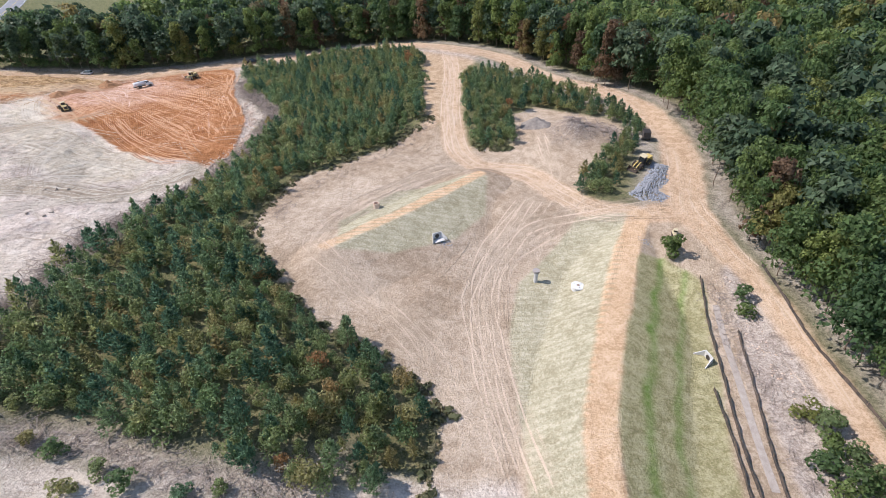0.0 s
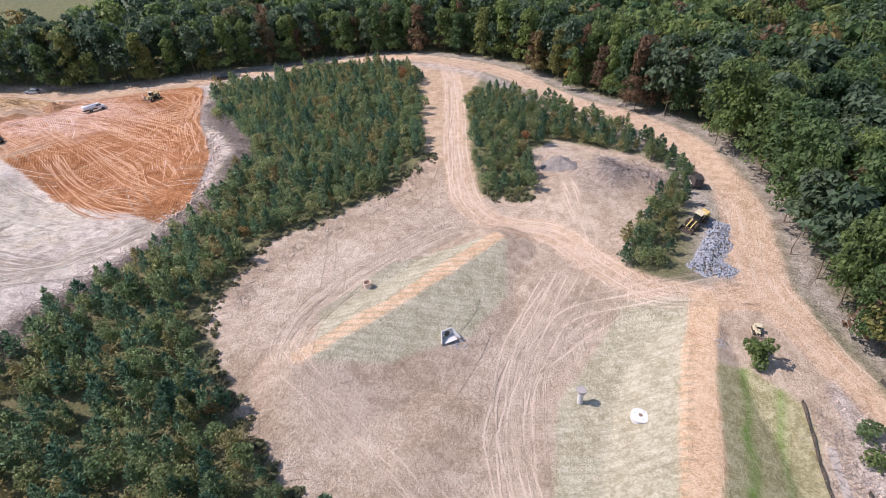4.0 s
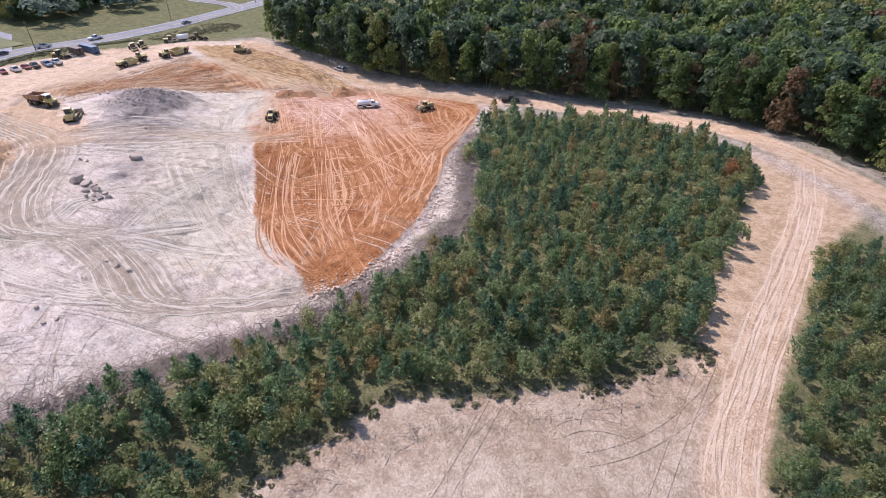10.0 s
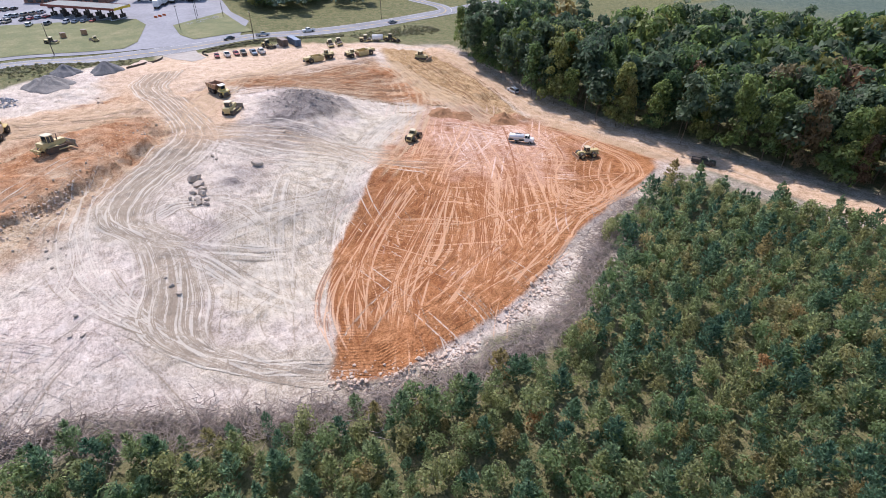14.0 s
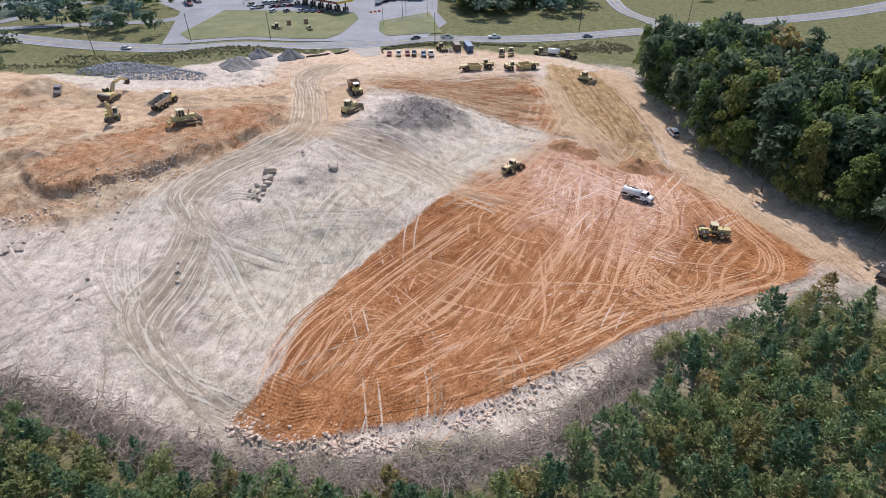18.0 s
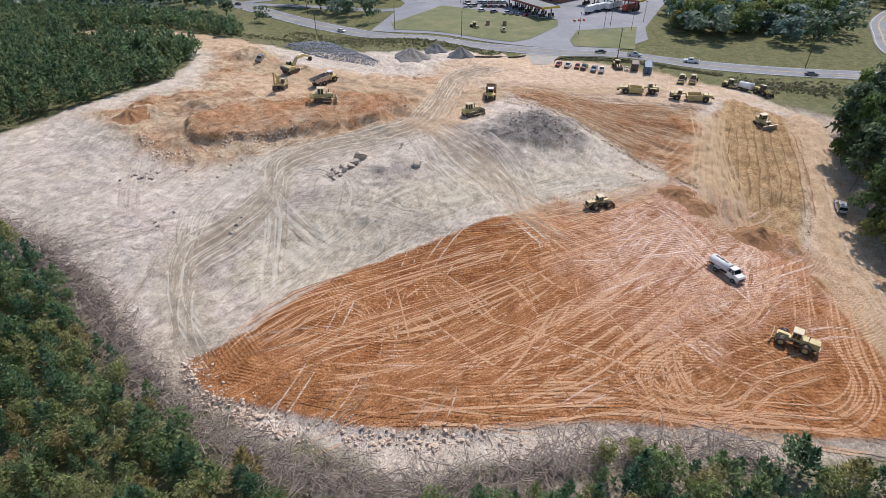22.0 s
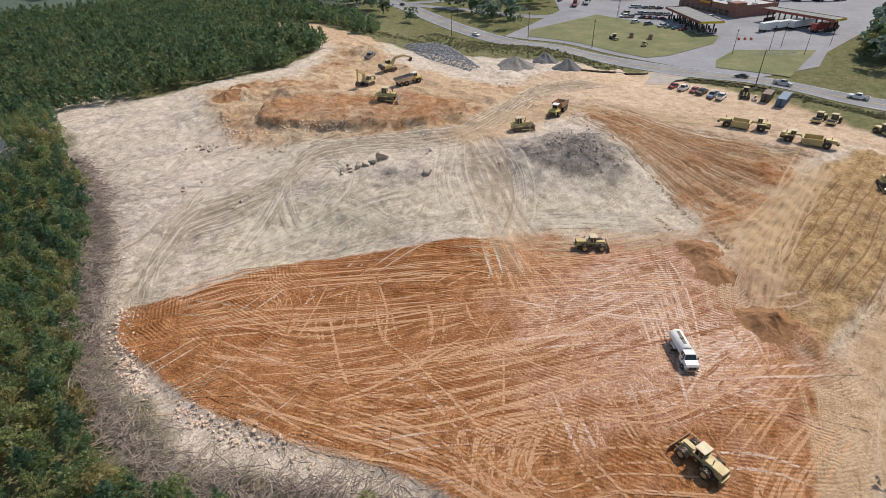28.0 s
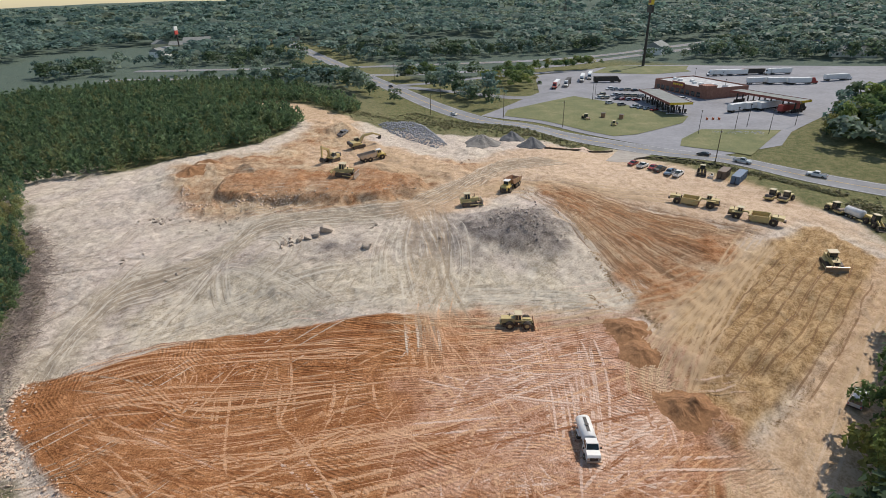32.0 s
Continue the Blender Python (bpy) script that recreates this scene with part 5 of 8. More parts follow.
road("road", HIGHWAY, 6.6, "two-lane grey asphalt highway with painted edge and centre lines")
road("road", smooth_line([(-265, 250), (-268, 275), (-284, 284), (-313, 280), (-345, 284), (-390, 294), (-470, 330)]), 4.0, "curving asphalt side road off the highway", True, 0.18)
road("road", smooth_line([(-298, -64), (-303, -38), (-313, 0), (-322, 40), (-350, 46)]), 4.0, "asphalt slip road beside the truck stop", False, 0.17)
road("road", smooth_line([(-304, -52), (-330, -40), (-365, -30), (-402, -14), (-440, 10)]), 4.0, "curving ramp towards the interstate", False, 0.19)
road("road", smooth_line([(-180, -260), (-308, -127), (-349, -85), (-431, -30), (-512, -4), (-640, 40)]), 5.5, "near carriageway of the interstate", True, 0.2)
road("road", smooth_line([(-215, -300), (-339, -175), (-387, -128), (-464, -58), (-535, -20), (-660, 20)]), 5.5, "far carriageway of the interstate", True, 0.2)
tagged(drape("pavement", [(-271, 52), (-341, 38), (-397, -6), (-474, 18), (-505, 60), (-556, 180), (-491, 192), (-364, 182), (-325, 179), (-300, 182), (-270, 170)], 4.5, 0.16, CONCRETE_LOT), "broad sun-bleached paving of the truck stop", "pavement", kind="structure")
tagged(drape("grass_island", [(-277, 62), (-290, 54), (-342, 62), (-329, 134), (-315, 137), (-284, 130), (-275, 124)], 4.0, 0.30, LAWN), "dry mown grass island between highway and truck stop", "grass", kind="structure")
tagged(drape("grass_island", [(-277, 152), (-288, 148), (-308, 148), (-325, 175), (-307, 176), (-277, 178)], 4.0, 0.30, LAWN), "mown grass corner beside the truck stop entrance", "grass", kind="structure")
tagged(drape("grass_island", [(-476, 76), (-482, 70), (-500, 64), (-470, 14), (-430, 22), (-448, 60)], 4.0, 0.30, LAWN), "grass bank behind the truck stop", "grass", kind="structure")
tagged(drape("pavement", [(-268, 133), (-268, 150), (-250, 149), (-236, 150), (-232, 144), (-250, 138)], 0.8, 0.08, grain_mat("dusty gravel apron", [(0.3, (0.24, 0.212, 0.185)), (0.5, (0.34, 0.305, 0.27)), (0.7, (0.42, 0.385, 0.34))], 0.4)), "dusty gravel apron at the site entrance", "driveway", kind="structure")

# distant woods to the skyline, with fields and roads left open
OPEN = [(-262, 60), (-330, 20), (-300, -70), (-380, -20), (-400, -30), (-480, 10), (-520, 40), (-580, 190), (-480, 200), (-370, 184), (-330, 182), (-300, 200), (-300, 262), (-420, 292), (-400, 340), (-300, 320), (-250, 300), (-225, 240), (-240, 150)]
rs = np.random.default_rng(21)
clumps = [lobed_crown(130 + s, 60, 0.125, 7, 0.45, 0.55) for s in range(4)]
clumps_near = [lobed_crown(150 + s, 130, 0.078, 8, 0.25, 0.50) for s in range(4)]
clumps_tiny = [lobed_crown(140 + s, 30, 0.18, 5, 0.4, 0.62) for s in range(3)]
seen = []
for r0, r1, gap, h0, h1 in ((250, 560, 11, 8, 14), (560, 1150, 21, 10, 16), (1150, 2600, 52, 14, 22)):
    xs, ys = np.meshgrid(np.arange(-r1, r1, gap), np.arange(-r1, r1, gap))
    x, y = (xs + rs.uniform(-0.45, 0.45, xs.shape) * gap).ravel() - 60, (ys + rs.uniform(-0.45, 0.45, xs.shape) * gap).ravel() + 200
    d = np.hypot(x + 60, y - 200)
    bearing = np.degrees(np.arctan2(x + 60, y - 200))
    ok = (d > r0) & (d < r1) & (bearing < -20 if r0 < 500 else bearing < -75)
    ok |= (d > r0) & (d < r1) & (bearing > 165)
    x, y = x[ok], y[ok]
    ok = (inside(x, y, OPEN) < -2) & (inside(x, y, PLANT_FAR) < 0) & (inside(x, y, TALL) < 0) & (inside(x, y, SITE) < -4)
    for line, w in ((HIGHWAY, 16), ([(-180, -260), (-308, -127), (-349, -85), (-431, -30), (-512, -4), (-640, 40)], 26), ([(-215, -300), (-339, -175), (-387, -128), (-464, -58), (-535, -20), (-660, 20)], 26)):
        ok &= line_dist(x, y, line)[0] > w
    ok &= ~((x > -262) & (x < -165) & (y < 45) & (y > -75)) & ~((y > 280) & (x > -330 - 0.2 * (y - 300)) & (x < -100))
    ok &= fbm(x, y, 240, 2, 31) < (0.42 if r0 > 300 else 0.55)
    x, y = x[ok], y[ok]
    n = len(x)
    seen.append(np.stack([x, y, ground_z(x, y) - 0.5, rs.uniform(h0, h1, n), rs.uniform(0.9, 1.4, n) * (1.0 if gap < 12 else 1.5), rs.uniform(0, 6.28, n), rs.random(n)], 1))
# far trees wear the leaf colours that have distance haze mixed in
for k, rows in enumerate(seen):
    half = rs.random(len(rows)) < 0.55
    joined("distant_wood", (clumps_near, clumps, clumps_tiny)[k], rows[half], HAZY_WOOD, "distant dark pine woods towards the skyline", "trees")
    joined("distant_wood", (clumps_near, clumps, clumps_tiny)[k], rows[~half], HAZY_WOOD if k else TALLPINE, "distant broadleaf woods towards the skyline", "trees")


# ---- building kit for machines and vehicles: x forward, y to the left, z up from the ground ----
def shape():
    return bmesh.new()


def box(bm, x0, x1, y0, y1, z0, z1, m=None):
    v = [bm.verts.new(p) for p in ((x0, y0, z0), (x1, y0, z0), (x1, y1, z0), (x0, y1, z0), (x0, y0, z1), (x1, y0, z1), (x1, y1, z1), (x0, y1, z1))]
    for q in ((3, 2, 1, 0), (4, 5, 6, 7), (0, 1, 5, 4), (1, 2, 6, 5), (2, 3, 7, 6), (3, 0, 4, 7)):
        bm.faces.new([v[k] for k in q])
    if m is not None:
        bmesh.ops.transform(bm, matrix=m, verts=v)
    return v


def prism(bm, outline, y0, y1, m=None, inset=0.0):
    """A side outline in x and z, drawn out from y0 to y1; inset narrows the top."""
    zs = [p[1] for p in outline]
    lo, hi = min(zs), max(zs)
    rings = []
    for y, sgn in ((y0, 1), (y1, -1)):
        rings.append([bm.verts.new((x, y + sgn * inset * (z - lo) / max(hi - lo, 1e-6), z)) for x, z in outline])
    n = len(outline)
    bm.faces.new(rings[0]), bm.faces.new(rings[1][::-1])
    for k in range(n):
        bm.faces.new((rings[0][k], rings[1][k], rings[1][(k + 1) % n], rings[0][(k + 1) % n]))
    v = rings[0] + rings[1]
    bmesh.ops.recalc_face_normals(bm, faces=bm.faces[:])
    if m is not None:
        bmesh.ops.transform(bm, matrix=m, verts=v)
    return v


def revolve(bm, profile, centre, axis="y", segs=16):
    """A turned body: profile rows of radius and place along the axis."""
    cx, cy, cz = centre
    rings = []
    for r, a in profile:
        ring = []
        for k in range(segs):
            w = 2 * math.pi * k / segs
            c, s = r * math.cos(w), r * math.sin(w)
            ring.append(bm.verts.new({"y": (cx + c, cy + a, cz + s), "x": (cx + a, cy + c, cz + s), "z": (cx + c, cy + s, cz + a)}[axis]))
        rings.append(ring)
    for a, b in zip(rings, rings[1:]):
        for k in range(segs):
            bm.faces.new((a[k], a[(k + 1) % segs], b[(k + 1) % segs], b[k]))
    bm.faces.new(rings[0]), bm.faces.new(rings[-1])
    bmesh.ops.recalc_face_normals(bm, faces=bm.faces[:])


def rod(bm, a, b, r, segs=8):
    a, b = Vector(a), Vector(b)
    q = (b - a).to_track_quat("Z", "Y").to_matrix().to_4x4()
    bmesh.ops.create_cone(bm, cap_ends=True, segments=segs, radius1=r, radius2=r, depth=(b - a).length, matrix=Matrix.Translation((a + b) / 2) @ q)


def part(name, bm, material, parent, label="", bevel=0.0, smooth=False):
    if bevel:
        bmesh.ops.bevel(bm, geom=[e for e in bm.edges if len(e.link_faces) == 2 and e.calc_face_angle(0) > 0.5], offset=bevel, segments=1, affect="EDGES", clamp_overlap=True)
    me = bpy.data.meshes.new(name)
    bm.to_mesh(me)
    bm.free()
    if smooth:
        me.polygons.foreach_set("use_smooth", np.ones(len(me.polygons), bool))
    me.materials.append(material)
    ob = new(name, me)
    ob.parent = parent
    if label:
        tagged(ob, label)
    return ob


def thing(name, label, category, group="", kind=""):
    return tagged(new(name), label, category, group, kind)


def stand(ob, x, y, heading, up=0.0, pitch=True, span=3.0):
    """Set a thing on the ground at x, y, facing heading (degrees from +x), tilted with the slope."""
    c, s = math.cos(radians(heading)), math.sin(radians(heading))
    if pitch:
        dx = gz(x + c * span, y + s * span) - gz(x - c * span, y - s * span)
        dy = gz(x - s * 1.2, y + c * 1.2) - gz(x + s * 1.2, y - c * 1.2)
        z = (gz(x + c * span * 0.7, y + s * span * 0.7) + gz(x - c * span * 0.7, y - s * span * 0.7) + gz(x, y)) / 3
        size = Matrix.Diagonal((*ob.scale, 1))
        ob.matrix_basis = Matrix.Translation((x, y, z + up)) @ pose(0, 0, 0, 0, 0, heading) @ pose(0, 0, 0, math.degrees(math.atan2(dy, 2.4)), -math.degrees(math.atan2(dx, 2 * span)), 0) @ size
    else:
        ob.matrix_basis = pose(x, y, gz(x, y) + up, 0, 0, heading)
    return ob


YELLOW = plain("faded machine yellow", (0.58, 0.47, 0.215), 0.5, amount=0.35, dirt=(0.40, 0.26, 0.15), scale=1.3)
YELLOW_NEW = plain("bright machine yellow", (0.64, 0.48, 0.15), 0.45, amount=0.3, dirt=(0.42, 0.28, 0.16), scale=1.3)
CREAM = plain("sun-faded cream cab paint", (0.62, 0.54, 0.36), 0.5, amount=0.2, scale=1.5)
WHITE = plain("white vehicle paint", (0.78, 0.78, 0.77), 0.3, amount=0.12, dirt=(0.55, 0.42, 0.32), scale=1.0)
RUBBER = plain("dusty black rubber", (0.030, 0.028, 0.027), 0.9, amount=0.4, dirt=(0.22, 0.14, 0.09), scale=3, relief=0.4)
STEEL = plain("worn dark steel", (0.09, 0.085, 0.08), 0.5, 0.6, amount=0.35, dirt=(0.26, 0.15, 0.09), scale=2.5)
RUSTY = plain("rust-brown scoured steel", (0.34, 0.19, 0.11), 0.55, 0.3, amount=0.3, dirt=(0.45, 0.30, 0.20), scale=2)
BRIGHT = plain("polished blade steel", (0.52, 0.47, 0.42), 0.35, 0.7, amount=0.3, dirt=(0.40, 0.25, 0.16), scale=1.5)
BLACKP = plain("black painted metal", (0.025, 0.025, 0.027), 0.45, amount=0.2, dirt=(0.25, 0.17, 0.12))
GLASS_D, _n, _l, _b = mat("dark tinted window glass", 0.05)
_b.inputs["Base Color"].default_value = (0.02, 0.03, 0.035, 1)
_b.inputs["Specular IOR Level"].default_value = 0.8
RED_L = plain("red lamp lens", (0.45, 0.02, 0.02), 0.3, amount=0.05)


def wheel(parent, x, y, z, r, w, rim=None, lugs=0):
    bm = shape()
    revolve(bm, [(r * 0.52, -w / 2), (r * 0.9, -w / 2), (r, -w * 0.36), (r, w * 0.36), (r * 0.9, w / 2), (r * 0.52, w / 2)], (0, 0, 0), "y", 18)
    for k in range(lugs):
        a = 2 * math.pi * k / lugs
        for side in (-1, 1):
            m = Matrix.Rotation(-(a + (0.5 * math.pi / lugs if side > 0 else 0)), 4, "Y") @ Matrix.Translation((r, side * w * 0.22, 0)) @ Matrix.Rotation(0.5 * side, 4, "X")
            box(bm, -0.03, r * 0.07, -w * 0.20, w * 0.20, -r * 0.06, r * 0.06, m)
    t = part("wheel", bm, RUBBER, parent)
    t.location = (x, y, z)
    bm = shape()
    revolve(bm, [(r * 0.2, -w * 0.52), (r * 0.54, -w * 0.40), (r * 0.54, w * 0.40), (r * 0.2, w * 0.52)], (0, 0, 0), "y", 14)
    part("rim", bm, rim or YELLOW, t)
    return t


def track(parent, y, x0, x1, h, w):
    """A crawler track: belt of shoes round rollers."""
    r = h / 2
    pts = []
    for k in range(9):
        a = -math.pi / 2 + math.pi * k / 8
        pts.append((x1 - r + r * math.cos(a), r + r * math.sin(a)))
    for k in range(9):
        a = math.pi / 2 + math.pi * k / 8
        pts.append((x0 + r + r * math.cos(a), r + r * math.sin(a)))
    bm = shape()
    prism(bm, pts, y - w / 2, y + w / 2)
    n = int((x1 - x0) * 3.3)
    for k in range(n):
        x = x0 + r * 0.6 + (x1 - x0 - r * 1.2) * k / (n - 1)
        for z in (-0.02, h - 0.02):
            box(bm, x - 0.05, x + 0.05, y - w / 2, y + w / 2, z, z + 0.05)
    t = part("crawler_track", bm, STEEL, parent)
    bm = shape()
    for k in range(5):
        x = x0 + r + (x1 - x0 - h) * k / 4
        revolve(bm, [(r * 0.55, -w * 0.56), (r * 0.55, w * 0.56)], (x, y, r), "y", 10)
    part("rollers", bm, STEEL, t)
    return t


def cab(parent, x0, x1, y0, y1, z0, z1, paint=YELLOW, roof=CREAM, rake=0.15):
    """An operator's cab: posts, glass, roof with overhang."""
    bm = shape()
    prism(bm, [(x0, z0), (x1, z0), (x1 - rake, z1), (x0 + rake * 0.5, z1)], y0 + 0.03, y1 - 0.03, None, 0.04)
    c = part("cab", bm, GLASS_D, parent)
    bm = shape()
    for px, top in ((x0, x0 + rake * 0.5), (x1, x1 - rake), ((x0 + x1) / 2, (x0 + x1) / 2)):
        for py, s in ((y0, 1), (y1, -1)):
            rod(bm, (px, py + 0.02 * s, z0), (top, py + 0.05 * s, z1), 0.05, 5)
    box(bm, x0 - 0.03, x1 + 0.03, y0 - 0.03, y1 + 0.03, z0 - 0.05, z0 + 0.42 * (z1 - z0) * 0.6)
    part("cab_frame", bm, paint, c)
    bm = shape()
    box(bm, x0 - 0.12, x1 + 0.12, y0 - 0.12, y1 + 0.12, z1 - 0.02, z1 + 0.12)
    part("roof", bm, roof, c, "", 0.04)
    return c


def put_parts(parent, rows):
    """rows: name, material, bevel, then boxes (x0, x1, y0, y1, z0, z1)."""
    for name, material, bev, *boxes in rows:
        bm = shape()
        for b in boxes:
            box(bm, *b)
        part(name, bm, material, parent, "", bev)


def compactor(label):
    """Wheeled soil compactor: padded steel wheels, front blade, canopy cab over the joint."""
    o = thing("soil_compactor", label, "compactor", "soil compactors")
    o.scale = (0.88, 0.88, 0.88)
    for x in (2.0, -1.6):
        for y in (-1.25, 1.25):
            bm = shape()
            r, w = 0.85, 0.95
            revolve(bm, [(r * 0.4, -w / 2), (r * 0.86, -w / 2), (r * 0.86, w / 2), (r * 0.4, w / 2)], (0, 0, 0), "y", 20)
            for k in range(16):
                for q in range(3):
                    a = 2 * math.pi * (k + 0.5 * (q % 2)) / 16
                    box(bm, -0.02, r * 0.15, -0.11, 0.11, -0.08, 0.08, Matrix.Rotation(-a, 4, "Y") @ Matrix.Translation((r * 0.86, (q - 1) * 0.31, 0)))
            t = part("padded_wheel", bm, STEEL, o, "soil-caked steel wheel with pads")
            t.location = (x, y, r)
            bm = shape()
            revolve(bm, [(0.15, -0.52), (0.42, -0.49), (0.42, 0.49), (0.15, 0.52)], (0, 0, 0), "y", 12)
            part("hub", bm, YELLOW, t)
    put_parts(o, [("front_frame", YELLOW, 0.06, (0.5, 3.0, -0.55, 0.55, 0.75, 1.55), (1.2, 2.8, -0.35, 0.35, 1.55, 1.8)),
                  ("engine_hood", YELLOW, 0.08, (-3.3, -0.45, -0.72, 0.72, 1.0, 2.15)), ("rear_frame", STEEL, 0.04, (-3.1, 0.2, -0.6, 0.6, 0.6, 1.0)),
                  ("radiator_grille", BLACKP, 0.02, (-3.36, -3.28, -0.6, 0.6, 1.15, 2.05)), ("platform", STEEL, 0.03, (-0.6, 0.9, -0.95, 0.95, 1.25, 1.4)),
                  ("counterweight", YELLOW, 0.05, (-3.6, -3.2, -0.85, 0.85, 0.75, 1.15))])
    cab(o, -0.45, 0.85, -0.75, 0.75, 1.45, 3.05, YELLOW, CREAM)
    bm = shape()
    prism(bm, [(3.55, 0.12), (3.70, 0.15), (3.52, 0.6), (3.58, 1.2), (3.45, 1.22), (3.38, 0.6)], -2.0, 2.0)
    b = part("blade", bm, RUSTY, o, "scoured rust-brown dozer blade")
    for y in (-0.9, 0.9):
        bm = shape()
        rod(bm, (3.4, y, 0.6), (0.9, y * 0.6, 0.95), 0.09)
        part("push_arm", bm, YELLOW, b)
        bm = shape()
        rod(bm, (3.4, y * 0.5, 1.0), (1.6, y * 0.4, 1.6), 0.06)
        part("lift_cylinder", bm, YELLOW, b)
    bm = shape()
    rod(bm, (-1.6, 0.3, 2.1), (-1.6, 0.3, 2.95), 0.07)
    part("exhaust", bm, STEEL, o)
    return o


def water_truck(label):
    o = thing("water_truck", label, "truck")
    o.scale = (0.9, 0.9, 0.9)
    for x, ys in ((2.55, (-1.0, 1.0)), (-1.55, (-0.98, 0.98))):
        for y in ys:
            wheel(o, x, y, 0.5, 0.5, 0.32 if x > 0 else 0.55, WHITE)
    bm = shape()
    prism(bm, [(0.85, 0.7), (3.55, 0.7), (3.6, 1.35), (3.35, 1.62), (2.45, 1.72), (2.42, 1.75), (0.85, 1.75)], -1.05, 1.05, None, 0.05)
    part("cab_body", bm, WHITE, o, "", 0.05)
    bm = shape()
    prism(bm, [(0.85, 1.75), (2.44, 1.75), (1.95, 2.45), (0.95, 2.45)], -0.98, 0.98, None, 0.12)
    g = part("cab_glass", bm, GLASS_D, o)
    bm = shape()
    box(bm, 0.9, 2.0, -0.86, 0.86, 2.42, 2.52)
    for x in (0.92, 1.62):
        for y in (-0.94, 0.94):
            rod(bm, (x, y, 1.75), (x, y * 0.92, 2.45), 0.06, 5)
    for y in (-0.96, 0.96):
        rod(bm, (2.42, y, 1.75), (1.96, y * 0.9, 2.45), 0.05, 5)
    part("cab_roof", bm, WHITE, g, "", 0.0)
    bm = shape()
    revolve(bm, [(0.9, 0.0), (1.02, 0.08), (1.02, 4.3), (0.9, 4.38)], (-3.75, 0, 1.85), "x", 22)
    bmesh.ops.scale(bm, vec=(1, 1.1, 0.82), verts=bm.verts[:], space=Matrix.Translation((0, 0, -1.85)))
    tank = part("tank", bm, WHITE, o, "oval white water tank", 0, True)
    bm = shape()
    revolve(bm, [(0.3, 0), (0.3, 0.14)], (-1.6, 0, 2.66), "z", 14)
    box(bm, -3.2, -0.2, -0.25, 0.25, 2.66, 2.70)
    part("hatch", bm, BLACKP, tank)
    put_parts(o, [("chassis", BLACKP, 0.03, (-3.8, 3.3, -0.45, 0.45, 0.55, 0.85)), ("front_bumper", BRIGHT, 0.04, (3.5, 3.72, -1.1, 1.1, 0.5, 0.78)),
                  ("grille", BLACKP, 0.02, (3.54, 3.63, -0.6, 0.6, 0.85, 1.3)), ("spray_bar", STEEL, 0.02, (-4.05, -3.8, -1.1, 1.1, 0.7, 0.85)),
                  ("rear_mudguard", WHITE, 0.03, (-2.3, -0.8, -1.25, 1.25, 1.05, 1.12))])
    for y in (-0.85, 0.85):
        bm = shape()
        box(bm, 3.52, 3.64, y - 0.17, y + 0.17, 0.95, 1.2)
        part("headlight", bm, BRIGHT, o)
        bm = shape()
        rod(bm, (2.2, y * 1.2, 1.8), (2.2, y * 1.55, 1.85), 0.03)
        box(bm, 2.15, 2.25, y * 1.5 - 0.1, y * 1.5 + 0.1, 1.65, 2.05)
        part("mirror", bm, BLACKP, o)
    return o


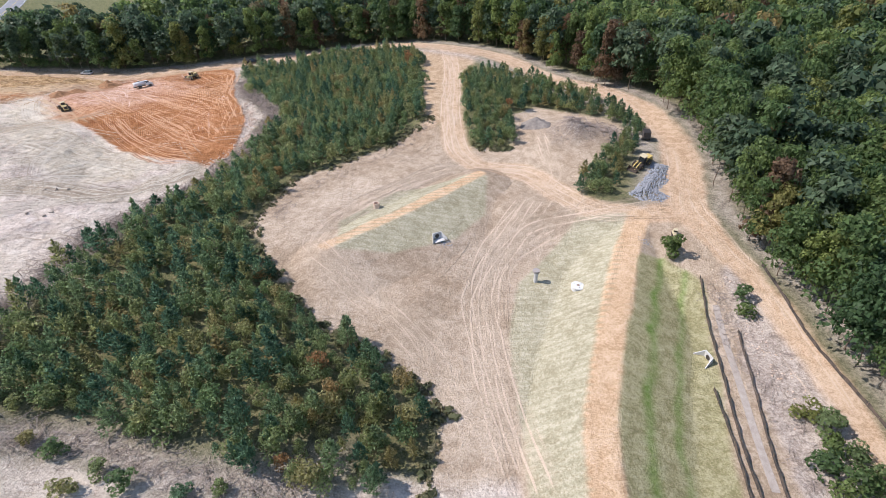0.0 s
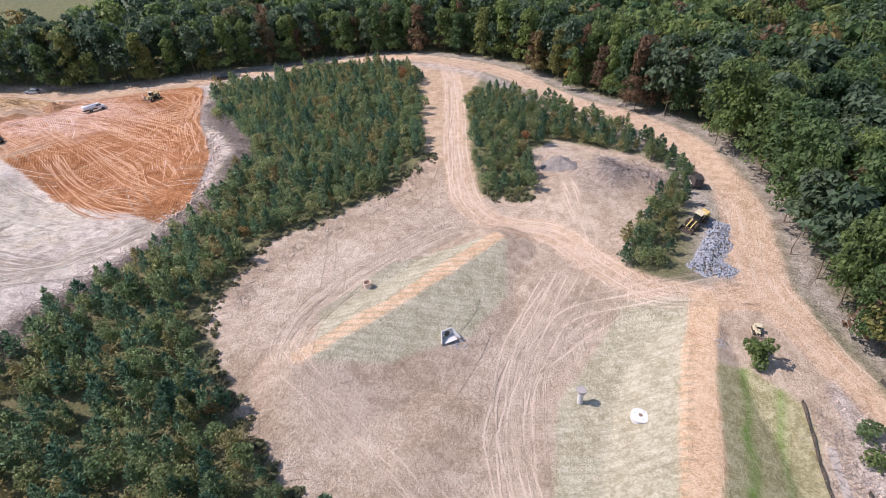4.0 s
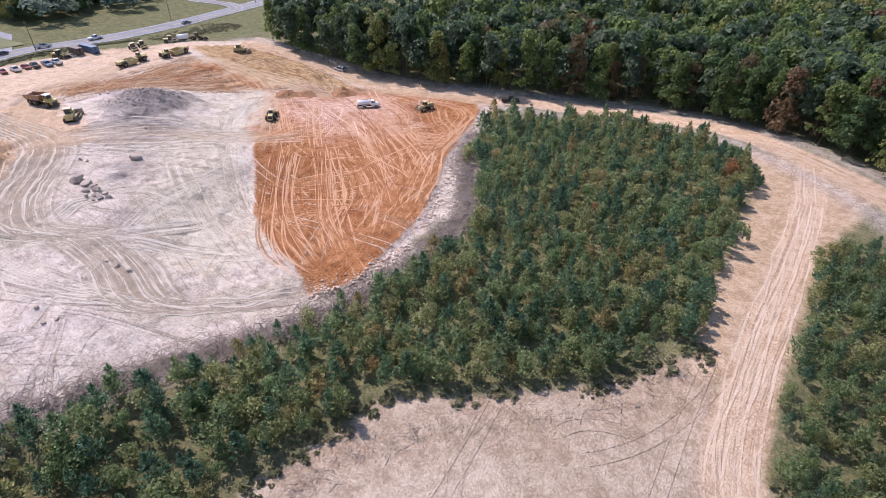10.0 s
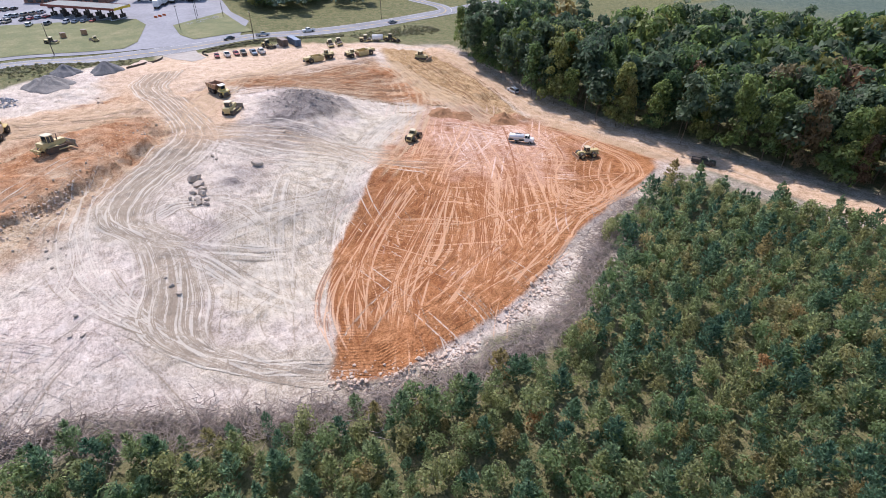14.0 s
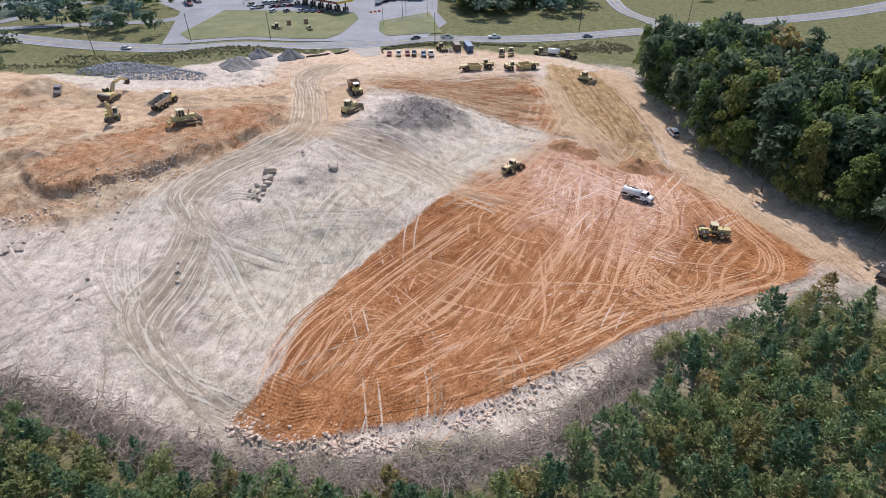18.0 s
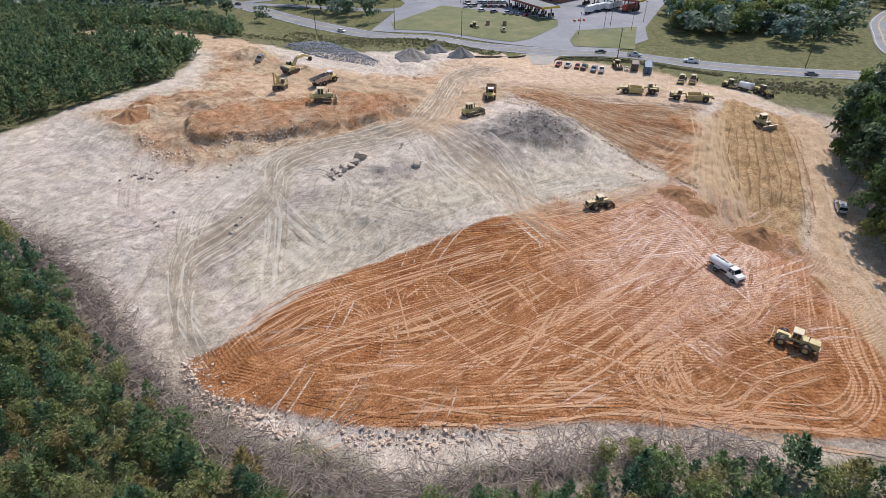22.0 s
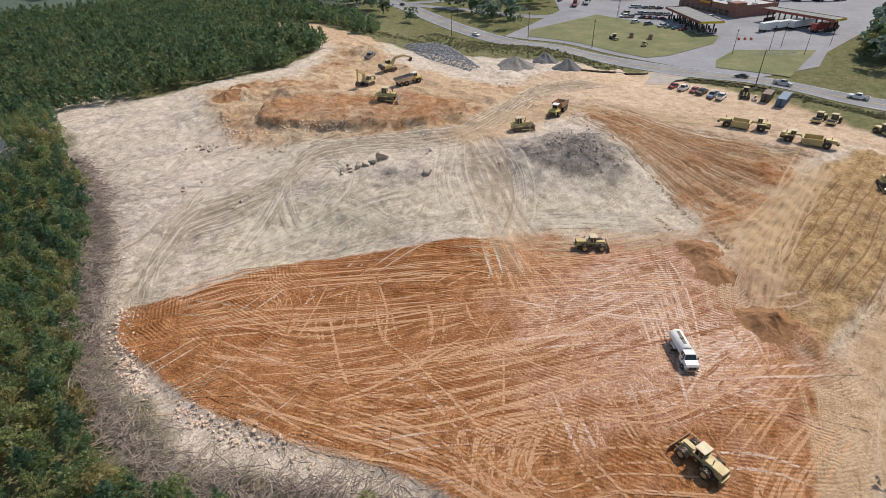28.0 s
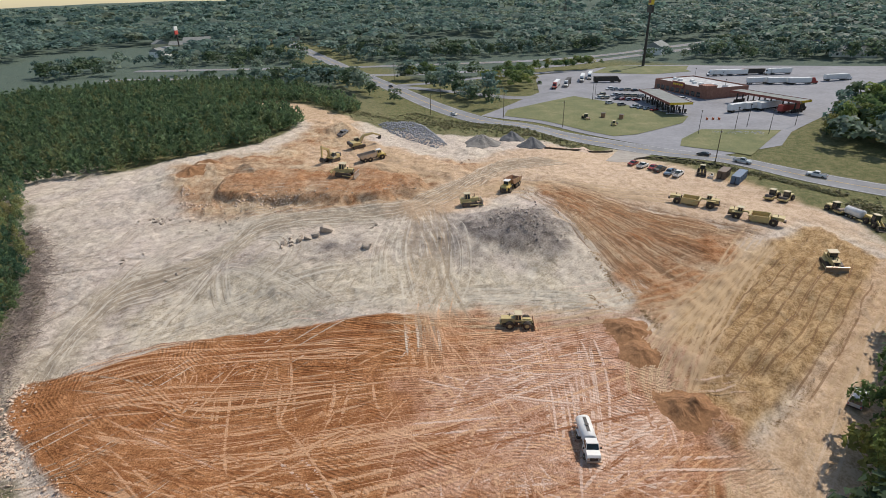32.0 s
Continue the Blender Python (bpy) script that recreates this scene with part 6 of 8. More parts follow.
def dump_truck(label, raised=0):
    """Articulated six-wheeled dump truck."""
    o = thing("articulated_dump_truck", label, "dump truck", "dump trucks")
    for x in (3.2, -1.3, -3.1):
        for y in (-1.15, 1.15):
            wheel(o, x, y, 0.9, 0.9, 0.75, YELLOW, 14)
    bm = shape()
    prism(bm, [(1.6, 1.0), (4.6, 1.0), (4.75, 1.4), (4.4, 2.0), (3.2, 2.15), (1.6, 2.15)], -1.0, 1.0, None, 0.08)
    part("hood", bm, YELLOW_NEW, o, "", 0.08)
    put_parts(o, [("front_fender", YELLOW_NEW, 0.05, (2.3, 4.2, -1.45, -0.95, 1.75, 1.95)), ("front_fender", YELLOW_NEW, 0.05, (2.3, 4.2, 0.95, 1.45, 1.75, 1.95)), ("rear_frame", STEEL, 0.05, (-4.4, 1.8, -0.5, 0.5, 0.8, 1.35)),
                  ("grille", BLACKP, 0.02, (4.62, 4.78, -0.7, 0.7, 1.05, 1.7)), ("bumper", STEEL, 0.04, (4.6, 4.9, -1.2, 1.2, 0.7, 1.0))])
    cab(o, 1.75, 3.25, -0.75, 0.75, 2.05, 3.35, YELLOW_NEW, WHITE, 0.25)
    bm = shape()
    m = Matrix.Translation((-4.2, 0, 1.4)) @ Matrix.Rotation(-radians(raised), 4, "Y") @ Matrix.Translation((4.2, 0, -1.4))
    outer = [(-4.9, 2.3), (-4.2, 1.45), (0.6, 1.45), (1.35, 2.2), (1.5, 3.0), (0.9, 3.0), (-4.7, 2.75)]
    for y0, y1 in ((-1.5, -1.36), (1.36, 1.5)):
        prism(bm, outer, y0, y1, m)
    prism(bm, [(-4.9, 2.3), (-4.2, 1.45), (0.6, 1.45), (0.6, 1.57), (-4.15, 1.57), (-4.8, 2.4)], -1.38, 1.38, m)
    prism(bm, [(0.6, 1.45), (1.35, 2.2), (1.5, 3.0), (1.4, 3.0), (1.22, 2.25), (0.6, 1.6)], -1.38, 1.38, m)
    bed = part("dump_body", bm, BRIGHT if not raised else RUSTY, o, "scoured steel dump body")
    for y in (-1.53, 1.53):
        for x in (-3.4, -2.0, -0.6):
            bm = shape()
            box(bm, x - 0.06, x + 0.06, y - 0.05, y + 0.05, 1.6, 2.85, m)
            part("rib", bm, YELLOW, bed)
    if raised:
        bm = shape()
        for y in (-0.6, 0.6):
            rod(bm, (0.9, y, 1.2), m @ Vector((-0.6, y, 1.45)), 0.1)
        part("lift_rams", bm, BRIGHT, o)
    return o


def bulldozer(label, ripper=True, size=1.0, paint=YELLOW, wide=False):
    o = thing("bulldozer", label, "bulldozer", "bulldozers")
    for y in (-1.05, 1.05):
        track(o, y, -1.9, 1.9, 1.05, 0.62 if not wide else 0.85)
    put_parts(o, [("hull", paint, 0.05, (-1.9, 1.2, -0.72, 0.72, 0.6, 1.25)), ("engine_hood", paint, 0.08, (0.15, 2.1, -0.6, 0.6, 1.2, 1.95)),
                  ("grille", BLACKP, 0.02, (2.08, 2.16, -0.5, 0.5, 1.0, 1.85)), ("fuel_tank", paint, 0.08, (-2.1, -1.1, -0.85, 0.85, 1.15, 1.95)), ("fenders", paint, 0.03, (-1.6, 0.3, -1.35, 1.35, 1.12, 1.22))])
    cab(o, -1.05, 0.2, -0.72, 0.72, 1.35, 2.95, paint, CREAM, 0.12)
    bm = shape()
    prism(bm, [(3.0, 0.08), (3.12, 0.1), (2.9, 0.7), (3.02, 1.45), (2.9, 1.47), (2.75, 0.7)], -1.9, 1.9)
    b = part("blade", bm, BRIGHT, o, "scoured steel dozer blade")
    for y in (-1.5, 1.5):
        bm = shape()
        rod(bm, (2.85, y, 0.45), (0.0, y, 0.55), 0.11)
        part("push_arm", bm, paint, b)
    for y in (-0.4, 0.4):
        bm = shape()
        rod(bm, (2.85, y, 1.1), (1.9, y, 1.75), 0.07)
        part("lift_cylinder", bm, paint, b)
    bm = shape()
    rod(bm, (1.3, 0.3, 1.9), (1.3, 0.3, 2.75), 0.07)
    rod(bm, (0.9, -0.3, 1.9), (0.9, -0.3, 2.3), 0.11)
    part("exhaust", bm, STEEL, o)
    if ripper:
        bm = shape()
        box(bm, -3.1, -2.8, -1.1, 1.1, 0.75, 1.05)
        for y in (-0.45, 0.45):
            rod(bm, (-2.0, y, 0.8), (-2.9, y, 0.85), 0.09)
            rod(bm, (-2.0, y, 1.5), (-2.9, y, 1.05), 0.07)
            prism(bm, [(-3.15, 1.2), (-2.9, 1.2), (-2.85, 0.4), (-2.6, 0.12), (-2.75, 0.1), (-3.05, 0.4)], y - 0.07, y + 0.07)
        part("ripper", bm, paint, o)
    o.scale = (size, size, size)
    return o


def excavator(label, reach, turn, paint=YELLOW):
    """Tracked excavator: reach: angles of boom, stick and bucket."""
    o = thing("excavator", label, "excavator", "excavators")
    o.scale = (1.12, 1.12, 1.12)
    for y in (-1.25, 1.25):
        track(o, y, -2.3, 2.3, 0.95, 0.7)
    put_parts(o, [("undercarriage", STEEL, 0.05, (-1.2, 1.2, -1.0, 1.0, 0.45, 0.85))])
    m = Matrix.Rotation(radians(turn), 4, "Z")
    bm = shape()
    box(bm, -2.9, 1.2, -1.4, 1.4, 1.05, 1.35, m)
    box(bm, -2.2, -0.5, -1.4, 1.4, 1.35, 2.2, m)
    box(bm, -0.5, 0.7, -1.4, -0.5, 1.35, 1.9, m)
    up = part("upper_body", bm, paint, o, "", 0.05)
    bm = shape()
    box(bm, -3.15, -2.2, -1.4, 1.4, 1.15, 2.25, m)
    part("counterweight", bm, BLACKP, up, "", 0.12)
    bm = shape()
    prism(bm, [(-0.45, 1.35), (1.25, 1.35), (1.1, 2.3), (0.8, 2.95), (-0.45, 2.95)], 0.5, 1.4, m)
    c = part("cab", bm, GLASS_D, up, "", 0.04)
    bm = shape()
    box(bm, -0.5, 0.85, 0.46, 1.44, 2.93, 3.05, m)
    box(bm, -0.48, 1.27, 0.47, 1.43, 1.33, 1.85, m)
    part("cab_frame", bm, CREAM, c)
    a, b, k = reach
    p0 = Vector((0.9, 0, 1.7))
    knee = p0 + Vector((2.6 * math.cos(radians(a + 18)), 0, 2.6 * math.sin(radians(a + 18))))
    p1 = knee + Vector((3.4 * math.cos(radians(a - 28)), 0, 3.4 * math.sin(radians(a - 28))))
    p2 = p1 + Vector((3.1 * math.cos(radians(b)), 0, 3.1 * math.sin(radians(b))))

    def arm(bm, p, q, w0, w1, wide):
        d = (q - p).normalized()
        n = Vector((-d.z, 0, d.x))
        pts = [p - n * w0, q - n * w1, q + n * w1, p + n * w0]
        prism(bm, [(v.x, v.z) for v in pts], -wide, wide, m)
    bm = shape()
    arm(bm, p0, knee, 0.35, 0.42, 0.3)
    arm(bm, knee, p1, 0.42, 0.25, 0.28)
    boom = part("boom", bm, paint, o, "", 0.03)
    bm = shape()
    rod(bm, m @ (p0 + Vector((0.5, 0.4, -0.2))), m @ (knee + Vector((0, 0.4, 0))), 0.1)
    rod(bm, m @ (p0 + Vector((0.5, -0.4, -0.2))), m @ (knee + Vector((0, -0.4, 0))), 0.1)
    rod(bm, m @ (knee + Vector((0.6, 0, 0.6))), m @ (p1 + Vector((-0.1, 0, 0.5))), 0.1)
    part("rams", bm, BRIGHT, boom)
    bm = shape()
    arm(bm, p1 - (p2 - p1) * 0.18, p2, 0.32, 0.2, 0.22)
    part("stick", bm, paint, o, "", 0.03)
    bm = shape()
    kr = radians(k)
    pts = [(0, 0.15), (0.25, -0.5), (0.1, -1.1), (-0.5, -1.35), (-1.05, -1.1), (-1.1, -0.95), (-0.5, -1.1), (-0.1, -0.8), (-0.15, 0.1)]
    out = [(p2.x + x * math.cos(kr) - z * math.sin(kr), p2.z + x * math.sin(kr) + z * math.cos(kr)) for x, z in pts]
    prism(bm, out, -0.6, 0.6, m)
    part("bucket", bm, STEEL, o, "dark steel digging bucket")
    return o


def scraper(label):
    """Wheel tractor-scraper: front tractor, gooseneck, open bowl, rear engine."""
    o = thing("wheel_tractor_scraper", label, "scraper", "scrapers")
    for x in (4.3, -4.0):
        for y in (-1.3, 1.3):
            wheel(o, x, y, 0.95, 0.95, 0.8, YELLOW, 14)
    put_parts(o, [("tractor_hood", YELLOW, 0.1, (4.2, 6.2, -0.85, 0.85, 1.3, 2.3)), ("tractor_frame", STEEL, 0.05, (3.2, 6.4, -0.9, 0.9, 0.8, 1.35)), ("grille", BLACKP, 0.02, (6.18, 6.3, -0.7, 0.7, 1.3, 2.2)),
                  ("tractor_fender", YELLOW, 0.04, (3.3, 5.4, -1.7, -0.9, 1.95, 2.1)), ("tractor_fender", YELLOW, 0.04, (3.3, 5.4, 0.9, 1.7, 1.95, 2.1)), ("rear_engine", YELLOW, 0.1, (-6.0, -3.4, -0.85, 0.85, 1.35, 2.2)), ("push_block", STEEL, 0.05, (-6.5, -5.9, -0.4, 0.4, 0.9, 1.4))])
    cab(o, 3.1, 4.3, -0.2, 0.95, 1.9, 3.1, YELLOW, CREAM)
    bm = shape()
    for y0, y1 in ((-1.6, -1.45), (1.45, 1.6)):
        prism(bm, [(-3.2, 0.6), (0.9, 0.35), (1.3, 0.9), (0.9, 2.0), (-2.9, 2.2)], y0, y1)
    prism(bm, [(-3.0, 0.55), (0.9, 0.35), (0.9, 0.45), (-2.9, 0.65)], -1.45, 1.45)
    prism(bm, [(-3.2, 0.6), (-2.9, 2.2), (-2.75, 2.2), (-3.05, 0.6)], -1.45, 1.45)
    part("bowl", bm, YELLOW, o)
    bm = shape()
    for y in (-1.7, 1.7):
        prism(bm, [(-0.6, 1.0), (1.4, 1.5), (1.6, 1.9), (1.3, 2.0), (-0.7, 1.3)], y - 0.12, y + 0.12)
    box(bm, 1.2, 1.6, -1.8, 1.8, 1.6, 2.0)
    prism(bm, [(1.3, 1.6), (2.0, 2.3), (3.6, 2.2), (3.9, 1.3), (3.6, 1.3), (3.3, 1.8), (2.1, 1.9), (1.6, 1.4)], -0.35, 0.35)
    part("gooseneck", bm, YELLOW, o, "", 0.04)
    bm = shape()
    prism(bm, [(0.8, 0.4), (1.5, 0.55), (1.5, 1.6), (1.35, 1.6), (1.3, 0.75), (0.8, 0.5)], -1.4, 1.4)
    part("apron", bm, RUSTY, o)
    bm = shape()
    rod(bm, (5.2, 0.4, 2.2), (5.2, 0.4, 3.0), 0.08)
    rod(bm, (-4.6, 0.3, 2.1), (-4.6, 0.3, 2.8), 0.08)
    part("exhaust", bm, STEEL, o)
    return o


def roller(label):
    o = thing("drum_roller", label, "roller", "drum rollers")
    bm = shape()
    revolve(bm, [(0.70, -1.05), (0.78, -1.0), (0.78, 1.0), (0.70, 1.05)], (1.7, 0, 0.78), "y", 22)
    part("drum", bm, STEEL, o, "smooth dusty steel drum")
    put_parts(o, [("drum_frame", YELLOW, 0.04, (0.7, 2.7, -1.25, -1.1, 0.55, 1.0), (0.7, 2.7, 1.1, 1.25, 0.55, 1.0), (2.55, 2.75, -1.25, 1.25, 0.55, 1.0), (0.5, 0.8, -1.25, 1.25, 0.55, 1.0)),
                  ("engine_hood", YELLOW, 0.08, (-2.6, -0.6, -0.8, 0.8, 0.8, 1.7)), ("frame", BLACKP, 0.03, (-2.4, 0.6, -0.6, 0.6, 0.55, 0.85))])
    for y in (-0.95, 0.95):
        wheel(o, -1.6, y, 0.72, 0.72, 0.55, YELLOW, 12)
    cab(o, -0.6, 0.6, -0.7, 0.7, 1.2, 2.7, BLACKP, CREAM)
    return o


def loader(label):
    """Wheel loader with the bucket resting low."""
    o = thing("wheel_loader", label, "loader", "wheel loaders")
    for x in (1.5, -1.5):
        for y in (-1.0, 1.0):
            wheel(o, x, y, 0.78, 0.78, 0.6, YELLOW_NEW, 14)
    put_parts(o, [("engine_hood", YELLOW_NEW, 0.1, (-3.0, -0.7, -0.75, 0.75, 1.0, 2.0)), ("frame", STEEL, 0.05, (-2.6, 2.2, -0.5, 0.5, 0.7, 1.1)), ("counterweight", YELLOW_NEW, 0.05, (-3.3, -2.9, -0.9, 0.9, 0.7, 1.2))])
    cab(o, -0.7, 0.6, -0.7, 0.7, 1.3, 3.0, BLACKP, CREAM)
    bm = shape()
    for y in (-0.45, 0.45):
        prism(bm, [(1.0, 1.7), (1.3, 1.95), (2.6, 1.3), (3.3, 0.6), (3.1, 0.45), (2.4, 1.05), (1.2, 1.5)], y - 0.09, y + 0.09)
    arms = part("lift_arms", bm, YELLOW_NEW, o)
    bm = shape()
    prism(bm, [(3.1, 0.1), (4.2, 0.08), (4.2, 0.14), (3.3, 0.2), (3.15, 0.6), (3.4, 1.15), (3.3, 1.2), (3.0, 0.6)], -1.35, 1.35)
    for y in (-1.35, 1.3):
        prism(bm, [(3.1, 0.1), (4.2, 0.08), (3.4, 1.15), (3.0, 0.6)], y, y + 0.05)
    part("bucket", bm, STEEL, o, "worn steel loader bucket")
    return o


def paint_of(name, col):
    return plain(name, col, 0.25, 0.1, amount=0.12, dirt=tuple(0.5 * c + 0.2 for c in col), scale=0.8)


CAR_PAINT = {"white": WHITE, "silver": paint_of("silver car paint", (0.50, 0.52, 0.54)), "black": paint_of("black car paint", (0.025, 0.026, 0.03)), "red": paint_of("dark red car paint", (0.32, 0.035, 0.03)),
             "blue": paint_of("grey-blue car paint", (0.20, 0.27, 0.35)), "grey": paint_of("grey car paint", (0.22, 0.22, 0.23)), "tan": paint_of("tan car paint", (0.42, 0.36, 0.27))}


def car(kind, colour, label, group=""):
    """A pickup truck, car or off-roader, 4.6 to 5.8 m long."""
    o = thing({"pickup": "pickup_truck", "car": "parked_car", "suv": "off_road_car"}[kind], label, "pickup truck" if kind == "pickup" else "car", group)
    paint = CAR_PAINT[colour]
    if kind == "pickup":
        L, W, low, roof = (-2.9, 2.9), 0.95, [(-2.9, 0.45), (2.85, 0.45), (2.9, 0.9), (2.7, 1.15), (1.35, 1.22), (-0.75, 1.22), (-0.75, 1.18), (-2.9, 1.18)], [(-0.75, 1.2), (1.35, 1.2), (0.65, 1.82), (-0.6, 1.85)]
        ax = (1.85, -1.75)
    elif kind == "car":
        L, W, low, roof = (-2.3, 2.3), 0.88, [(-2.3, 0.35), (2.25, 0.35), (2.3, 0.65), (2.0, 0.85), (1.0, 0.95), (-1.6, 0.98), (-2.2, 0.95)], [(-1.75, 0.95), (1.05, 0.95), (0.35, 1.42), (-1.0, 1.43)]
        ax = (1.4, -1.35)
    else:
        L, W, low, roof = (-2.4, 2.4), 0.93, [(-2.4, 0.42), (2.35, 0.42), (2.4, 0.85), (2.2, 1.05), (1.1, 1.12), (-2.35, 1.12)], [(-2.3, 1.1), (1.15, 1.1), (0.5, 1.75), (-2.1, 1.78)]
        ax = (1.5, -1.45)
    bm = shape()
    prism(bm, low, -W, W, None, 0.06)
    if kind == "pickup":
        box(bm, -2.9, -0.8, -W + 0.06, -W + 0.14, 1.15, 1.3), box(bm, -2.9, -0.8, W - 0.14, W - 0.06, 1.15, 1.3), box(bm, -2.92, -2.82, -W + 0.06, W - 0.06, 1.0, 1.3)
    body = part("body", bm, paint, o, "", 0.05)
    if kind == "pickup":
        bm = shape()
        box(bm, -2.78, -0.85, -W + 0.16, W - 0.16, 1.17, 1.2)
        part("load_bed", bm, BLACKP, body)
    bm = shape()
    prism(bm, roof, -W + 0.08, W - 0.08, None, 0.14)
    g = part("window_band", bm, GLASS_D, o)
    bm = shape()
    (x0, z0), (x1, z1) = roof[3], roof[2]
    box(bm, x0 - 0.02, x1 + 0.02, -W + 0.24, W - 0.24, max(z0, z1) - 0.03, max(z0, z1) + 0.04)
    for (bx, bz), (tx, tz) in ((roof[0], roof[3]), (roof[1], roof[2])):
        for s in (-1, 1):
            rod(bm, (bx, s * (W - 0.08), bz), (tx, s * (W - 0.21), tz), 0.05, 5)
    part("roof", bm, paint, g)
    for x in ax:
        for y in (-W + 0.1, W - 0.1):
            wheel(o, x, y, 0.37 if kind != "car" else 0.32, 0.37 if kind != "car" else 0.32, 0.24, BRIGHT)
    put_parts(o, [("bumper", STEEL, 0.02, (L[1] - 0.06, L[1] + 0.06, -W + 0.05, W - 0.05, 0.42, 0.62)), ("bumper", STEEL, 0.02, (L[0] - 0.06, L[0] + 0.04, -W + 0.05, W - 0.05, 0.42, 0.62))])
    for s in (-1, 1):
        bm = shape()
        box(bm, L[1] - 0.08, L[1] + 0.03, s * (W - 0.25) - 0.16, s * (W - 0.25) + 0.16, 0.68, 0.85)
        part("headlight", bm, BRIGHT, o)
        bm = shape()
        box(bm, L[0] - 0.03, L[0] + 0.05, s * (W - 0.16) - 0.08, s * (W - 0.16) + 0.08, 0.75, 1.0)
        part("tail_light", bm, RED_L, o)
    return o


# ---- machines on the site ----
stand(compactor("yellow wheeled soil compactor with padded steel wheels and a rust-brown blade"), -98.4, 216.4, -106)
stand(compactor("yellow wheeled soil compactor working at the edge of the clay fill"), -130.5, 183.0, 132)
stand(water_truck("white tank truck spraying water on the clay fill"), -114.0, 207.6, 45)
stand(dump_truck("articulated dump truck waiting empty beside the excavators"), -171.0, 89.5, 163)
stand(dump_truck("articulated dump truck coming down the haul track", 4), -178.5, 143.5, 15)
stand(bulldozer("large yellow bulldozer with a rear ripper on the clay bench", True, 1.3), -150.5, 102.0, 126)
stand(bulldozer("yellow bulldozer crossing the haul track", False, 1.15), -161.5, 143.0, 142)
stand(bulldozer("wide-track bulldozer with a straight blade on the furrowed fill", False, 1.1, YELLOW, True), -191.0, 219.5, 30)
stand(excavator("yellow excavator with its arm folded down to the ground", (48, -88, 20), 0), -161.5, 79.0, 22)
stand(excavator("yellow excavator reaching out with its bucket low", (26, -25, -20), 0), -178.0, 71.5, 172)
stand(scraper("yellow wheel tractor-scraper parked in line"), -206.5, 184.5, 103)
stand(scraper("yellow wheel tractor-scraper parked at the end of the line"), -205.0, 200.5, -83)
stand(roller("yellow single-drum roller with a canopy cab"), -229.4, 197.8, 350)
stand(roller("single-drum roller parked on the dusty verge"), -228.8, 201.4, 350)
stand(roller("yellow drum roller beside the white tank trailer"), -228.0, 213.0, 55)
stand(loader("yellow wheel loader parked with its bucket lowered"), -222.5, 222.0, 40)
stand(loader("yellow wheel loader beside the grey rock pile"), 51.5, 122.8, 215)
stand(bulldozer("small tracked machine with a canopy behind the lone bush", False, 0.5, CREAM), 49.2, 93.4, 250)
stand(car("pickup", "grey", "dusty grey service pickup by the excavators"), -184.0, 53.8, 200)
for k, (colour, x, y) in enumerate((("red", -233.6, 153.4), ("white", -233.0, 157.1), ("red", -233.2, 160.6), ("black", -232.8, 163.2), ("blue", -232.2, 167.0), ("white", -231.6, 169.9))):
    stand(car("pickup" if k not in (0, 2) else "car", colour, "%s pickup truck parked nose-in on the sandy verge" % colour if k not in (0, 2) else "dark red car parked on the sandy verge", "vehicles parked by the entrance"), x, y, 176 + 180 * (k % 2 == 0) + 3 * (k % 3))
stand(loader("rust-stained small loader parked beside the storage containers"), -239.0, 174.4, 20)
stand(bulldozer("small white skid machine parked by the brown container", False, 0.45, WHITE), -237.4, 178.0, 10)
stand(car("suv", "silver", "silver-blue off-road car parked in the shade of the wood"), -149.5, 231.8, 178)
stand(car("pickup", "black", "black pickup truck on the haul road by the wood"), -81.0, 240.0, 30)
for kind, colour, x, y, h in (("pickup", "silver", -263.5, 179, 92), ("pickup", "white", -266.5, 201, 272), ("car", "black", -266, 165, 272), ("car", "black", -296, -50, 250), ("car", "white", -263, 40, 80), ("car", "grey", -262.5, 243, 88)):
    stand(car(kind, colour, "%s %s driving along the highway" % (colour, "pickup truck" if kind == "pickup" else "car"), "vehicles on the highway"), x, y, h, 0.15)


# ---- stones, heaps and brush ----
ROCK = grain_mat("pale weathered rock", [(0.3, (0.27, 0.215, 0.17)), (0.5, (0.44, 0.365, 0.295)), (0.7, (0.60, 0.52, 0.44))], 0.8, 0.95, 0.8)
TAN_ROCK = grain_mat("clay-stained rock", [(0.3, (0.42, 0.28, 0.19)), (0.5, (0.60, 0.46, 0.36)), (0.7, (0.72, 0.62, 0.53))], 0.9, 0.95, 0.8)
GREY_ROCK = grain_mat("blue-grey quarry rock", [(0.3, (0.15, 0.158, 0.178)), (0.5, (0.30, 0.312, 0.342)), (0.7, (0.46, 0.474, 0.51))], 1.6, 0.85, 0.7)
GRAVEL = grain_mat("grey crushed gravel", [(0.3, (0.13, 0.12, 0.11)), (0.5, (0.215, 0.20, 0.185)), (0.7, (0.31, 0.295, 0.275))], 1.5, 0.95, 0.8)
GRAVEL_D = grain_mat("dark crushed gravel", [(0.3, (0.085, 0.085, 0.09)), (0.5, (0.135, 0.135, 0.14)), (0.7, (0.20, 0.20, 0.20))], 1.5, 0.95, 0.8)
TWIG = plain("dead grey-brown branches", (0.40, 0.33, 0.29), 0.95, amount=0.4, dirt=(0.20, 0.15, 0.12), scale=0.6)
FABRIC = plain("black silt-fence fabric", (0.045, 0.040, 0.036), 0.85, amount=0.4, dirt=(0.24, 0.17, 0.12), scale=0.7)
POST = plain("weathered wooden post", (0.24, 0.185, 0.135), 0.9, amount=0.3, dirt=(0.12, 0.09, 0.07), scale=2)


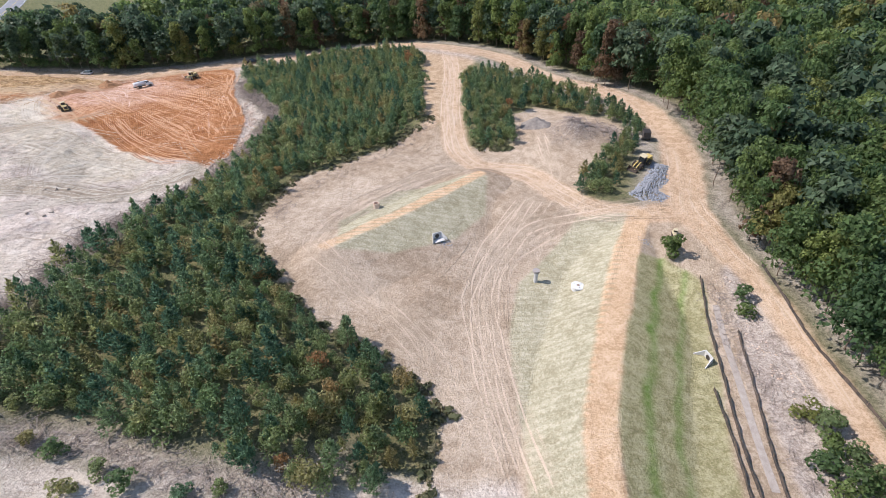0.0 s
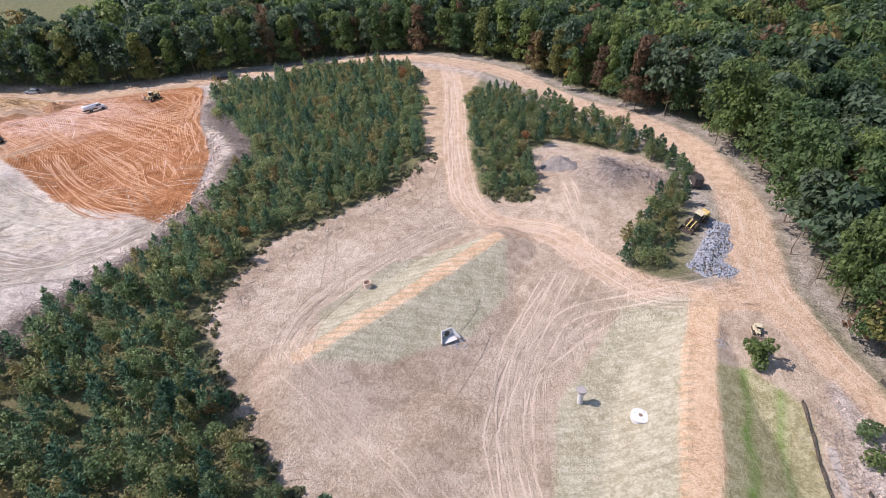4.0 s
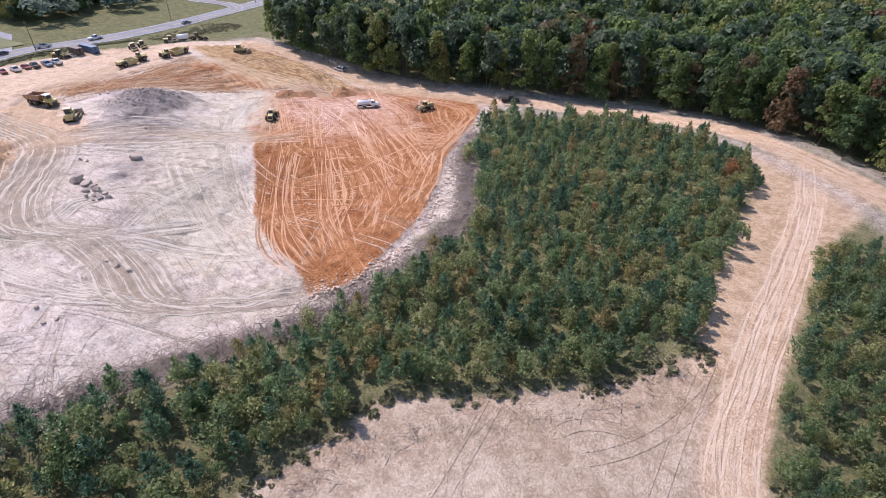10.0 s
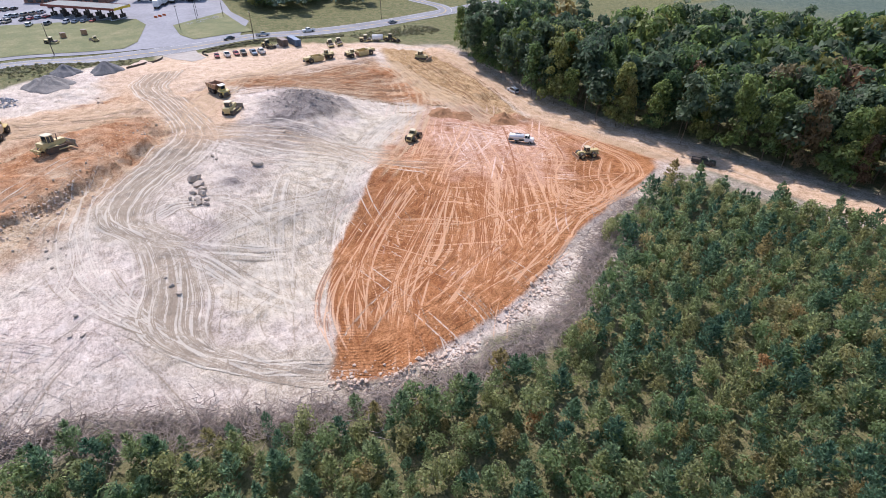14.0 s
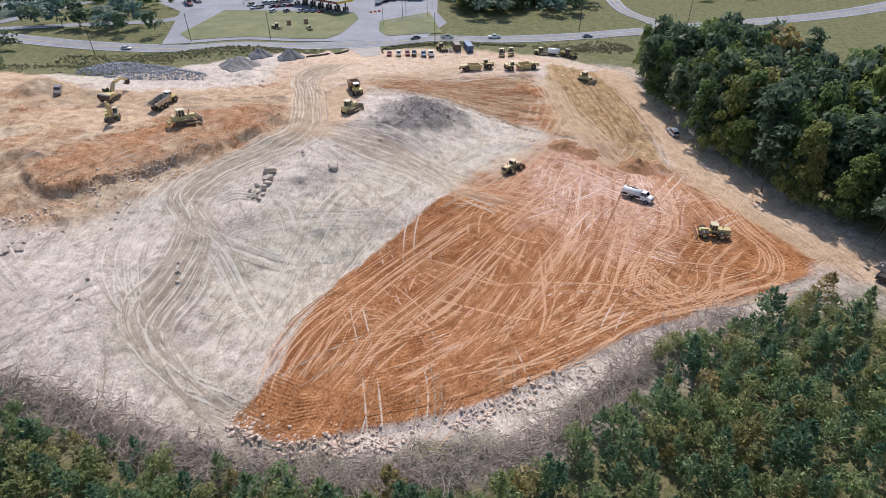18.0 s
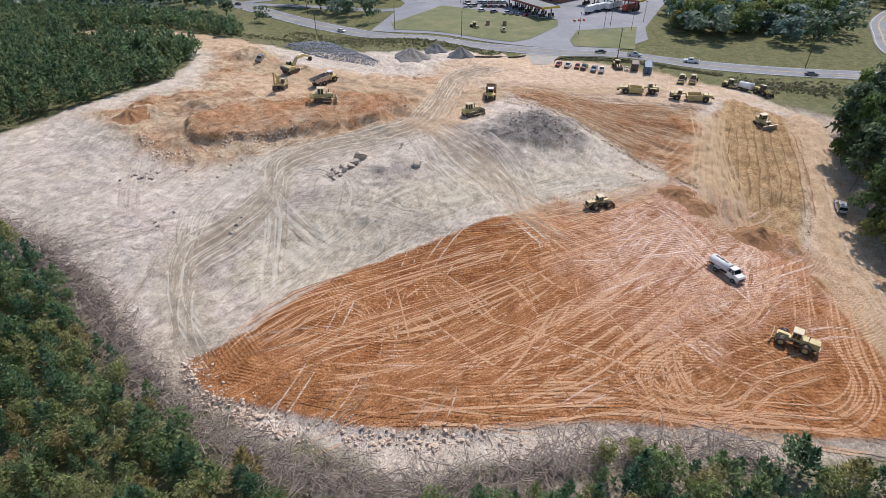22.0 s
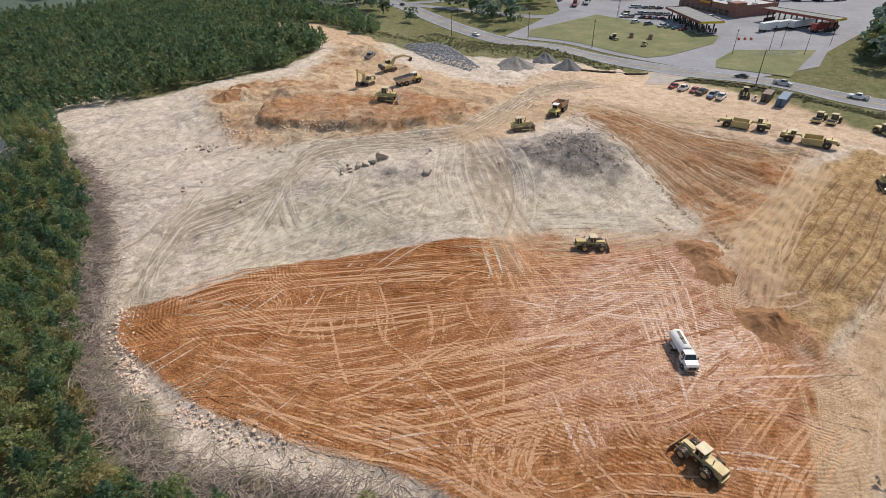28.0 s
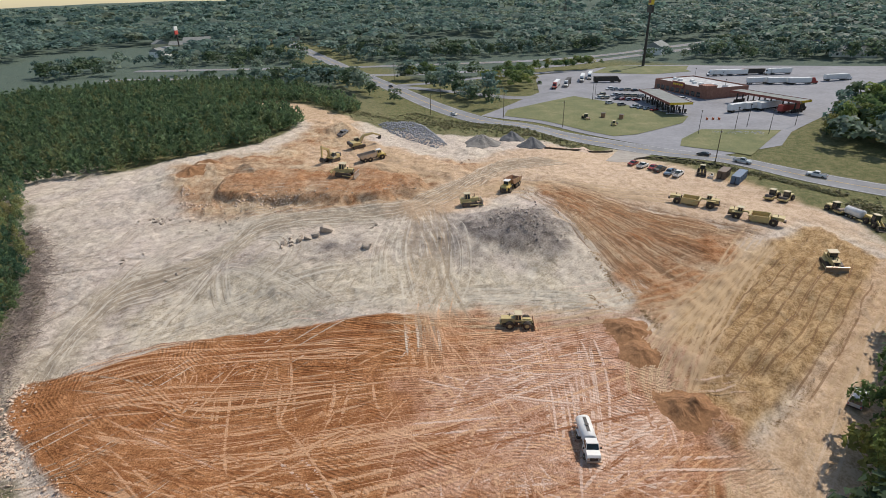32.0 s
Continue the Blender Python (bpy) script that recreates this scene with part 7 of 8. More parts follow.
def rock_mesh(seed, cuts=2, rough=0.28, material=ROCK):
    """A faceted boulder about 1 m across, resting on z = 0."""
    r = np.random.default_rng(seed)
    bm = shape()
    bmesh.ops.create_icosphere(bm, subdivisions=cuts, radius=0.5)
    planes = np.concatenate([r.normal(0, 1, (4, 3)), np.linalg.qr(r.normal(0, 1, (3, 3)))[0] * r.choice([-1, 1], (3, 1)), -np.linalg.qr(r.normal(0, 1, (3, 3)))[0]])
    planes /= np.linalg.norm(planes, axis=1)[:, None]
    lim = r.uniform(0.20, 0.38, len(planes))
    for v in bm.verts:
        p = np.array(v.co)
        for n, d in zip(planes, lim):
            over = p @ n - d
            if over > 0:
                p = p - n * over
        p = p * (1 + r.normal(0, rough * 0.12))
        v.co = p
    lo = min(v.co.z for v in bm.verts)
    for v in bm.verts:
        v.co.z = (v.co.z - lo) * 0.85 - 0.06
    me = bpy.data.meshes.new("rock")
    bm.to_mesh(me)
    bm.free()
    me.materials.append(material)
    return me


big_rocks = [rock_mesh(s, 2, 0.6) for s in range(5)]
small_rocks = [rock_mesh(20 + s, 1, 0.3, TAN_ROCK) for s in range(5)]
grey_rocks = [rock_mesh(40 + s, 1, 0.3, GREY_ROCK) for s in range(5)]
pale_small = [rock_mesh(60 + s, 1, 0.3, ROCK) for s in range(4)]
rk = np.random.default_rng(77)


def rock_at(me, x, y, size, label, group, sink=0.1):
    o = tagged(new("boulder", me), label, "boulder", group)
    s = size
    o.matrix_basis = pose(x, y, gz(x, y) - sink * s, rk.normal() * 8, rk.normal() * 8, rk.uniform(0, 360)) @ Matrix.Diagonal((s * rk.uniform(0.85, 1.2), s * rk.uniform(0.8, 1.1), s * rk.uniform(0.75, 1.05), 1))
    return o


rock_at(big_rocks[0], -128.3, 141.2, 3.5, "single big pale boulder on the grey slope", "boulders")
rock_at(big_rocks[1], -127.0, 127.0, 3.6, "big tawny boulder at the end of a row", "boulders")
for k, (x, y, s) in enumerate(((-123.8, 127.2, 2.7), (-121.4, 127.6, 2.5), (-120.6, 125.6, 1.9), (-119.2, 127.2, 2.1), (-117.6, 126.2, 1.8), (-116.6, 127.6, 1.6), (-115.6, 126.0, 1.7), (-114.6, 127.2, 1.3), (-118.4, 124.6, 1.3), (-116.2, 124.8, 1.1))):
    rock_at(big_rocks[k % 5], x, y, s, "tawny boulder in a tumbled row", "boulders in a row")
for x, y, s, n in ((-101, 85, 1.2, 12), (-96, 117, 0.8, 4), (-88, 104, 0.8, 4), (-136, 133, 0.9, 3), (-112, 100, 0.8, 8)):
    for k in range(n):
        rock_at(big_rocks[k % 5], x + rk.normal() * 2.2, y + rk.normal() * 1.6, s * rk.uniform(0.5, 1.3), "pale rock scattered on the sand", "loose rocks")
for k in range(7):
    rock_at(small_rocks[k % 5], -192.5 + rk.normal() * 1.6, 111.8 + rk.normal() * 1.2, rk.uniform(0.5, 1.0), "rusty lump of scrap and soil on the haul ground", "lumps on the haul ground")
STONE_LINE = smooth_line([(-63.0, 133.5), (-60, 139), (-58.6, 146), (-58.6, 153), (-60, 162), (-63, 171), (-66.5, 179), (-70, 186)])
heads = np.sort(rk.uniform(0, len(STONE_LINE) - 2, 26))
for k in range(285):
    u = min(max(heads[k % 26] + rk.normal() * 1.0, 0), len(STONE_LINE) - 1.01)
    (xa, ya), (xb, yb) = STONE_LINE[int(u)], STONE_LINE[int(u) + 1]
    x, y = xa + (xb - xa) * (u % 1), ya + (yb - ya) * (u % 1)
    rock_at(small_rocks[k % 5], x + 0.5 + rk.normal() * 0.9, y + rk.normal() * 0.9, rk.uniform(0.35, 0.95) * (1.4 if k % 11 == 0 else 1), "clay-stained stone in the row below the fill", "stones along the fill")


def pebbles(name, rows, meshes, label, category):
    """Stones too many to count: one mesh, each with its own facets. rows: x, y, z, size."""
    cs = []
    for me in meshes:
        v = np.empty(len(me.vertices) * 3, np.float32)
        me.vertices.foreach_get("co", v)
        f = np.array([p.vertices[:] for p in me.polygons])
        cs.append((v.reshape(-1, 3), f))
    vs, fs, base = [], [], 0
    for k, (x, y, z, s) in enumerate(rows):
        v, f = cs[k % len(cs)]
        w = rk.uniform(0, 6.28)
        c, sn = math.cos(w), math.sin(w)
        q = np.stack([x + s * (v[:, 0] * c - v[:, 1] * sn), y + s * (v[:, 0] * sn + v[:, 1] * c) * rk.uniform(0.7, 1.1), z + s * v[:, 2] * rk.uniform(0.7, 1.1)], 1)
        vs.append(q), fs.append(f + base)
        base += len(v)
    return tagged(new(name, raw_mesh(name, np.concatenate(vs), np.concatenate(fs), meshes[0].materials[0])), label, category, kind="stuff")


rows = []
for k in range(620):
    i = rk.integers(0, len(STONE_LINE) - 1)
    x, y = STONE_LINE[i]
    x, y = x + 0.4 + rk.normal() * 1.6, y + rk.normal() * 1.6
    rows.append((x, y, gz(x, y) - 0.03, rk.uniform(0.10, 0.42)))
pebbles("small_stones", rows, small_rocks, "small clay-stained stones strewn below the fill", "stones")
rows = []
for k in range(900):
    x, y = rk.uniform(-170, -62), rk.uniform(50, 232)
    if k % 2:
        t = rk.random()
        x, y = -106 - 58 * t + rk.normal() * 3, 88 + 38 * t + rk.normal() * 4
    elif k % 3 == 0:
        x, y = -158 + rk.normal() * 6, 163 + rk.normal() * 5
    if inside(np.array([x]), np.array([y]), ORANGE)[0] > 0:
        continue
    rows.append((x, y, gz(x, y) - 0.03, rk.uniform(0.1, 0.4) if k % 9 else rk.uniform(0.4, 0.9)))
pebbles("loose_stones", rows, pale_small, "loose stones and clods strewn over the graded ground", "stones")


def heap(cx, cy, r, h, material, label, seed=0, squash=1.0, low=False):
    """A conical heap with a rounded crown and an uneven foot."""
    bm = shape()
    segs, rings = 40, 14
    grid = []
    for i in range(rings + 1):
        row = []
        for k in range(segs):
            a = 2 * math.pi * k / segs
            rr = r * i / rings * (1 + 0.12 * math.sin(3 * a + seed) + 0.07 * math.sin(7 * a + 2 * seed))
            x, y = cx + rr * math.cos(a), cy + rr * math.sin(a) * squash
            t = i / rings
            z = h * (0.5 + 0.5 * math.cos(math.pi * min(1, t))) * (0.75 if t < 0.08 else 0.80 - 0.05 * t) if low else h * (1 - t) * (1 - 0.12 * t)
            z = min(z, 0.93 * h) + (0.45 if low else 0.25) * h * float(fbm(np.array([x]), np.array([y]), 2.4, 4, seed)[0]) * min(1, 3 * t + 0.3 * low) * (1 - t)
            row.append(bm.verts.new((x, y, gz(x, y) + z - (0.25 if i == rings else 0))))
        grid.append(row)
    for a, b in zip(grid, grid[1:]):
        for k in range(segs):
            bm.faces.new((a[k], b[k], b[(k + 1) % segs], a[(k + 1) % segs]))
    me = bpy.data.meshes.new("heap")
    bm.to_mesh(me)
    bm.free()
    me.materials.append(material)
    return tagged(new("spoil_cone", me), label, "gravel heap", "gravel heaps")


DUSTY_GRAVEL = grain_mat("dusty brown-grey gravel", [(0.3, (0.14, 0.118, 0.105)), (0.5, (0.225, 0.195, 0.172)), (0.7, (0.32, 0.285, 0.25))], 1.5, 0.95, 0.9)
heap(-216.5, 99.5, 7.2, 4.2, GRAVEL, "pale grey crushed gravel heap", 1)
heap(-229.5, 104.0, 5.0, 3.4, GRAVEL_D, "dark grey gravel heap", 2)
heap(-226.5, 116.0, 5.4, 3.4, GRAVEL_D, "dark grey gravel heap by the site entrance", 3)
heap(29.0, 150.0, 4.6, 2.6, DUSTY_GRAVEL, "low grey gravel heap by the young pines", 4)
CLAY_BROWN = grain_mat("clods of ochre-brown soil", [(0.3, (0.21, 0.13, 0.07)), (0.5, (0.36, 0.24, 0.13)), (0.7, (0.50, 0.35, 0.205))], 1.6, 0.95, 1.0)
CLAY_HEAP = grain_mat("loose red-brown soil", [(0.3, (0.15, 0.070, 0.033)), (0.5, (0.27, 0.135, 0.062)), (0.7, (0.42, 0.225, 0.112))], 1.6, 0.95, 1.0)
for hx, hy, hr, hh in ((-141.5, 199, 4.4, 1.7), (-137.5, 203.5, 4.0, 1.3), (-131, 214, 5.0, 1.9), (-120, 62, 5, 1.6), (-128, 58, 4.5, 1.5)):
    tagged(heap(hx, hy, hr, hh, CLAY_HEAP, "low heap of loose red-brown soil on the fill", int(hr * 10), 1.0, True), "", "soil heap", "soil heaps")
heap(-243, 128.0, 4.0, 1.6, TAN_ROCK, "low heap of reddish soil on the verge", 6)


def rock_pile(name, poly, height, n, size, label, seed):
    """A long pile of quarry rock: many stones over a hidden mound."""
    r = np.random.default_rng(seed)
    p = np.array(poly)
    rows = []
    while len(rows) < n:
        x, y = r.uniform(p[:, 0].min(), p[:, 0].max()), r.uniform(p[:, 1].min(), p[:, 1].max())
        d = float(inside(np.array([x]), np.array([y]), poly)[0])
        if d > 0:
            s = r.uniform(*size)
            rows.append((x, y, gz(x, y) + height * min(1, d / 3.0) * r.uniform(0.75, 1.0) - 0.5 * s, s))
    pebbles(name, rows, grey_rocks, label, "rock pile")


rock_pile("rock_pile", [(44, 110), (46, 106.5), (51, 105.5), (54, 108), (52, 111), (56, 115), (58.5, 122), (54.5, 124), (51.5, 119), (47, 113)], 1.3, 1500, (0.3, 0.85), "blue-grey quarry rock piled beside the haul road", 5)
rock_pile("rock_pile", [(-208, 46), (-226, 50), (-224, 60), (-206, 92), (-199, 92), (-200, 76), (-203, 58)], 1.9, 1700, (0.5, 1.2), "long pile of blue-grey quarry rock by the verge", 6)
rock_pile("rock_pile", [(40.5, 90), (43.5, 90), (44, 92.5), (41, 93)], 0.4, 60, (0.3, 0.6), "few pale rocks near the lone bush", 7)
rock_pile("rock_pile", [(-1.5, 93.6), (2.2, 93.4), (2.6, 95.4), (-0.5, 96.2)], 0.3, 80, (0.3, 0.6), "blue-grey rock apron below the headwall", 8)
rock_pile("rock_pile", [(-300, 152), (-308, 150), (-322, 172), (-312, 174)], 0.5, 260, (0.6, 1.3), "pale rock bed in the grass corner", 9)
DARK_ROCK = grain_mat("grey-brown broken rock", [(0.3, (0.14, 0.118, 0.108)), (0.5, (0.23, 0.20, 0.185)), (0.7, (0.36, 0.325, 0.30))], 0.7, 0.95, 0.8)
dark_rows = []
for k in range(900):
    x, y = -160 + rk.normal() * 6, 163 + rk.normal() * 5
    dark_rows.append((x, y, gz(x, y) - 0.05, rk.uniform(0.12, 0.45) if k % 14 else rk.uniform(0.5, 1.0)))
pebbles("broken_rock", dark_rows, [rock_mesh(80 + s, 1, 0.5, DARK_ROCK) for s in range(4)], "broken dark rock on the grey mound", "stones")
rows = []
for k in range(160):
    x, y = 53.5 + rk.normal() * 1.4, 62 + rk.normal() * 9
    rows.append((x, y, gz(x, y) - 0.12, rk.uniform(0.2, 0.6)))
pebbles("pale_rubble", rows, small_rocks, "pale rubble between silt fence and haul road", "stones")

# windrow of cleared brush along the wood edge
def sticks(name, centres, n, length, radius, label, heap_up):
    r = np.random.default_rng(len(centres) + n)
    vs, fs = [], []
    for k in range(n):
        i = r.integers(0, len(centres) - 1)
        t = r.random()
        cx = centres[i][0] * (1 - t) + centres[i + 1][0] * t + r.normal() * 1.7
        cy = centres[i][1] * (1 - t) + centres[i + 1][1] * t + r.normal() * 1.7
        c = np.array([cx, cy, gz(cx, cy) + abs(r.normal()) * heap_up])
        d = r.normal(0, 1, 3) * np.array([1, 1, 0.35])
        d /= np.linalg.norm(d)
        L, R = r.uniform(*length), r.uniform(*radius)
        a = np.cross(d, [0, 0, 1.0])
        a /= np.linalg.norm(a) + 1e-9
        b = np.cross(d, a)
        bend = b * L * r.normal() * 0.12
        base = len(vs) * 1
        ring = []
        for q, (pos, rad) in enumerate(((c - d * L / 2, R), (c + bend, R * 0.8), (c + d * L / 2, R * 0.35))):
            for w in (0, 2.1, 4.2):
                ring.append(pos + rad * (a * math.cos(w) + b * math.sin(w)))
        base = 9 * k
        vs += ring
        for q in (0, 3):
            for w in range(3):
                fs.append((base + q + w, base + q + (w + 1) % 3, base + q + 3 + (w + 1) % 3, base + q + 3 + w))
    return tagged(new(name, raw_mesh(name, np.array(vs), np.array(fs), TWIG)), label, "brush", kind="stuff")


WINDROW = smooth_line([(-76, 66), (-74, 86), (-70, 101), (-66, 112), (-61, 122), (-57, 133), (-54, 146), (-53.5, 160), (-56, 173), (-63, 184), (-70, 194), (-76, 210)])
sticks("brush_windrow", WINDROW, 6000, (0.8, 3.8), (0.025, 0.075), "grey windrow of cleared branches along the wood edge", 0.7)
sticks("brush_windrow", smooth_line([(-60, 46), (-46, 45), (-34, 40), (-20, 38)]), 900, (0.8, 3.0), (0.02, 0.05), "grey cleared branches south of the plantation", 0.5)
sticks("brush_windrow", smooth_line([(-38, 104), (-34, 118), (-14, 138), (-4, 152)]), 500, (0.6, 2.4), (0.02, 0.05), "thin line of branches along the clearing edge", 0.3)
sticks("brush_windrow", smooth_line([(38, 146), (46, 142), (50, 136)]), 260, (1.0, 5.0), (0.04, 0.12), "tangle of stumps and branches on the spoil mound", 0.5)
sticks("brush_windrow", smooth_line([(52, 78), (50, 66), (51, 52), (48, 38)]), 900, (0.5, 2.2), (0.015, 0.045), "dead brush between silt fence and haul road", 0.3)
sticks("brush_windrow", smooth_line([(66, 96), (71, 128), (74, 146), (62, 168), (48, 192)]), 700, (0.6, 3.0), (0.02, 0.05), "dead branches along the edge of the tall wood", 0.3)


def bush(x, y, h, w, label, seed, tone_mat=SHRUB, cards=420):
    o = thing("bush", label, "bush", "bushes")
    o.matrix_basis = pose(x, y, gz(x, y), 0, 0, seed * 47) @ Matrix.Diagonal((h * w, h * w, h, 1))
    new("stem", raw_mesh("stem", *trunk_tube(0.5, 0.03, np.random.default_rng(seed)), BARK)).parent = o
    new("crown", raw_mesh("bush_crown", *lobed_crown(200 + seed, cards, 0.06, 9, 0.0, 0.5, 0.9), tone_mat)).parent = o


bush(46.5, 88.0, 4.6, 1.0, "lone rounded green bush beside the junction", 1, OAK, 700)
for k, (x, y, h) in enumerate(((54.5, 74, 3.0), (53.6, 71, 2.6), (52.6, 50, 3.2), (54.0, 47, 3.6), (52.0, 44, 3.4), (50.5, 41, 3.8), (54.5, 42, 3.0), (53, 38.5, 3.6), (50, 37, 3.2), (55.5, 39, 2.6))):
    bush(x, y, h, 1.2, "wild green bush on the bank below the haul road", 10 + k, OAK if k % 3 else SHRUB)
for k, (x, y, h) in enumerate(((-52, 43.5, 2.6), (-45, 41, 2.2), (-41, 39, 2.8), (-33, 37.5, 2.4), (-56, 45, 2.0), (-48, 38.5, 2.4), (-29, 38.5, 1.8))):
    bush(x, y, h, 1.2, "scattered bush on the cleared brush ground", 30 + k, PINE if k % 2 else SHRUB)

# ---- drainage works in the basin ----
o = thing("riser_pipe", "white concrete outlet riser with a wider dark cap", "pipe")
o.location = (18.4, 84.2, gz(18.4, 84.2))
bm = shape()
revolve(bm, [(0.42, -0.3), (0.42, 2.3)], (0, 0, 0), "z", 20)
part("pipe", bm, CONCRETE, o, "", 0, False)
bm = shape()
revolve(bm, [(0.5, 2.25), (0.72, 2.5), (0.72, 2.9), (0.45, 2.92)], (0, 0, 0), "z", 20)
part("trash_rack_cap", bm, plain("weathered grey cap", (0.36, 0.34, 0.33), 0.8), o)
o = thing("manhole_ring", "round white concrete manhole cover slab on a ring", "manhole")
mx, my = 25.6, 79.6
o.matrix_basis = pose(mx, my, gz(mx, my), 0, 8, 0)
bm = shape()
revolve(bm, [(1.15, -0.4), (1.15, 0.35)], (0, 0, 0), "z", 28)
part("ring", bm, CONCRETE, o)
bm = shape()
revolve(bm, [(1.25, 0.35), (1.3, 0.42), (1.3, 0.6), (1.2, 0.66)], (0, 0, 0), "z", 28)
part("slab", bm, WHITE, o)
bm = shape()
revolve(bm, [(0.3, 0.64), (0.3, 0.70)], (0, 0, 0), "z", 18)
part("lid", bm, plain("rust-tinted iron lid", (0.33, 0.22, 0.15), 0.7, 0.3), o)
for a in (0.6, 2.7, 4.8):
    bm = shape()
    revolve(bm, [(0.07, 0.64), (0.07, 0.69)], (0.8 * math.cos(a), 0.8 * math.sin(a), 0), "z", 8)
    part("lifting_eye", bm, STEEL, o)


def headwall(x, y, heading, label):
    """Concrete pipe headwall: back wall with the pipe mouth, two splayed wings, apron."""
    o = thing("headwall", label, "headwall", "headwalls")
    o.matrix_basis = pose(x, y, gz(x, y) - 0.2, 0, 0, heading) @ Matrix.Diagonal((0.78, 0.78, 0.78, 1))
    bm = shape()
    box(bm, -0.12, 0.12, -1.3, 1.3, 0, 1.9)
    part("back_wall", bm, CONCRETE, o, "", 0.03)
    for s in (-1, 1):
        bm = shape()
        prism(bm, [(0, 0), (2.2, 0), (2.2, 0.5), (0, 1.9)], -0.1, 0.1, Matrix.Translation((0.1, s * 1.25, 0)) @ Matrix.Rotation(s * 0.45, 4, "Z"))
        part("wing_wall", bm, CONCRETE, o, "", 0.02)
    bm = shape()
    box(bm, 0.1, 2.1, -1.5, 1.5, 0.0, 0.15)
    part("apron", bm, CONCRETE, o, "", 0.02)
    # no hole: a flat black disc stands for the shaded inside of the pipe
    bm = shape()
    revolve(bm, [(0.55, 0.10), (0.62, 0.10), (0.62, 0.16), (0.55, 0.16)], (0.02, 0, 0.85), "x", 20)
    revolve(bm, [(0.54, 0.12), (0.54, 0.13)], (0.0, 0, 0.85), "x", 20)
    part("pipe_mouth", bm, BLACKP, o)


headwall(-1.2, 96.2, -65, "grey concrete headwall with splayed wings above a rock apron")
headwall(44.0, 62.6, 190, "white concrete outlet headwall beside the silt fence")
o = thing("inlet_barrel", "short brown concrete inlet standing in straw", "inlet")
o.location = (-15.2, 108.6, gz(-15.2, 108.6))
bm = shape()
revolve(bm, [(0.75, -0.3), (0.75, 1.1), (0.62, 1.1), (0.62, 0.3)], (0, 0, 0), "z", 20)
part("barrel", bm, TAN_ROCK, o)


def silt_fence(line, label, h=0.75):
    """Black fabric on wooden stakes, sagging a little between them."""
    pts = np.array(smooth_line(line, 6))
    s = np.concatenate([[0], np.cumsum(np.hypot(*np.diff(pts, axis=0).T))])
    u = np.arange(0, s[-1], 0.5)
    q = np.stack([np.interp(u, s, pts[:, 0]), np.interp(u, s, pts[:, 1])], 1)
    z = ground_z(q[:, 0], q[:, 1])
    o = tagged(new("silt_fence"), label, "fence", "silt fences")
    bm = shape()
    prev = None
    for k, ((x, y), zz) in enumerate(zip(q, z)):
        top = h * (0.85 + 0.15 * abs(math.cos(k * math.pi / 5))) - 0.05 * rk.random()
        lean = 0.10 * math.sin(k * 0.7)
        cur = [bm.verts.new((x, y, zz - 0.1)), bm.verts.new((x + lean, y, zz + top)), bm.verts.new((x + lean + 0.04, y, zz + top)), bm.verts.new((x + 0.04, y, zz - 0.1))]
        if prev:
            for e in range(4):
                bm.faces.new((prev[e], cur[e], cur[(e + 1) % 4], prev[(e + 1) % 4]))
        prev = cur
    part("fabric", bm, FABRIC, o)
    for k in range(0, len(q), 5):
        bm = shape()
        box(bm, -0.03, 0.03, -0.03, 0.03, -0.2, h + 0.2)
        p = part("stake", bm, POST, o)
        p.location = (q[k][0] - 0.06, q[k][1], z[k])


silt_fence([(49.5, 80.5), (47.6, 72), (46, 64), (43, 52), (41, 43), (39.5, 34)], "black silt fence on stakes below the grass slope")
silt_fence([(51.5, 68), (49.5, 60), (46, 48), (43.5, 38), (43, 33)], "second black silt fence along the gravel ditch")
silt_fence([(42, 56), (40.5, 46), (38.5, 37)], "short black silt fence at the slope foot")
silt_fence([(62.6, 83), (61.6, 70), (62, 58), (61.6, 44)], "black silt fence between haul road and tall wood")
silt_fence([(-252, 136), (-247, 134), (-238, 128), (-226, 122)], "black silt fence beside the gravel heaps")
silt_fence([(-238, 151), (-246, 150), (-252, 153), (-252, 166), (-251, 178)], "black silt fence along the parking strip")
sticks_label = "grey gravel ditch between two silt fences"
tagged(ribbon("ditch", smooth_line([(50, 74), (48, 63), (44.5, 48), (42, 36)]), -0.55, 0.55, 0.06, grain_mat("silty ditch gravel", [(0.3, (0.24, 0.20, 0.17)), (0.5, (0.36, 0.31, 0.27)), (0.7, (0.46, 0.41, 0.36))], 1.0)), sticks_label, "ditch", kind="structure")

o = thing("waste_container", "dark metal box trailer on the haul road edge", "trailer")
stand(o, 56.4, 135.0, 80)
put_parts(o, [("body", plain("dark grey box steel", (0.07, 0.07, 0.075), 0.6, 0.3), 0.04, (-1.4, 1.4, -0.9, 0.9, 0.75, 2.5)), ("tow_bar", STEEL, 0.01, (1.4, 2.4, -0.06, 0.06, 0.55, 0.7)), ("lid", BLACKP, 0.03, (-1.45, 1.45, -0.95, 0.95, 2.5, 2.6))])
for y in (-0.95, 0.95):
    wheel(o, -0.2, y, 0.38, 0.38, 0.22, STEEL)


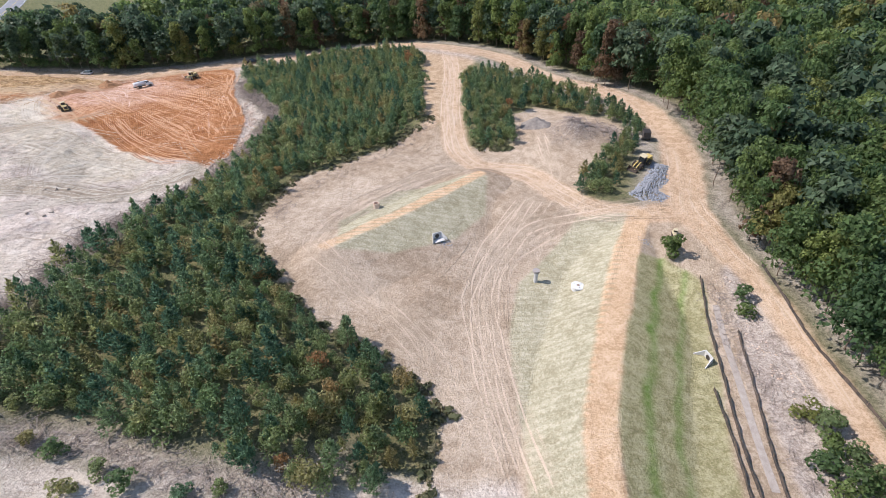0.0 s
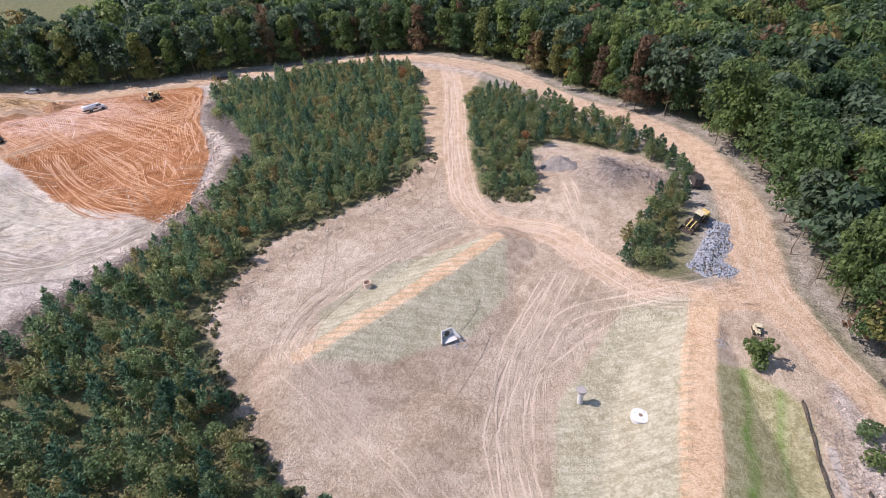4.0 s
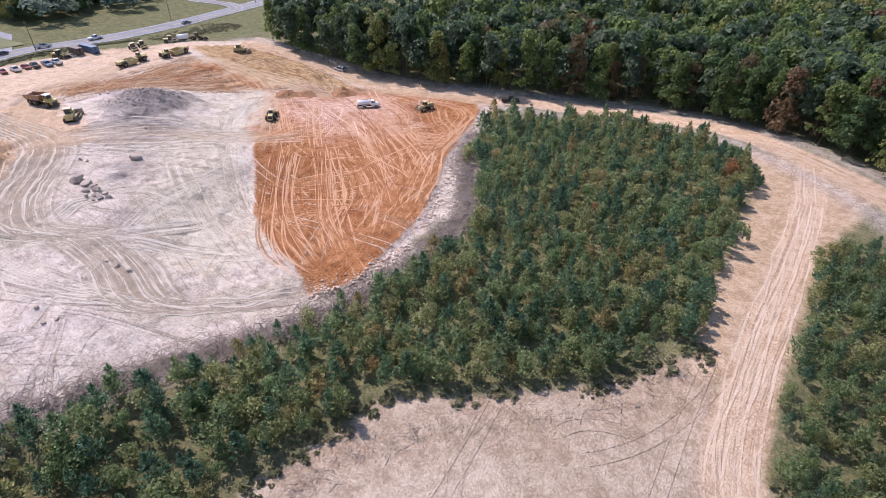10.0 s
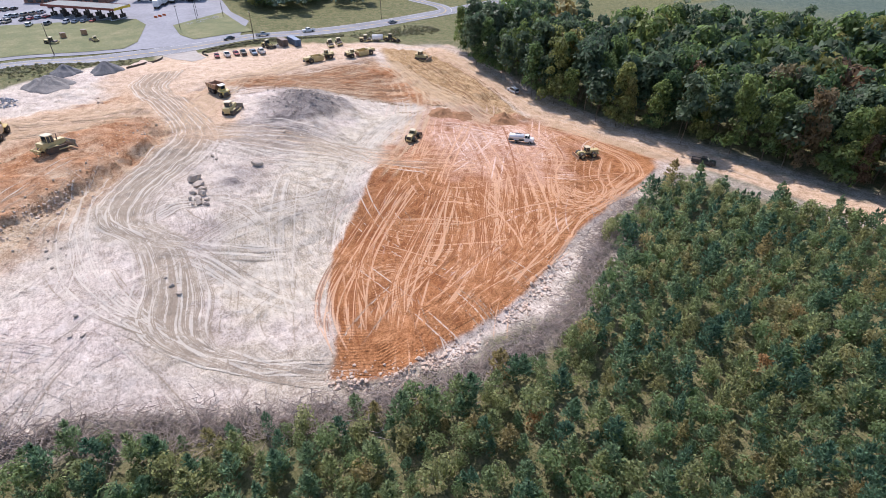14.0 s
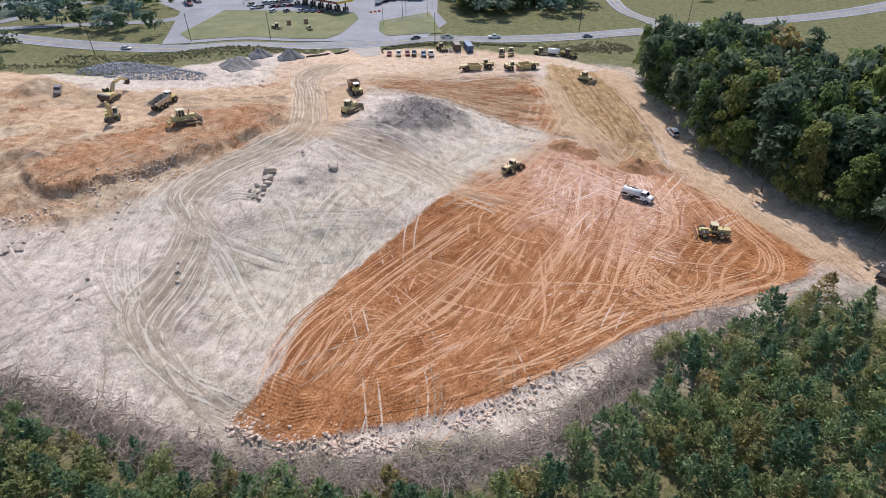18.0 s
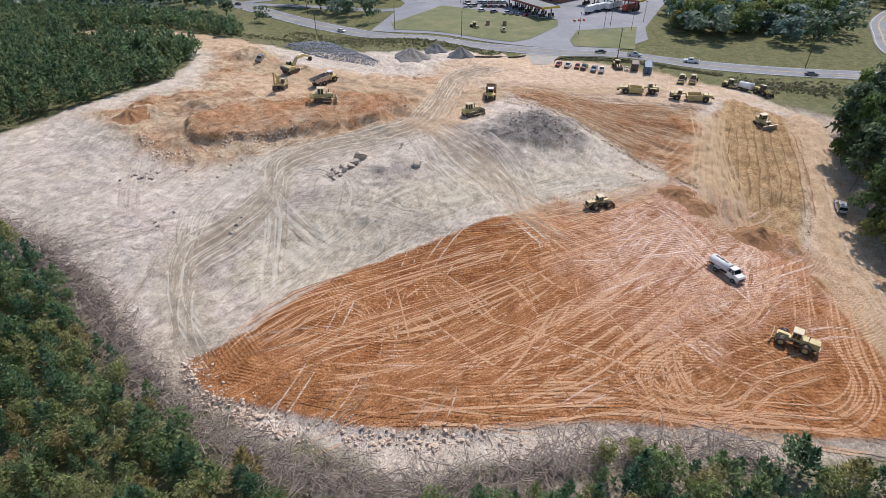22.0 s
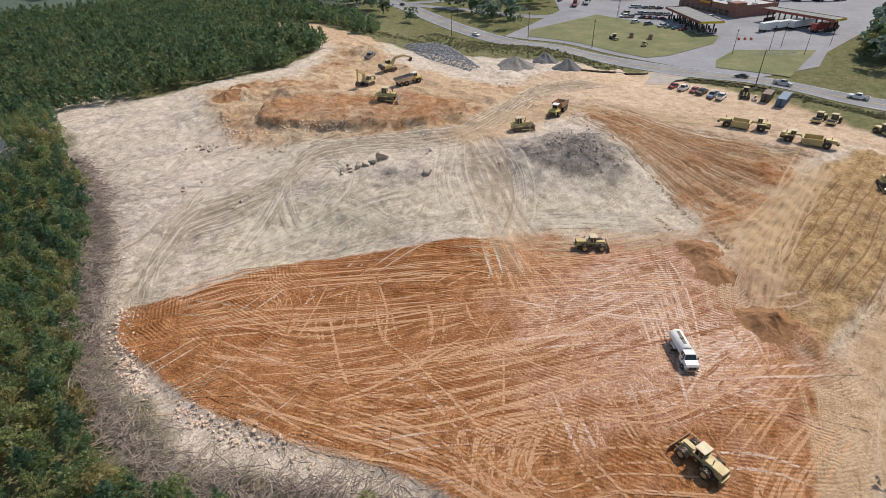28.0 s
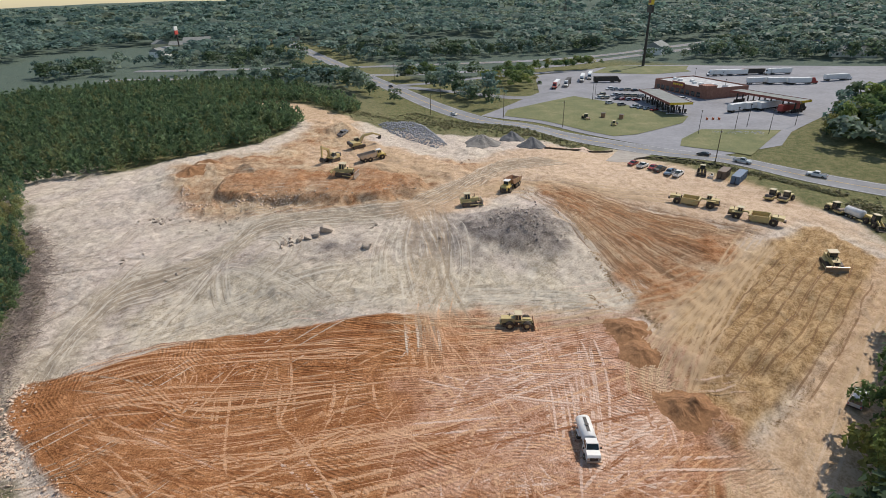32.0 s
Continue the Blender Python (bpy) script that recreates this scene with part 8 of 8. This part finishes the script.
def container(x, y, heading, colour, label, length=6.1):
    o = thing("shipping_container", label, "container", "shipping containers")
    stand(o, x, y, heading, 0.05, False)
    paint = plain(label.split()[0] + " container paint", colour, 0.6, 0.2, amount=0.25, dirt=(0.30, 0.20, 0.14), scale=0.8)
    h = length / 2
    for y0, y1 in ((-1.22, -1.16), (1.16, 1.22)):
        bm = shape()
        n = int(length / 0.28)
        for k in range(n):
            x0 = -h + length * k / n
            box(bm, x0, x0 + 0.16, y0 - (0.03 if y0 < 0 else 0), y1 + (0.03 if y0 > 0 else 0), 0.12, 2.5)
        box(bm, -h, h, y0, y1, 0.1, 2.52)
        part("side_wall", bm, paint, o)
    put_parts(o, [("roof", paint, 0.02, (-h, h, -1.2, 1.2, 2.5, 2.58)), ("floor", STEEL, 0.0, (-h, h, -1.2, 1.2, 0.0, 0.12)), ("end_wall", paint, 0.0, (-h, -h + 0.06, -1.16, 1.16, 0.12, 2.5))])
    for s in (-1, 1):
        bm = shape()
        box(bm, -0.03, 0.03, 0 if s > 0 else -1.12, 1.12 if s > 0 else 0, 0.15, 2.45)
        d = part("door", bm, paint, o)
        d.matrix_basis = pose(h, -s * 1.16, 0, 0, 0, s * 20)


container(-239.6, 180.9, 4, (0.13, 0.10, 0.085), "brown steel storage container with its doors ajar")
container(-239.0, 185.6, 4, (0.10, 0.17, 0.27), "blue steel storage container with its doors ajar", 9.0)
o = thing("tank_trailer", "white tank trailer parked among the rollers", "tank trailer")
stand(o, -225.5, 217.5, 55)
bm = shape()
revolve(bm, [(0.75, -2.3), (1.1, -2.15), (1.1, 2.15), (0.75, 2.3)], (0, 0, 1.75), "x", 20)
part("tank", bm, WHITE, o, "", 0, True)
put_parts(o, [("chassis", BLACKP, 0.03, (-2.4, 3.2, -0.5, 0.5, 0.55, 0.85)), ("walkway", STEEL, 0.0, (-2.0, 2.0, -0.2, 0.2, 2.84, 2.88))])
for x in (0.2, -1.2):
    for y in (-0.95, 0.95):
        wheel(o, x, y, 0.48, 0.48, 0.35, WHITE)


# ---- windrows of clods: furrows of the ridged fill, lips of the ruts, edges of the fills ----
def clod_rows(name, lines, per_metre, lo, hi, spread, material, label, seed):
    r = np.random.default_rng(seed)
    rows = []
    for pts, amount in lines:
        p = np.array(pts, float)
        seg = np.hypot(*np.diff(p, axis=0).T)
        s = np.concatenate([[0], np.cumsum(seg)])
        u = r.uniform(0, s[-1], int(s[-1] * per_metre * amount))
        u = u[np.sin(u * 0.31 + p[0, 1]) + np.sin(u * 0.83 + p[0, 1] * 2) > -0.7]
        x, y = np.interp(u, s, p[:, 0]) + r.normal(0, spread, len(u)), np.interp(u, s, p[:, 1]) + r.normal(0, spread, len(u))
        k = lo + (hi - lo) * r.random(len(u)) ** 2.5
        rows += list(zip(x, y, ground_z(x, y) - 0.15 * k, k))
    return pebbles(name, rows, [rock_mesh(300 + seed * 5 + q, 1, 0.4, material) for q in range(4)], label, "clods")


furrows = [([(-136 - 6 * math.sin(k * 1.7) - 2, 208.5 + 2.1 * k), (-165, 209.5 + 2.2 * k), (-200 + 5 * math.cos(k * 2.1), 210.5 + 2.0 * k)], 0.45 + 0.4 * (k % 3 == 1)) for k in range(9)]
furrows += [([(-129, 218), (-129.5, 223.5)], 2.0), ([(-130, 223.5), (-150, 226.5), (-188, 228.5)], 1.4), ([(-137, 208), (-132, 215), (-129, 222)], 1.0)]
clod_rows("furrow_clods", furrows, 14, 0.05, 0.34, 0.28, CLAY_BROWN, "brown clods along the furrows of the ridged fill", 1)
rut_lines = []
for k in range(11):
    u = k / 10
    rut_lines.append((smooth_line([(-179 - 15 * u, 146 + 7 * u), (-167 - 29 * u, 173 + 10 * u), (-154 - 46 * u, 198 + 7 * u)], 8), 0.9 if k % 2 else 0.4))
clod_rows("rut_clods", rut_lines, 9, 0.08, 0.45, 0.3, CLAY_HEAP, "dark clods thrown up along the ruts", 2)
lip = [([(-146, 203), (-154, 190), (-166, 176), (-176, 163)], 1.5), ([(-140, 198), (-148, 188)], 1.0)]
clod_rows("windrow_clods", lip, 14, 0.12, 0.7, 0.45, CLAY_BROWN, "windrow of brown clods beside the grey mound", 3)
clod_rows("edge_clods", [(ORANGE[0:10], 1.0), (ORANGE[15:20] + [ORANGE[0]], 1.6)], 5, 0.06, 0.4, 0.5, CLAY_HEAP, "red clods along the edge of the clay fill", 4)
clod_rows("mound_clods", [([(32, 138), (37, 146), (44, 143), (40, 137), (34, 142)], 1.0)], 16, 0.08, 0.5, 2.4, DARK_ROCK, "grey clods and stones over the spoil mound", 6)
clod_rows("bench_clods", [(PIT + [PIT[0]], 1.0)], 7, 0.1, 0.75, 1.2, CLAY_BROWN, "tumbled clods at the foot of the clay bench", 5)
clod_rows("bench_stones", [([(-120, 92), (-127, 99), (-134, 109)], 1.6), ([(-114, 72), (-110, 82), (-118, 90)], 1.2)], 7, 0.25, 1.1, 1.0, TAN_ROCK, "pale stones tumbled at the foot of the clay bench", 7)
r = np.random.default_rng(77)
x, y = r.uniform(-205, -58, 24000), r.uniform(40, 233, 24000)
ok = (inside(x, y, SITE) > 3) & (inside(x, y, ORANGE) < -1) & (np.sin(x * 0.13 + 2 * np.sin(y * 0.07)) + np.sin(y * 0.17 + x * 0.05) > r.uniform(-1.6, 1.2, 24000))
x, y = x[ok][:6500], y[ok][:6500]
k = 0.07 + 0.28 * r.random(len(x)) ** 3
rows = list(zip(x, y, ground_z(x, y) - 0.1 * k, k))
pebbles("sand_clods", rows, [rock_mesh(330 + q, 1, 0.4, TAN_ROCK) for q in range(4)], "small tan clods strewn over the graded sand", "clods")


# ---- truck stop across the highway ----
BRICK = grain_mat("red-brown brick wall", [(0.3, (0.19, 0.085, 0.06)), (0.5, (0.28, 0.13, 0.09)), (0.7, (0.36, 0.19, 0.14))], 0.8)
ROOFM = grain_mat("pale membrane roof", [(0.3, (0.30, 0.30, 0.31)), (0.5, (0.44, 0.44, 0.45)), (0.7, (0.62, 0.62, 0.62))], 0.2)
CANOPY_TOP = grain_mat("grey canopy roof", [(0.3, (0.15, 0.155, 0.15)), (0.5, (0.22, 0.23, 0.22)), (0.7, (0.30, 0.31, 0.30))], 0.2)
FASCIA = plain("dark red fascia", (0.24, 0.055, 0.04), 0.5, amount=0.1)
YSIGN = plain("yellow sign panel", (0.75, 0.50, 0.04), 0.5, amount=0.05)
DARK = plain("dark sign steel", (0.035, 0.033, 0.032), 0.6, 0.3, amount=0.1)


def oriented(name, x, y, heading, label, category, group="", up=0.0):
    o = thing(name, label, category, group)
    o.matrix_basis = pose(x, y, gz(x, y) + up, 0, 0, heading)
    return o


def canopy(x, y, heading, length, width, h, posts, label):
    """Fuel canopy: slab roof with fascia, columns, an island and two pumps at each."""
    o = oriented("fuel_canopy", x, y, heading, label, "canopy", "fuel canopies")
    L, W = length / 2, width / 2
    put_parts(o, [("roof_slab", CANOPY_TOP, 0.0, (-L + 0.1, L - 0.1, -W + 0.1, W - 0.1, h, h + 0.75)), ("fascia", FASCIA, 0.0, (-L, L, -W, -W + 0.1, h - 0.1, h + 0.95)), ("fascia", FASCIA, 0.0, (-L, L, W - 0.1, W, h - 0.1, h + 0.95)),
                  ("fascia", FASCIA, 0.0, (-L, -L + 0.1, -W + 0.1, W - 0.1, h - 0.1, h + 0.95)), ("fascia", YSIGN, 0.0, (L - 0.1, L, -W + 0.1, W - 0.1, h - 0.1, h + 0.95))])
    for k in range(posts):
        px = -L + length * (k + 0.5) / posts
        for py in (-W * 0.5, W * 0.5):
            bm = shape()
            box(bm, px - 0.25, px + 0.25, py - 0.25, py + 0.25, 0, h)
            c = part("column", bm, DARK, o)
            bm = shape()
            box(bm, px - 0.7, px + 0.7, py - 2.2, py + 2.2, 0.1, 0.35)
            part("island", bm, CONCRETE, c)
            for s in (-1.3, 1.3):
                bm = shape()
                box(bm, px - 0.35, px + 0.35, py + s - 0.45, py + s + 0.45, 0.35, 2.1)
                part("pump", bm, DARK, c, "", 0.05)


canopy(-343.5, 114.5, 46, 42, 11.5, 5.0, 6, "long fuel canopy for cars with a red edge")
canopy(-370.5, 156.0, 69, 38, 8.5, 5.6, 6, "truck fuelling canopy with dark columns")

o = oriented("shop_building", -397, 112, 62, "low red-brick shop with a pale flat roof", "building")
put_parts(o, [("wall", BRICK, 0.0, (-22, 22, -14, 14, -0.5, 5.0)), ("roof", ROOFM, 0.0, (-21.6, 21.6, -13.6, 13.6, 5.0, 5.25)), ("parapet", BRICK, 0.0, (-22, 22, -14.0, -13.6, 5.0, 5.8)), ("parapet", BRICK, 0.0, (-22, 22, 13.6, 14.0, 5.0, 5.8)),
              ("parapet", BRICK, 0.0, (-22, -21.6, -13.6, 13.6, 5.0, 5.8)), ("parapet", BRICK, 0.0, (21.6, 22, -13.6, 13.6, 5.0, 5.8)), ("tower", BRICK, 0.0, (16, 22.3, -15.0, -8, 5.3, 7.2)), ("entrance_gable", FASCIA, 0.0, (-6, 4, -14.6, -14.03, 3.4, 6.6))])
for k in range(9):
    bm = shape()
    box(bm, -20 + k * 4.3, -17.2 + k * 4.3, -14.10, -13.98, 0.6, 2.9)
    part("window", bm, GLASS_D, o)
for k in range(7):
    bm = shape()
    px, py = -18 + 6 * k, -8 + 15 * rk.random()
    box(bm, px, px + 2.2, py, py + 1.8, 5.25, 6.4)
    part("roof_unit", bm, WHITE, o, "", 0.05)
for k in range(5):
    bm = shape()
    box(bm, -5 + 1.7 * k, -3.8 + 1.7 * k, -14.66, -14.58, 4.6, 5.6)
    part("sign_shape", bm, YSIGN, o)

o = oriented("pylon_sign", -482, 36, 45, "very tall dark pylon with a yellow sign square on top", "sign")
bm = shape()
revolve(bm, [(1.1, -0.5), (0.75, 44)], (0, 0, 0), "z", 16)
part("pole", bm, DARK, o)
put_parts(o, [("sign_panel", YSIGN, 0.05, (-3.2, 3.2, -1.0, 1.0, 44, 49)), ("sign_panel", DARK, 0.05, (-5.0, 5.0, -0.8, 0.8, 38.5, 43.2)), ("sign_mark", FASCIA, 0.0, (-2.0, 2.0, -1.08, -1.0, 45.2, 47.8))])


def semi(x, y, heading, cab_colour, box_colour, label):
    """Tractor unit with a long box trailer."""
    o = oriented("semi_truck", x, y, heading, label, "truck", "semi trucks", 0.1)
    put_parts(o, [("trailer", box_colour, 0.06, (-9.0, 4.6, -1.28, 1.28, 1.15, 4.0)), ("trailer_frame", BLACKP, 0.0, (-8.8, 4.4, -0.6, 0.6, 0.8, 1.15)), ("chassis", BLACKP, 0.0, (2.4, 8.6, -0.5, 0.5, 0.6, 1.0))])
    bm = shape()
    prism(bm, [(5.0, 0.8), (8.9, 0.8), (9.0, 1.7), (7.7, 2.0), (7.2, 2.9), (6.6, 3.9), (5.0, 4.0)], -1.2, 1.2, None, 0.1)
    c = part("tractor_cab", bm, cab_colour, o, "", 0.08)
    bm = shape()
    prism(bm, [(7.66, 2.05), (7.74, 2.07), (7.25, 2.95), (7.18, 2.9)], -1.05, 1.05)
    part("windscreen", bm, GLASS_D, c)
    bm = shape()
    box(bm, 8.95, 9.06, -0.7, 0.7, 0.9, 1.7)
    part("grille", bm, BRIGHT, c)
    for px in (8.0, 4.0, 2.8, -6.6, -7.9):
        for py in (-1.0, 1.0):
            wheel(o, px, py, 0.5, 0.5, 0.5, BRIGHT)


RED_T = plain("red truck paint", (0.38, 0.05, 0.04), 0.4, amount=0.1)
for x, y, h, cc, bc in ((-356, 149, 159, WHITE, WHITE), (-364, 153.5, 159, DARK, WHITE), (-368.5, 158.5, 159, WHITE, WHITE), (-367.5, 168, 159, DARK, RED_T), (-467, 99, -45, WHITE, WHITE), (-473, 106, -45, WHITE, WHITE), (-482, 114, -45, RED_T, DARK), (-491, 128, -45, WHITE, WHITE),
                         (-446, 131, 140, WHITE, WHITE), (-452, 141, 138, WHITE, WHITE), (-458, 151, 138, RED_T, WHITE), (-484, 164, 140, WHITE, WHITE), (-362, 36, 25, RED_T, WHITE), (-372, 38, 25, WHITE, DARK), (-395, 35, 28, WHITE, WHITE), (-408, 33, 28, WHITE, WHITE), (-398, 52, 130, DARK, DARK)):
    kind = {WHITE: "white", DARK: "black", RED_T: "red"}
    semi(x, y, h, cc, bc, "%s semi truck with a parked %s box trailer" % (kind[cc], kind[bc]))

cr = np.random.default_rng(5)
base_cars = {}
for colour in CAR_PAINT:
    base_cars[colour] = car("car" if colour in ("black", "blue", "red") else "suv", colour, "%s car parked at the truck stop" % colour, "cars at the truck stop")
names = list(CAR_PAINT)
first = set()
for row, (x0, y0, x1, y1, n) in enumerate(((-333, 88, -331, 121, 9), (-343, 76, -350, 98, 7), (-352, 72, -362, 96, 7), (-372, 66, -378, 84, 5), (-376, 96, -366, 118, 4))):
    for k in range(n):
        if cr.random() < 0.12:
            continue
        t = (k + 0.5) / n
        x, y = x0 + (x1 - x0) * t, y0 + (y1 - y0) * t
        colour = names[cr.integers(0, len(names))]
        m = pose(x, y, gz(x, y) + 0.12, 0, 0, (150 if row else 160) + 180 * (cr.random() < 0.4) + cr.normal() * 3)
        if colour in first:
            copy_thing(base_cars[colour], m)
        else:
            base_cars[colour].matrix_basis = m
            first.add(colour)
for k, colour in enumerate(c for c in names if c not in first):
    base_cars[colour].matrix_basis = pose(-352 - 6 * k, 128, gz(-352 - 6 * k, 128) + 0.12, 0, 0, 70)

# poles and lamps
WOODPOLE = plain("tarred wooden pole", (0.10, 0.075, 0.055), 0.9, amount=0.2, scale=1)


def utility_pole(x, y, h, label="tarred wooden utility pole with a crossarm"):
    o = oriented("utility_pole", x, y, 0, label, "utility pole", "utility poles")
    bm = shape()
    revolve(bm, [(0.17, -0.5), (0.11, h)], (0, 0, 0), "z", 8)
    part("pole", bm, WOODPOLE, o)
    bm = shape()
    box(bm, -1.2, 1.2, -0.06, 0.06, h - 0.9, h - 0.75)
    a = part("crossarm", bm, WOODPOLE, o)
    for px in (-1.1, 0, 1.1):
        bm = shape()
        revolve(bm, [(0.06, h - 0.75), (0.04, h - 0.5)], (px, 0, 0), "z", 6)
        part("insulator", bm, WHITE, a)


for x, y, h in ((-254.8, 173, 12), (-273, 99.5, 12), (-274, 64, 12), (-292, 1, 12), (-275.5, 243, 12), (-256, 30, 11), (-276, 296, 12), (-318, -72, 12)):
    utility_pole(x, y, h)
for x, y in ((-314, 160), (-323, 162), (-315, 173), (-338, 177), (-337, 77), (-352, 70), (-300, 150), (-385, 130), (-420, 100)):
    o = oriented("lamp_post", x, y, 30, "slim dark lot lamp post with a square head", "lamp post", "lot lamps")
    bm = shape()
    revolve(bm, [(0.12, -0.3), (0.08, 10)], (0, 0, 0), "z", 8)
    part("post", bm, DARK, o)
    put_parts(o, [("lamp_head", DARK, 0.02, (-0.5, 0.5, -0.25, 0.25, 9.9, 10.15))])

# on the grass island: stored machines and crates
stand(bulldozer("small old loader stored on the grass island", False, 0.8), -292.5, 114.5, 200)
stand(roller("small orange-and-white roller stored on the grass island"), -294.5, 98.5, 60)
for x, y in ((-303, 103), (-306, 111)):
    o = oriented("site_crate", x, y, 20, "dark square crate frame stored on the grass island", "crate", "crates", 0.2)
    put_parts(o, [("base", STEEL, 0.02, (-1.2, 1.2, -1.0, 1.0, 0, 0.2)), ("body", RUSTY, 0.04, (-1.1, 1.1, -0.9, 0.9, 0.2, 2.1)), ("lid", STEEL, 0.02, (-1.15, 1.15, -0.95, 0.95, 2.1, 2.2))])
for k in range(3):
    o = oriented("barrier", -328 - 2.4 * k * 0.6, 143 + 2.2 * k, 40, "orange water-filled road barrier in the entrance", "barrier", "barriers", 0.1)
    bm = shape()
    prism(bm, [(-1.0, 0), (1.0, 0), (0.95, 0.9), (-0.95, 0.9)], -0.25, 0.25, None, 0.12)
    part("body", bm, plain("orange plastic", (0.65, 0.14, 0.03), 0.5, amount=0.1), o, "", 0.04)

# woods and single trees round the lot, weeds along the verge
wr = np.random.default_rng(31)


def grove(name, poly, gap, h0, h1, variants, material, label, seed):
    x, y = scatter(poly, gap, seed)
    n = len(x)
    rows = np.stack([x, y, ground_z(x, y) - 0.2, wr.uniform(h0, h1, n), wr.uniform(0.9, 1.3, n), wr.uniform(0, 6.28, n), wr.random(n)], 1)
    return joined(name, variants, rows, material, label, "trees")


grove("roadside_wood", [(-318, 190), (-345, 190), (-352, 192), (-352, 258), (-345, 258), (-330, 232), (-316, 214)], 6.0, 8, 15, oaks, OAK, "tall broadleaf trees at the corner of the truck stop", 45)
grove("roadside_wood", [(-352, 192), (-400, 200), (-480, 206), (-480, 255), (-400, 276), (-352, 260)], 6.5, 9, 16, oaks_far, OAK, "tall broadleaf wood beside the truck stop", 41)
grove("roadside_trees", [(-330, 20), (-352, 34), (-395, -8), (-440, 8), (-470, 12), (-420, -14), (-372, -22), (-340, -8)], 7.5, 5, 11, oaks_far, OAK, "mixed trees between the truck stop and the interstate", 42)
grove("roadside_trees", [(-318, -58), (-335, -52), (-352, -60), (-340, -72)], 8, 8, 13, oaks_far, OAK, "small group of roadside trees", 43)
weeds = [lobed_crown(170 + s, 26, 0.30, 5, 0.0, 0.8, 0.6) for s in range(3)]
wrows = []
for k in range(2600):
    t = wr.random()
    if k % 4 == 0:
        x, y = -250.5 + wr.normal() * 1.8, 152 + 60 * t
    elif k % 4 == 1:
        x, y = -214 - 32 * t + wr.normal() * 6, 10 + 110 * t + wr.normal() * 8
    elif k % 4 == 2:
        x, y = -240 + wr.normal() * 5, 214 + 40 * t
    else:
        x, y = -236 - 18 * wr.random(), 20 + 105 * t
    wrows.append((x, y, 0.0, wr.uniform(0.25, 0.7), wr.uniform(0.9, 1.6), wr.uniform(0, 6.28), wr.random()))
wrows = np.array(wrows)
wrows = wrows[(inside(wrows[:, 0], wrows[:, 1], SITE) < -1) & (line_dist(wrows[:, 0], wrows[:, 1], HIGHWAY)[0] > 6.5)]
wrows[:, 2] = ground_z(wrows[:, 0], wrows[:, 1]) - 0.05
joined("verge_weeds", weeds, wrows, WEED, "rank weeds and tall grass along the highway verge", "weeds")
erows = []
for k in range(900):
    i = wr.integers(0, len(CLEAR) - 1)
    t = wr.random()
    x, y = CLEAR[i][0] * (1 - t) + CLEAR[i + 1][0] * t + wr.normal() * 0.8, CLEAR[i][1] * (1 - t) + CLEAR[i + 1][1] * t + wr.normal() * 0.8
    if (x > -2 and (y < 50 or x > 20)):
        continue
    erows.append((x, y, 0.0, wr.uniform(0.3, 0.9), wr.uniform(0.9, 1.6), wr.uniform(0, 6.28), wr.random()))
erows = np.array(erows)
erows = erows[line_dist(erows[:, 0], erows[:, 1], HAUL_IN)[0] > 5]
erows[:, 2] = ground_z(erows[:, 0], erows[:, 1]) - 0.05
joined("edge_weeds", weeds, erows, WEED, "low weeds along the clearing edge", "weeds")

# far settlement beyond the plantation
def house(x, y, heading, w, d, h, wall, label):
    o = oriented("house", x, y, heading, label, "house", "far houses")
    put_parts(o, [("wall", wall, 0.0, (-w / 2, w / 2, -d / 2, d / 2, -1, h))])
    bm = shape()
    prism(bm, [(-d / 2 - 0.5, h), (d / 2 + 0.5, h), (0, h + d * 0.28)], -w / 2 - 0.4, w / 2 + 0.4, Matrix.Rotation(math.pi / 2, 4, "Z"))
    part("roof", bm, CANOPY_TOP, o)
    for k in range(3):
        bm = shape()
        px = -w / 2 + w * (k + 0.5) / 3
        box(bm, px - 0.8, px + 0.8, -d / 2 - 0.05, -d / 2 + 0.02, 1.0, 2.5)
        part("window", bm, GLASS_D, o)


for k, (x, y) in enumerate(((-318, -466), (-335, -450), (-358, -431), (-372, -445), (-395, -420), (-420, -407), (-300, -480), (-274, -399), (-440, -420), (-345, -480), (-560, 10), (-590, 60), (-620, 120), (-600, 150))):
    house(x, y, wr.uniform(0, 180), wr.uniform(14, 34), wr.uniform(10, 16), wr.uniform(3.5, 6), WHITE if k % 3 else CREAM, "far pale building with a grey roof among trees")
o = oriented("roadside_pylon", -292, -398, 40, "far red and white pylon sign", "sign")
put_parts(o, [("pole", DARK, 0.0, (-0.5, 0.5, -0.5, 0.5, 0, 20)), ("panel", plain("red sign panel", (0.55, 0.05, 0.04), 0.5), 0.0, (-3, 3, -0.6, 0.6, 20, 24)), ("panel", WHITE, 0.0, (-3, 3, -0.6, 0.6, 24, 28))])
o = oriented("lattice_mast", -980, -360, 0, "thin far lattice radio mast on the skyline", "mast")
bm = shape()
for sx, sy in ((-2, -2), (2, -2), (0, 2)):
    rod(bm, (sx, sy, 0), (sx * 0.3, sy * 0.3, 95), 0.35, 5)
for k in range(16):
    z, q = 6 * k, 1 - 0.7 * k / 16
    rod(bm, (-2 * q, -2 * q, z), (2 * q, -2 * q, z + 5), 0.2, 4)
    rod(bm, (2 * q, -2 * q, z), (0, 2 * q, z + 5), 0.2, 4)
part("lattice", bm, STEEL, o)
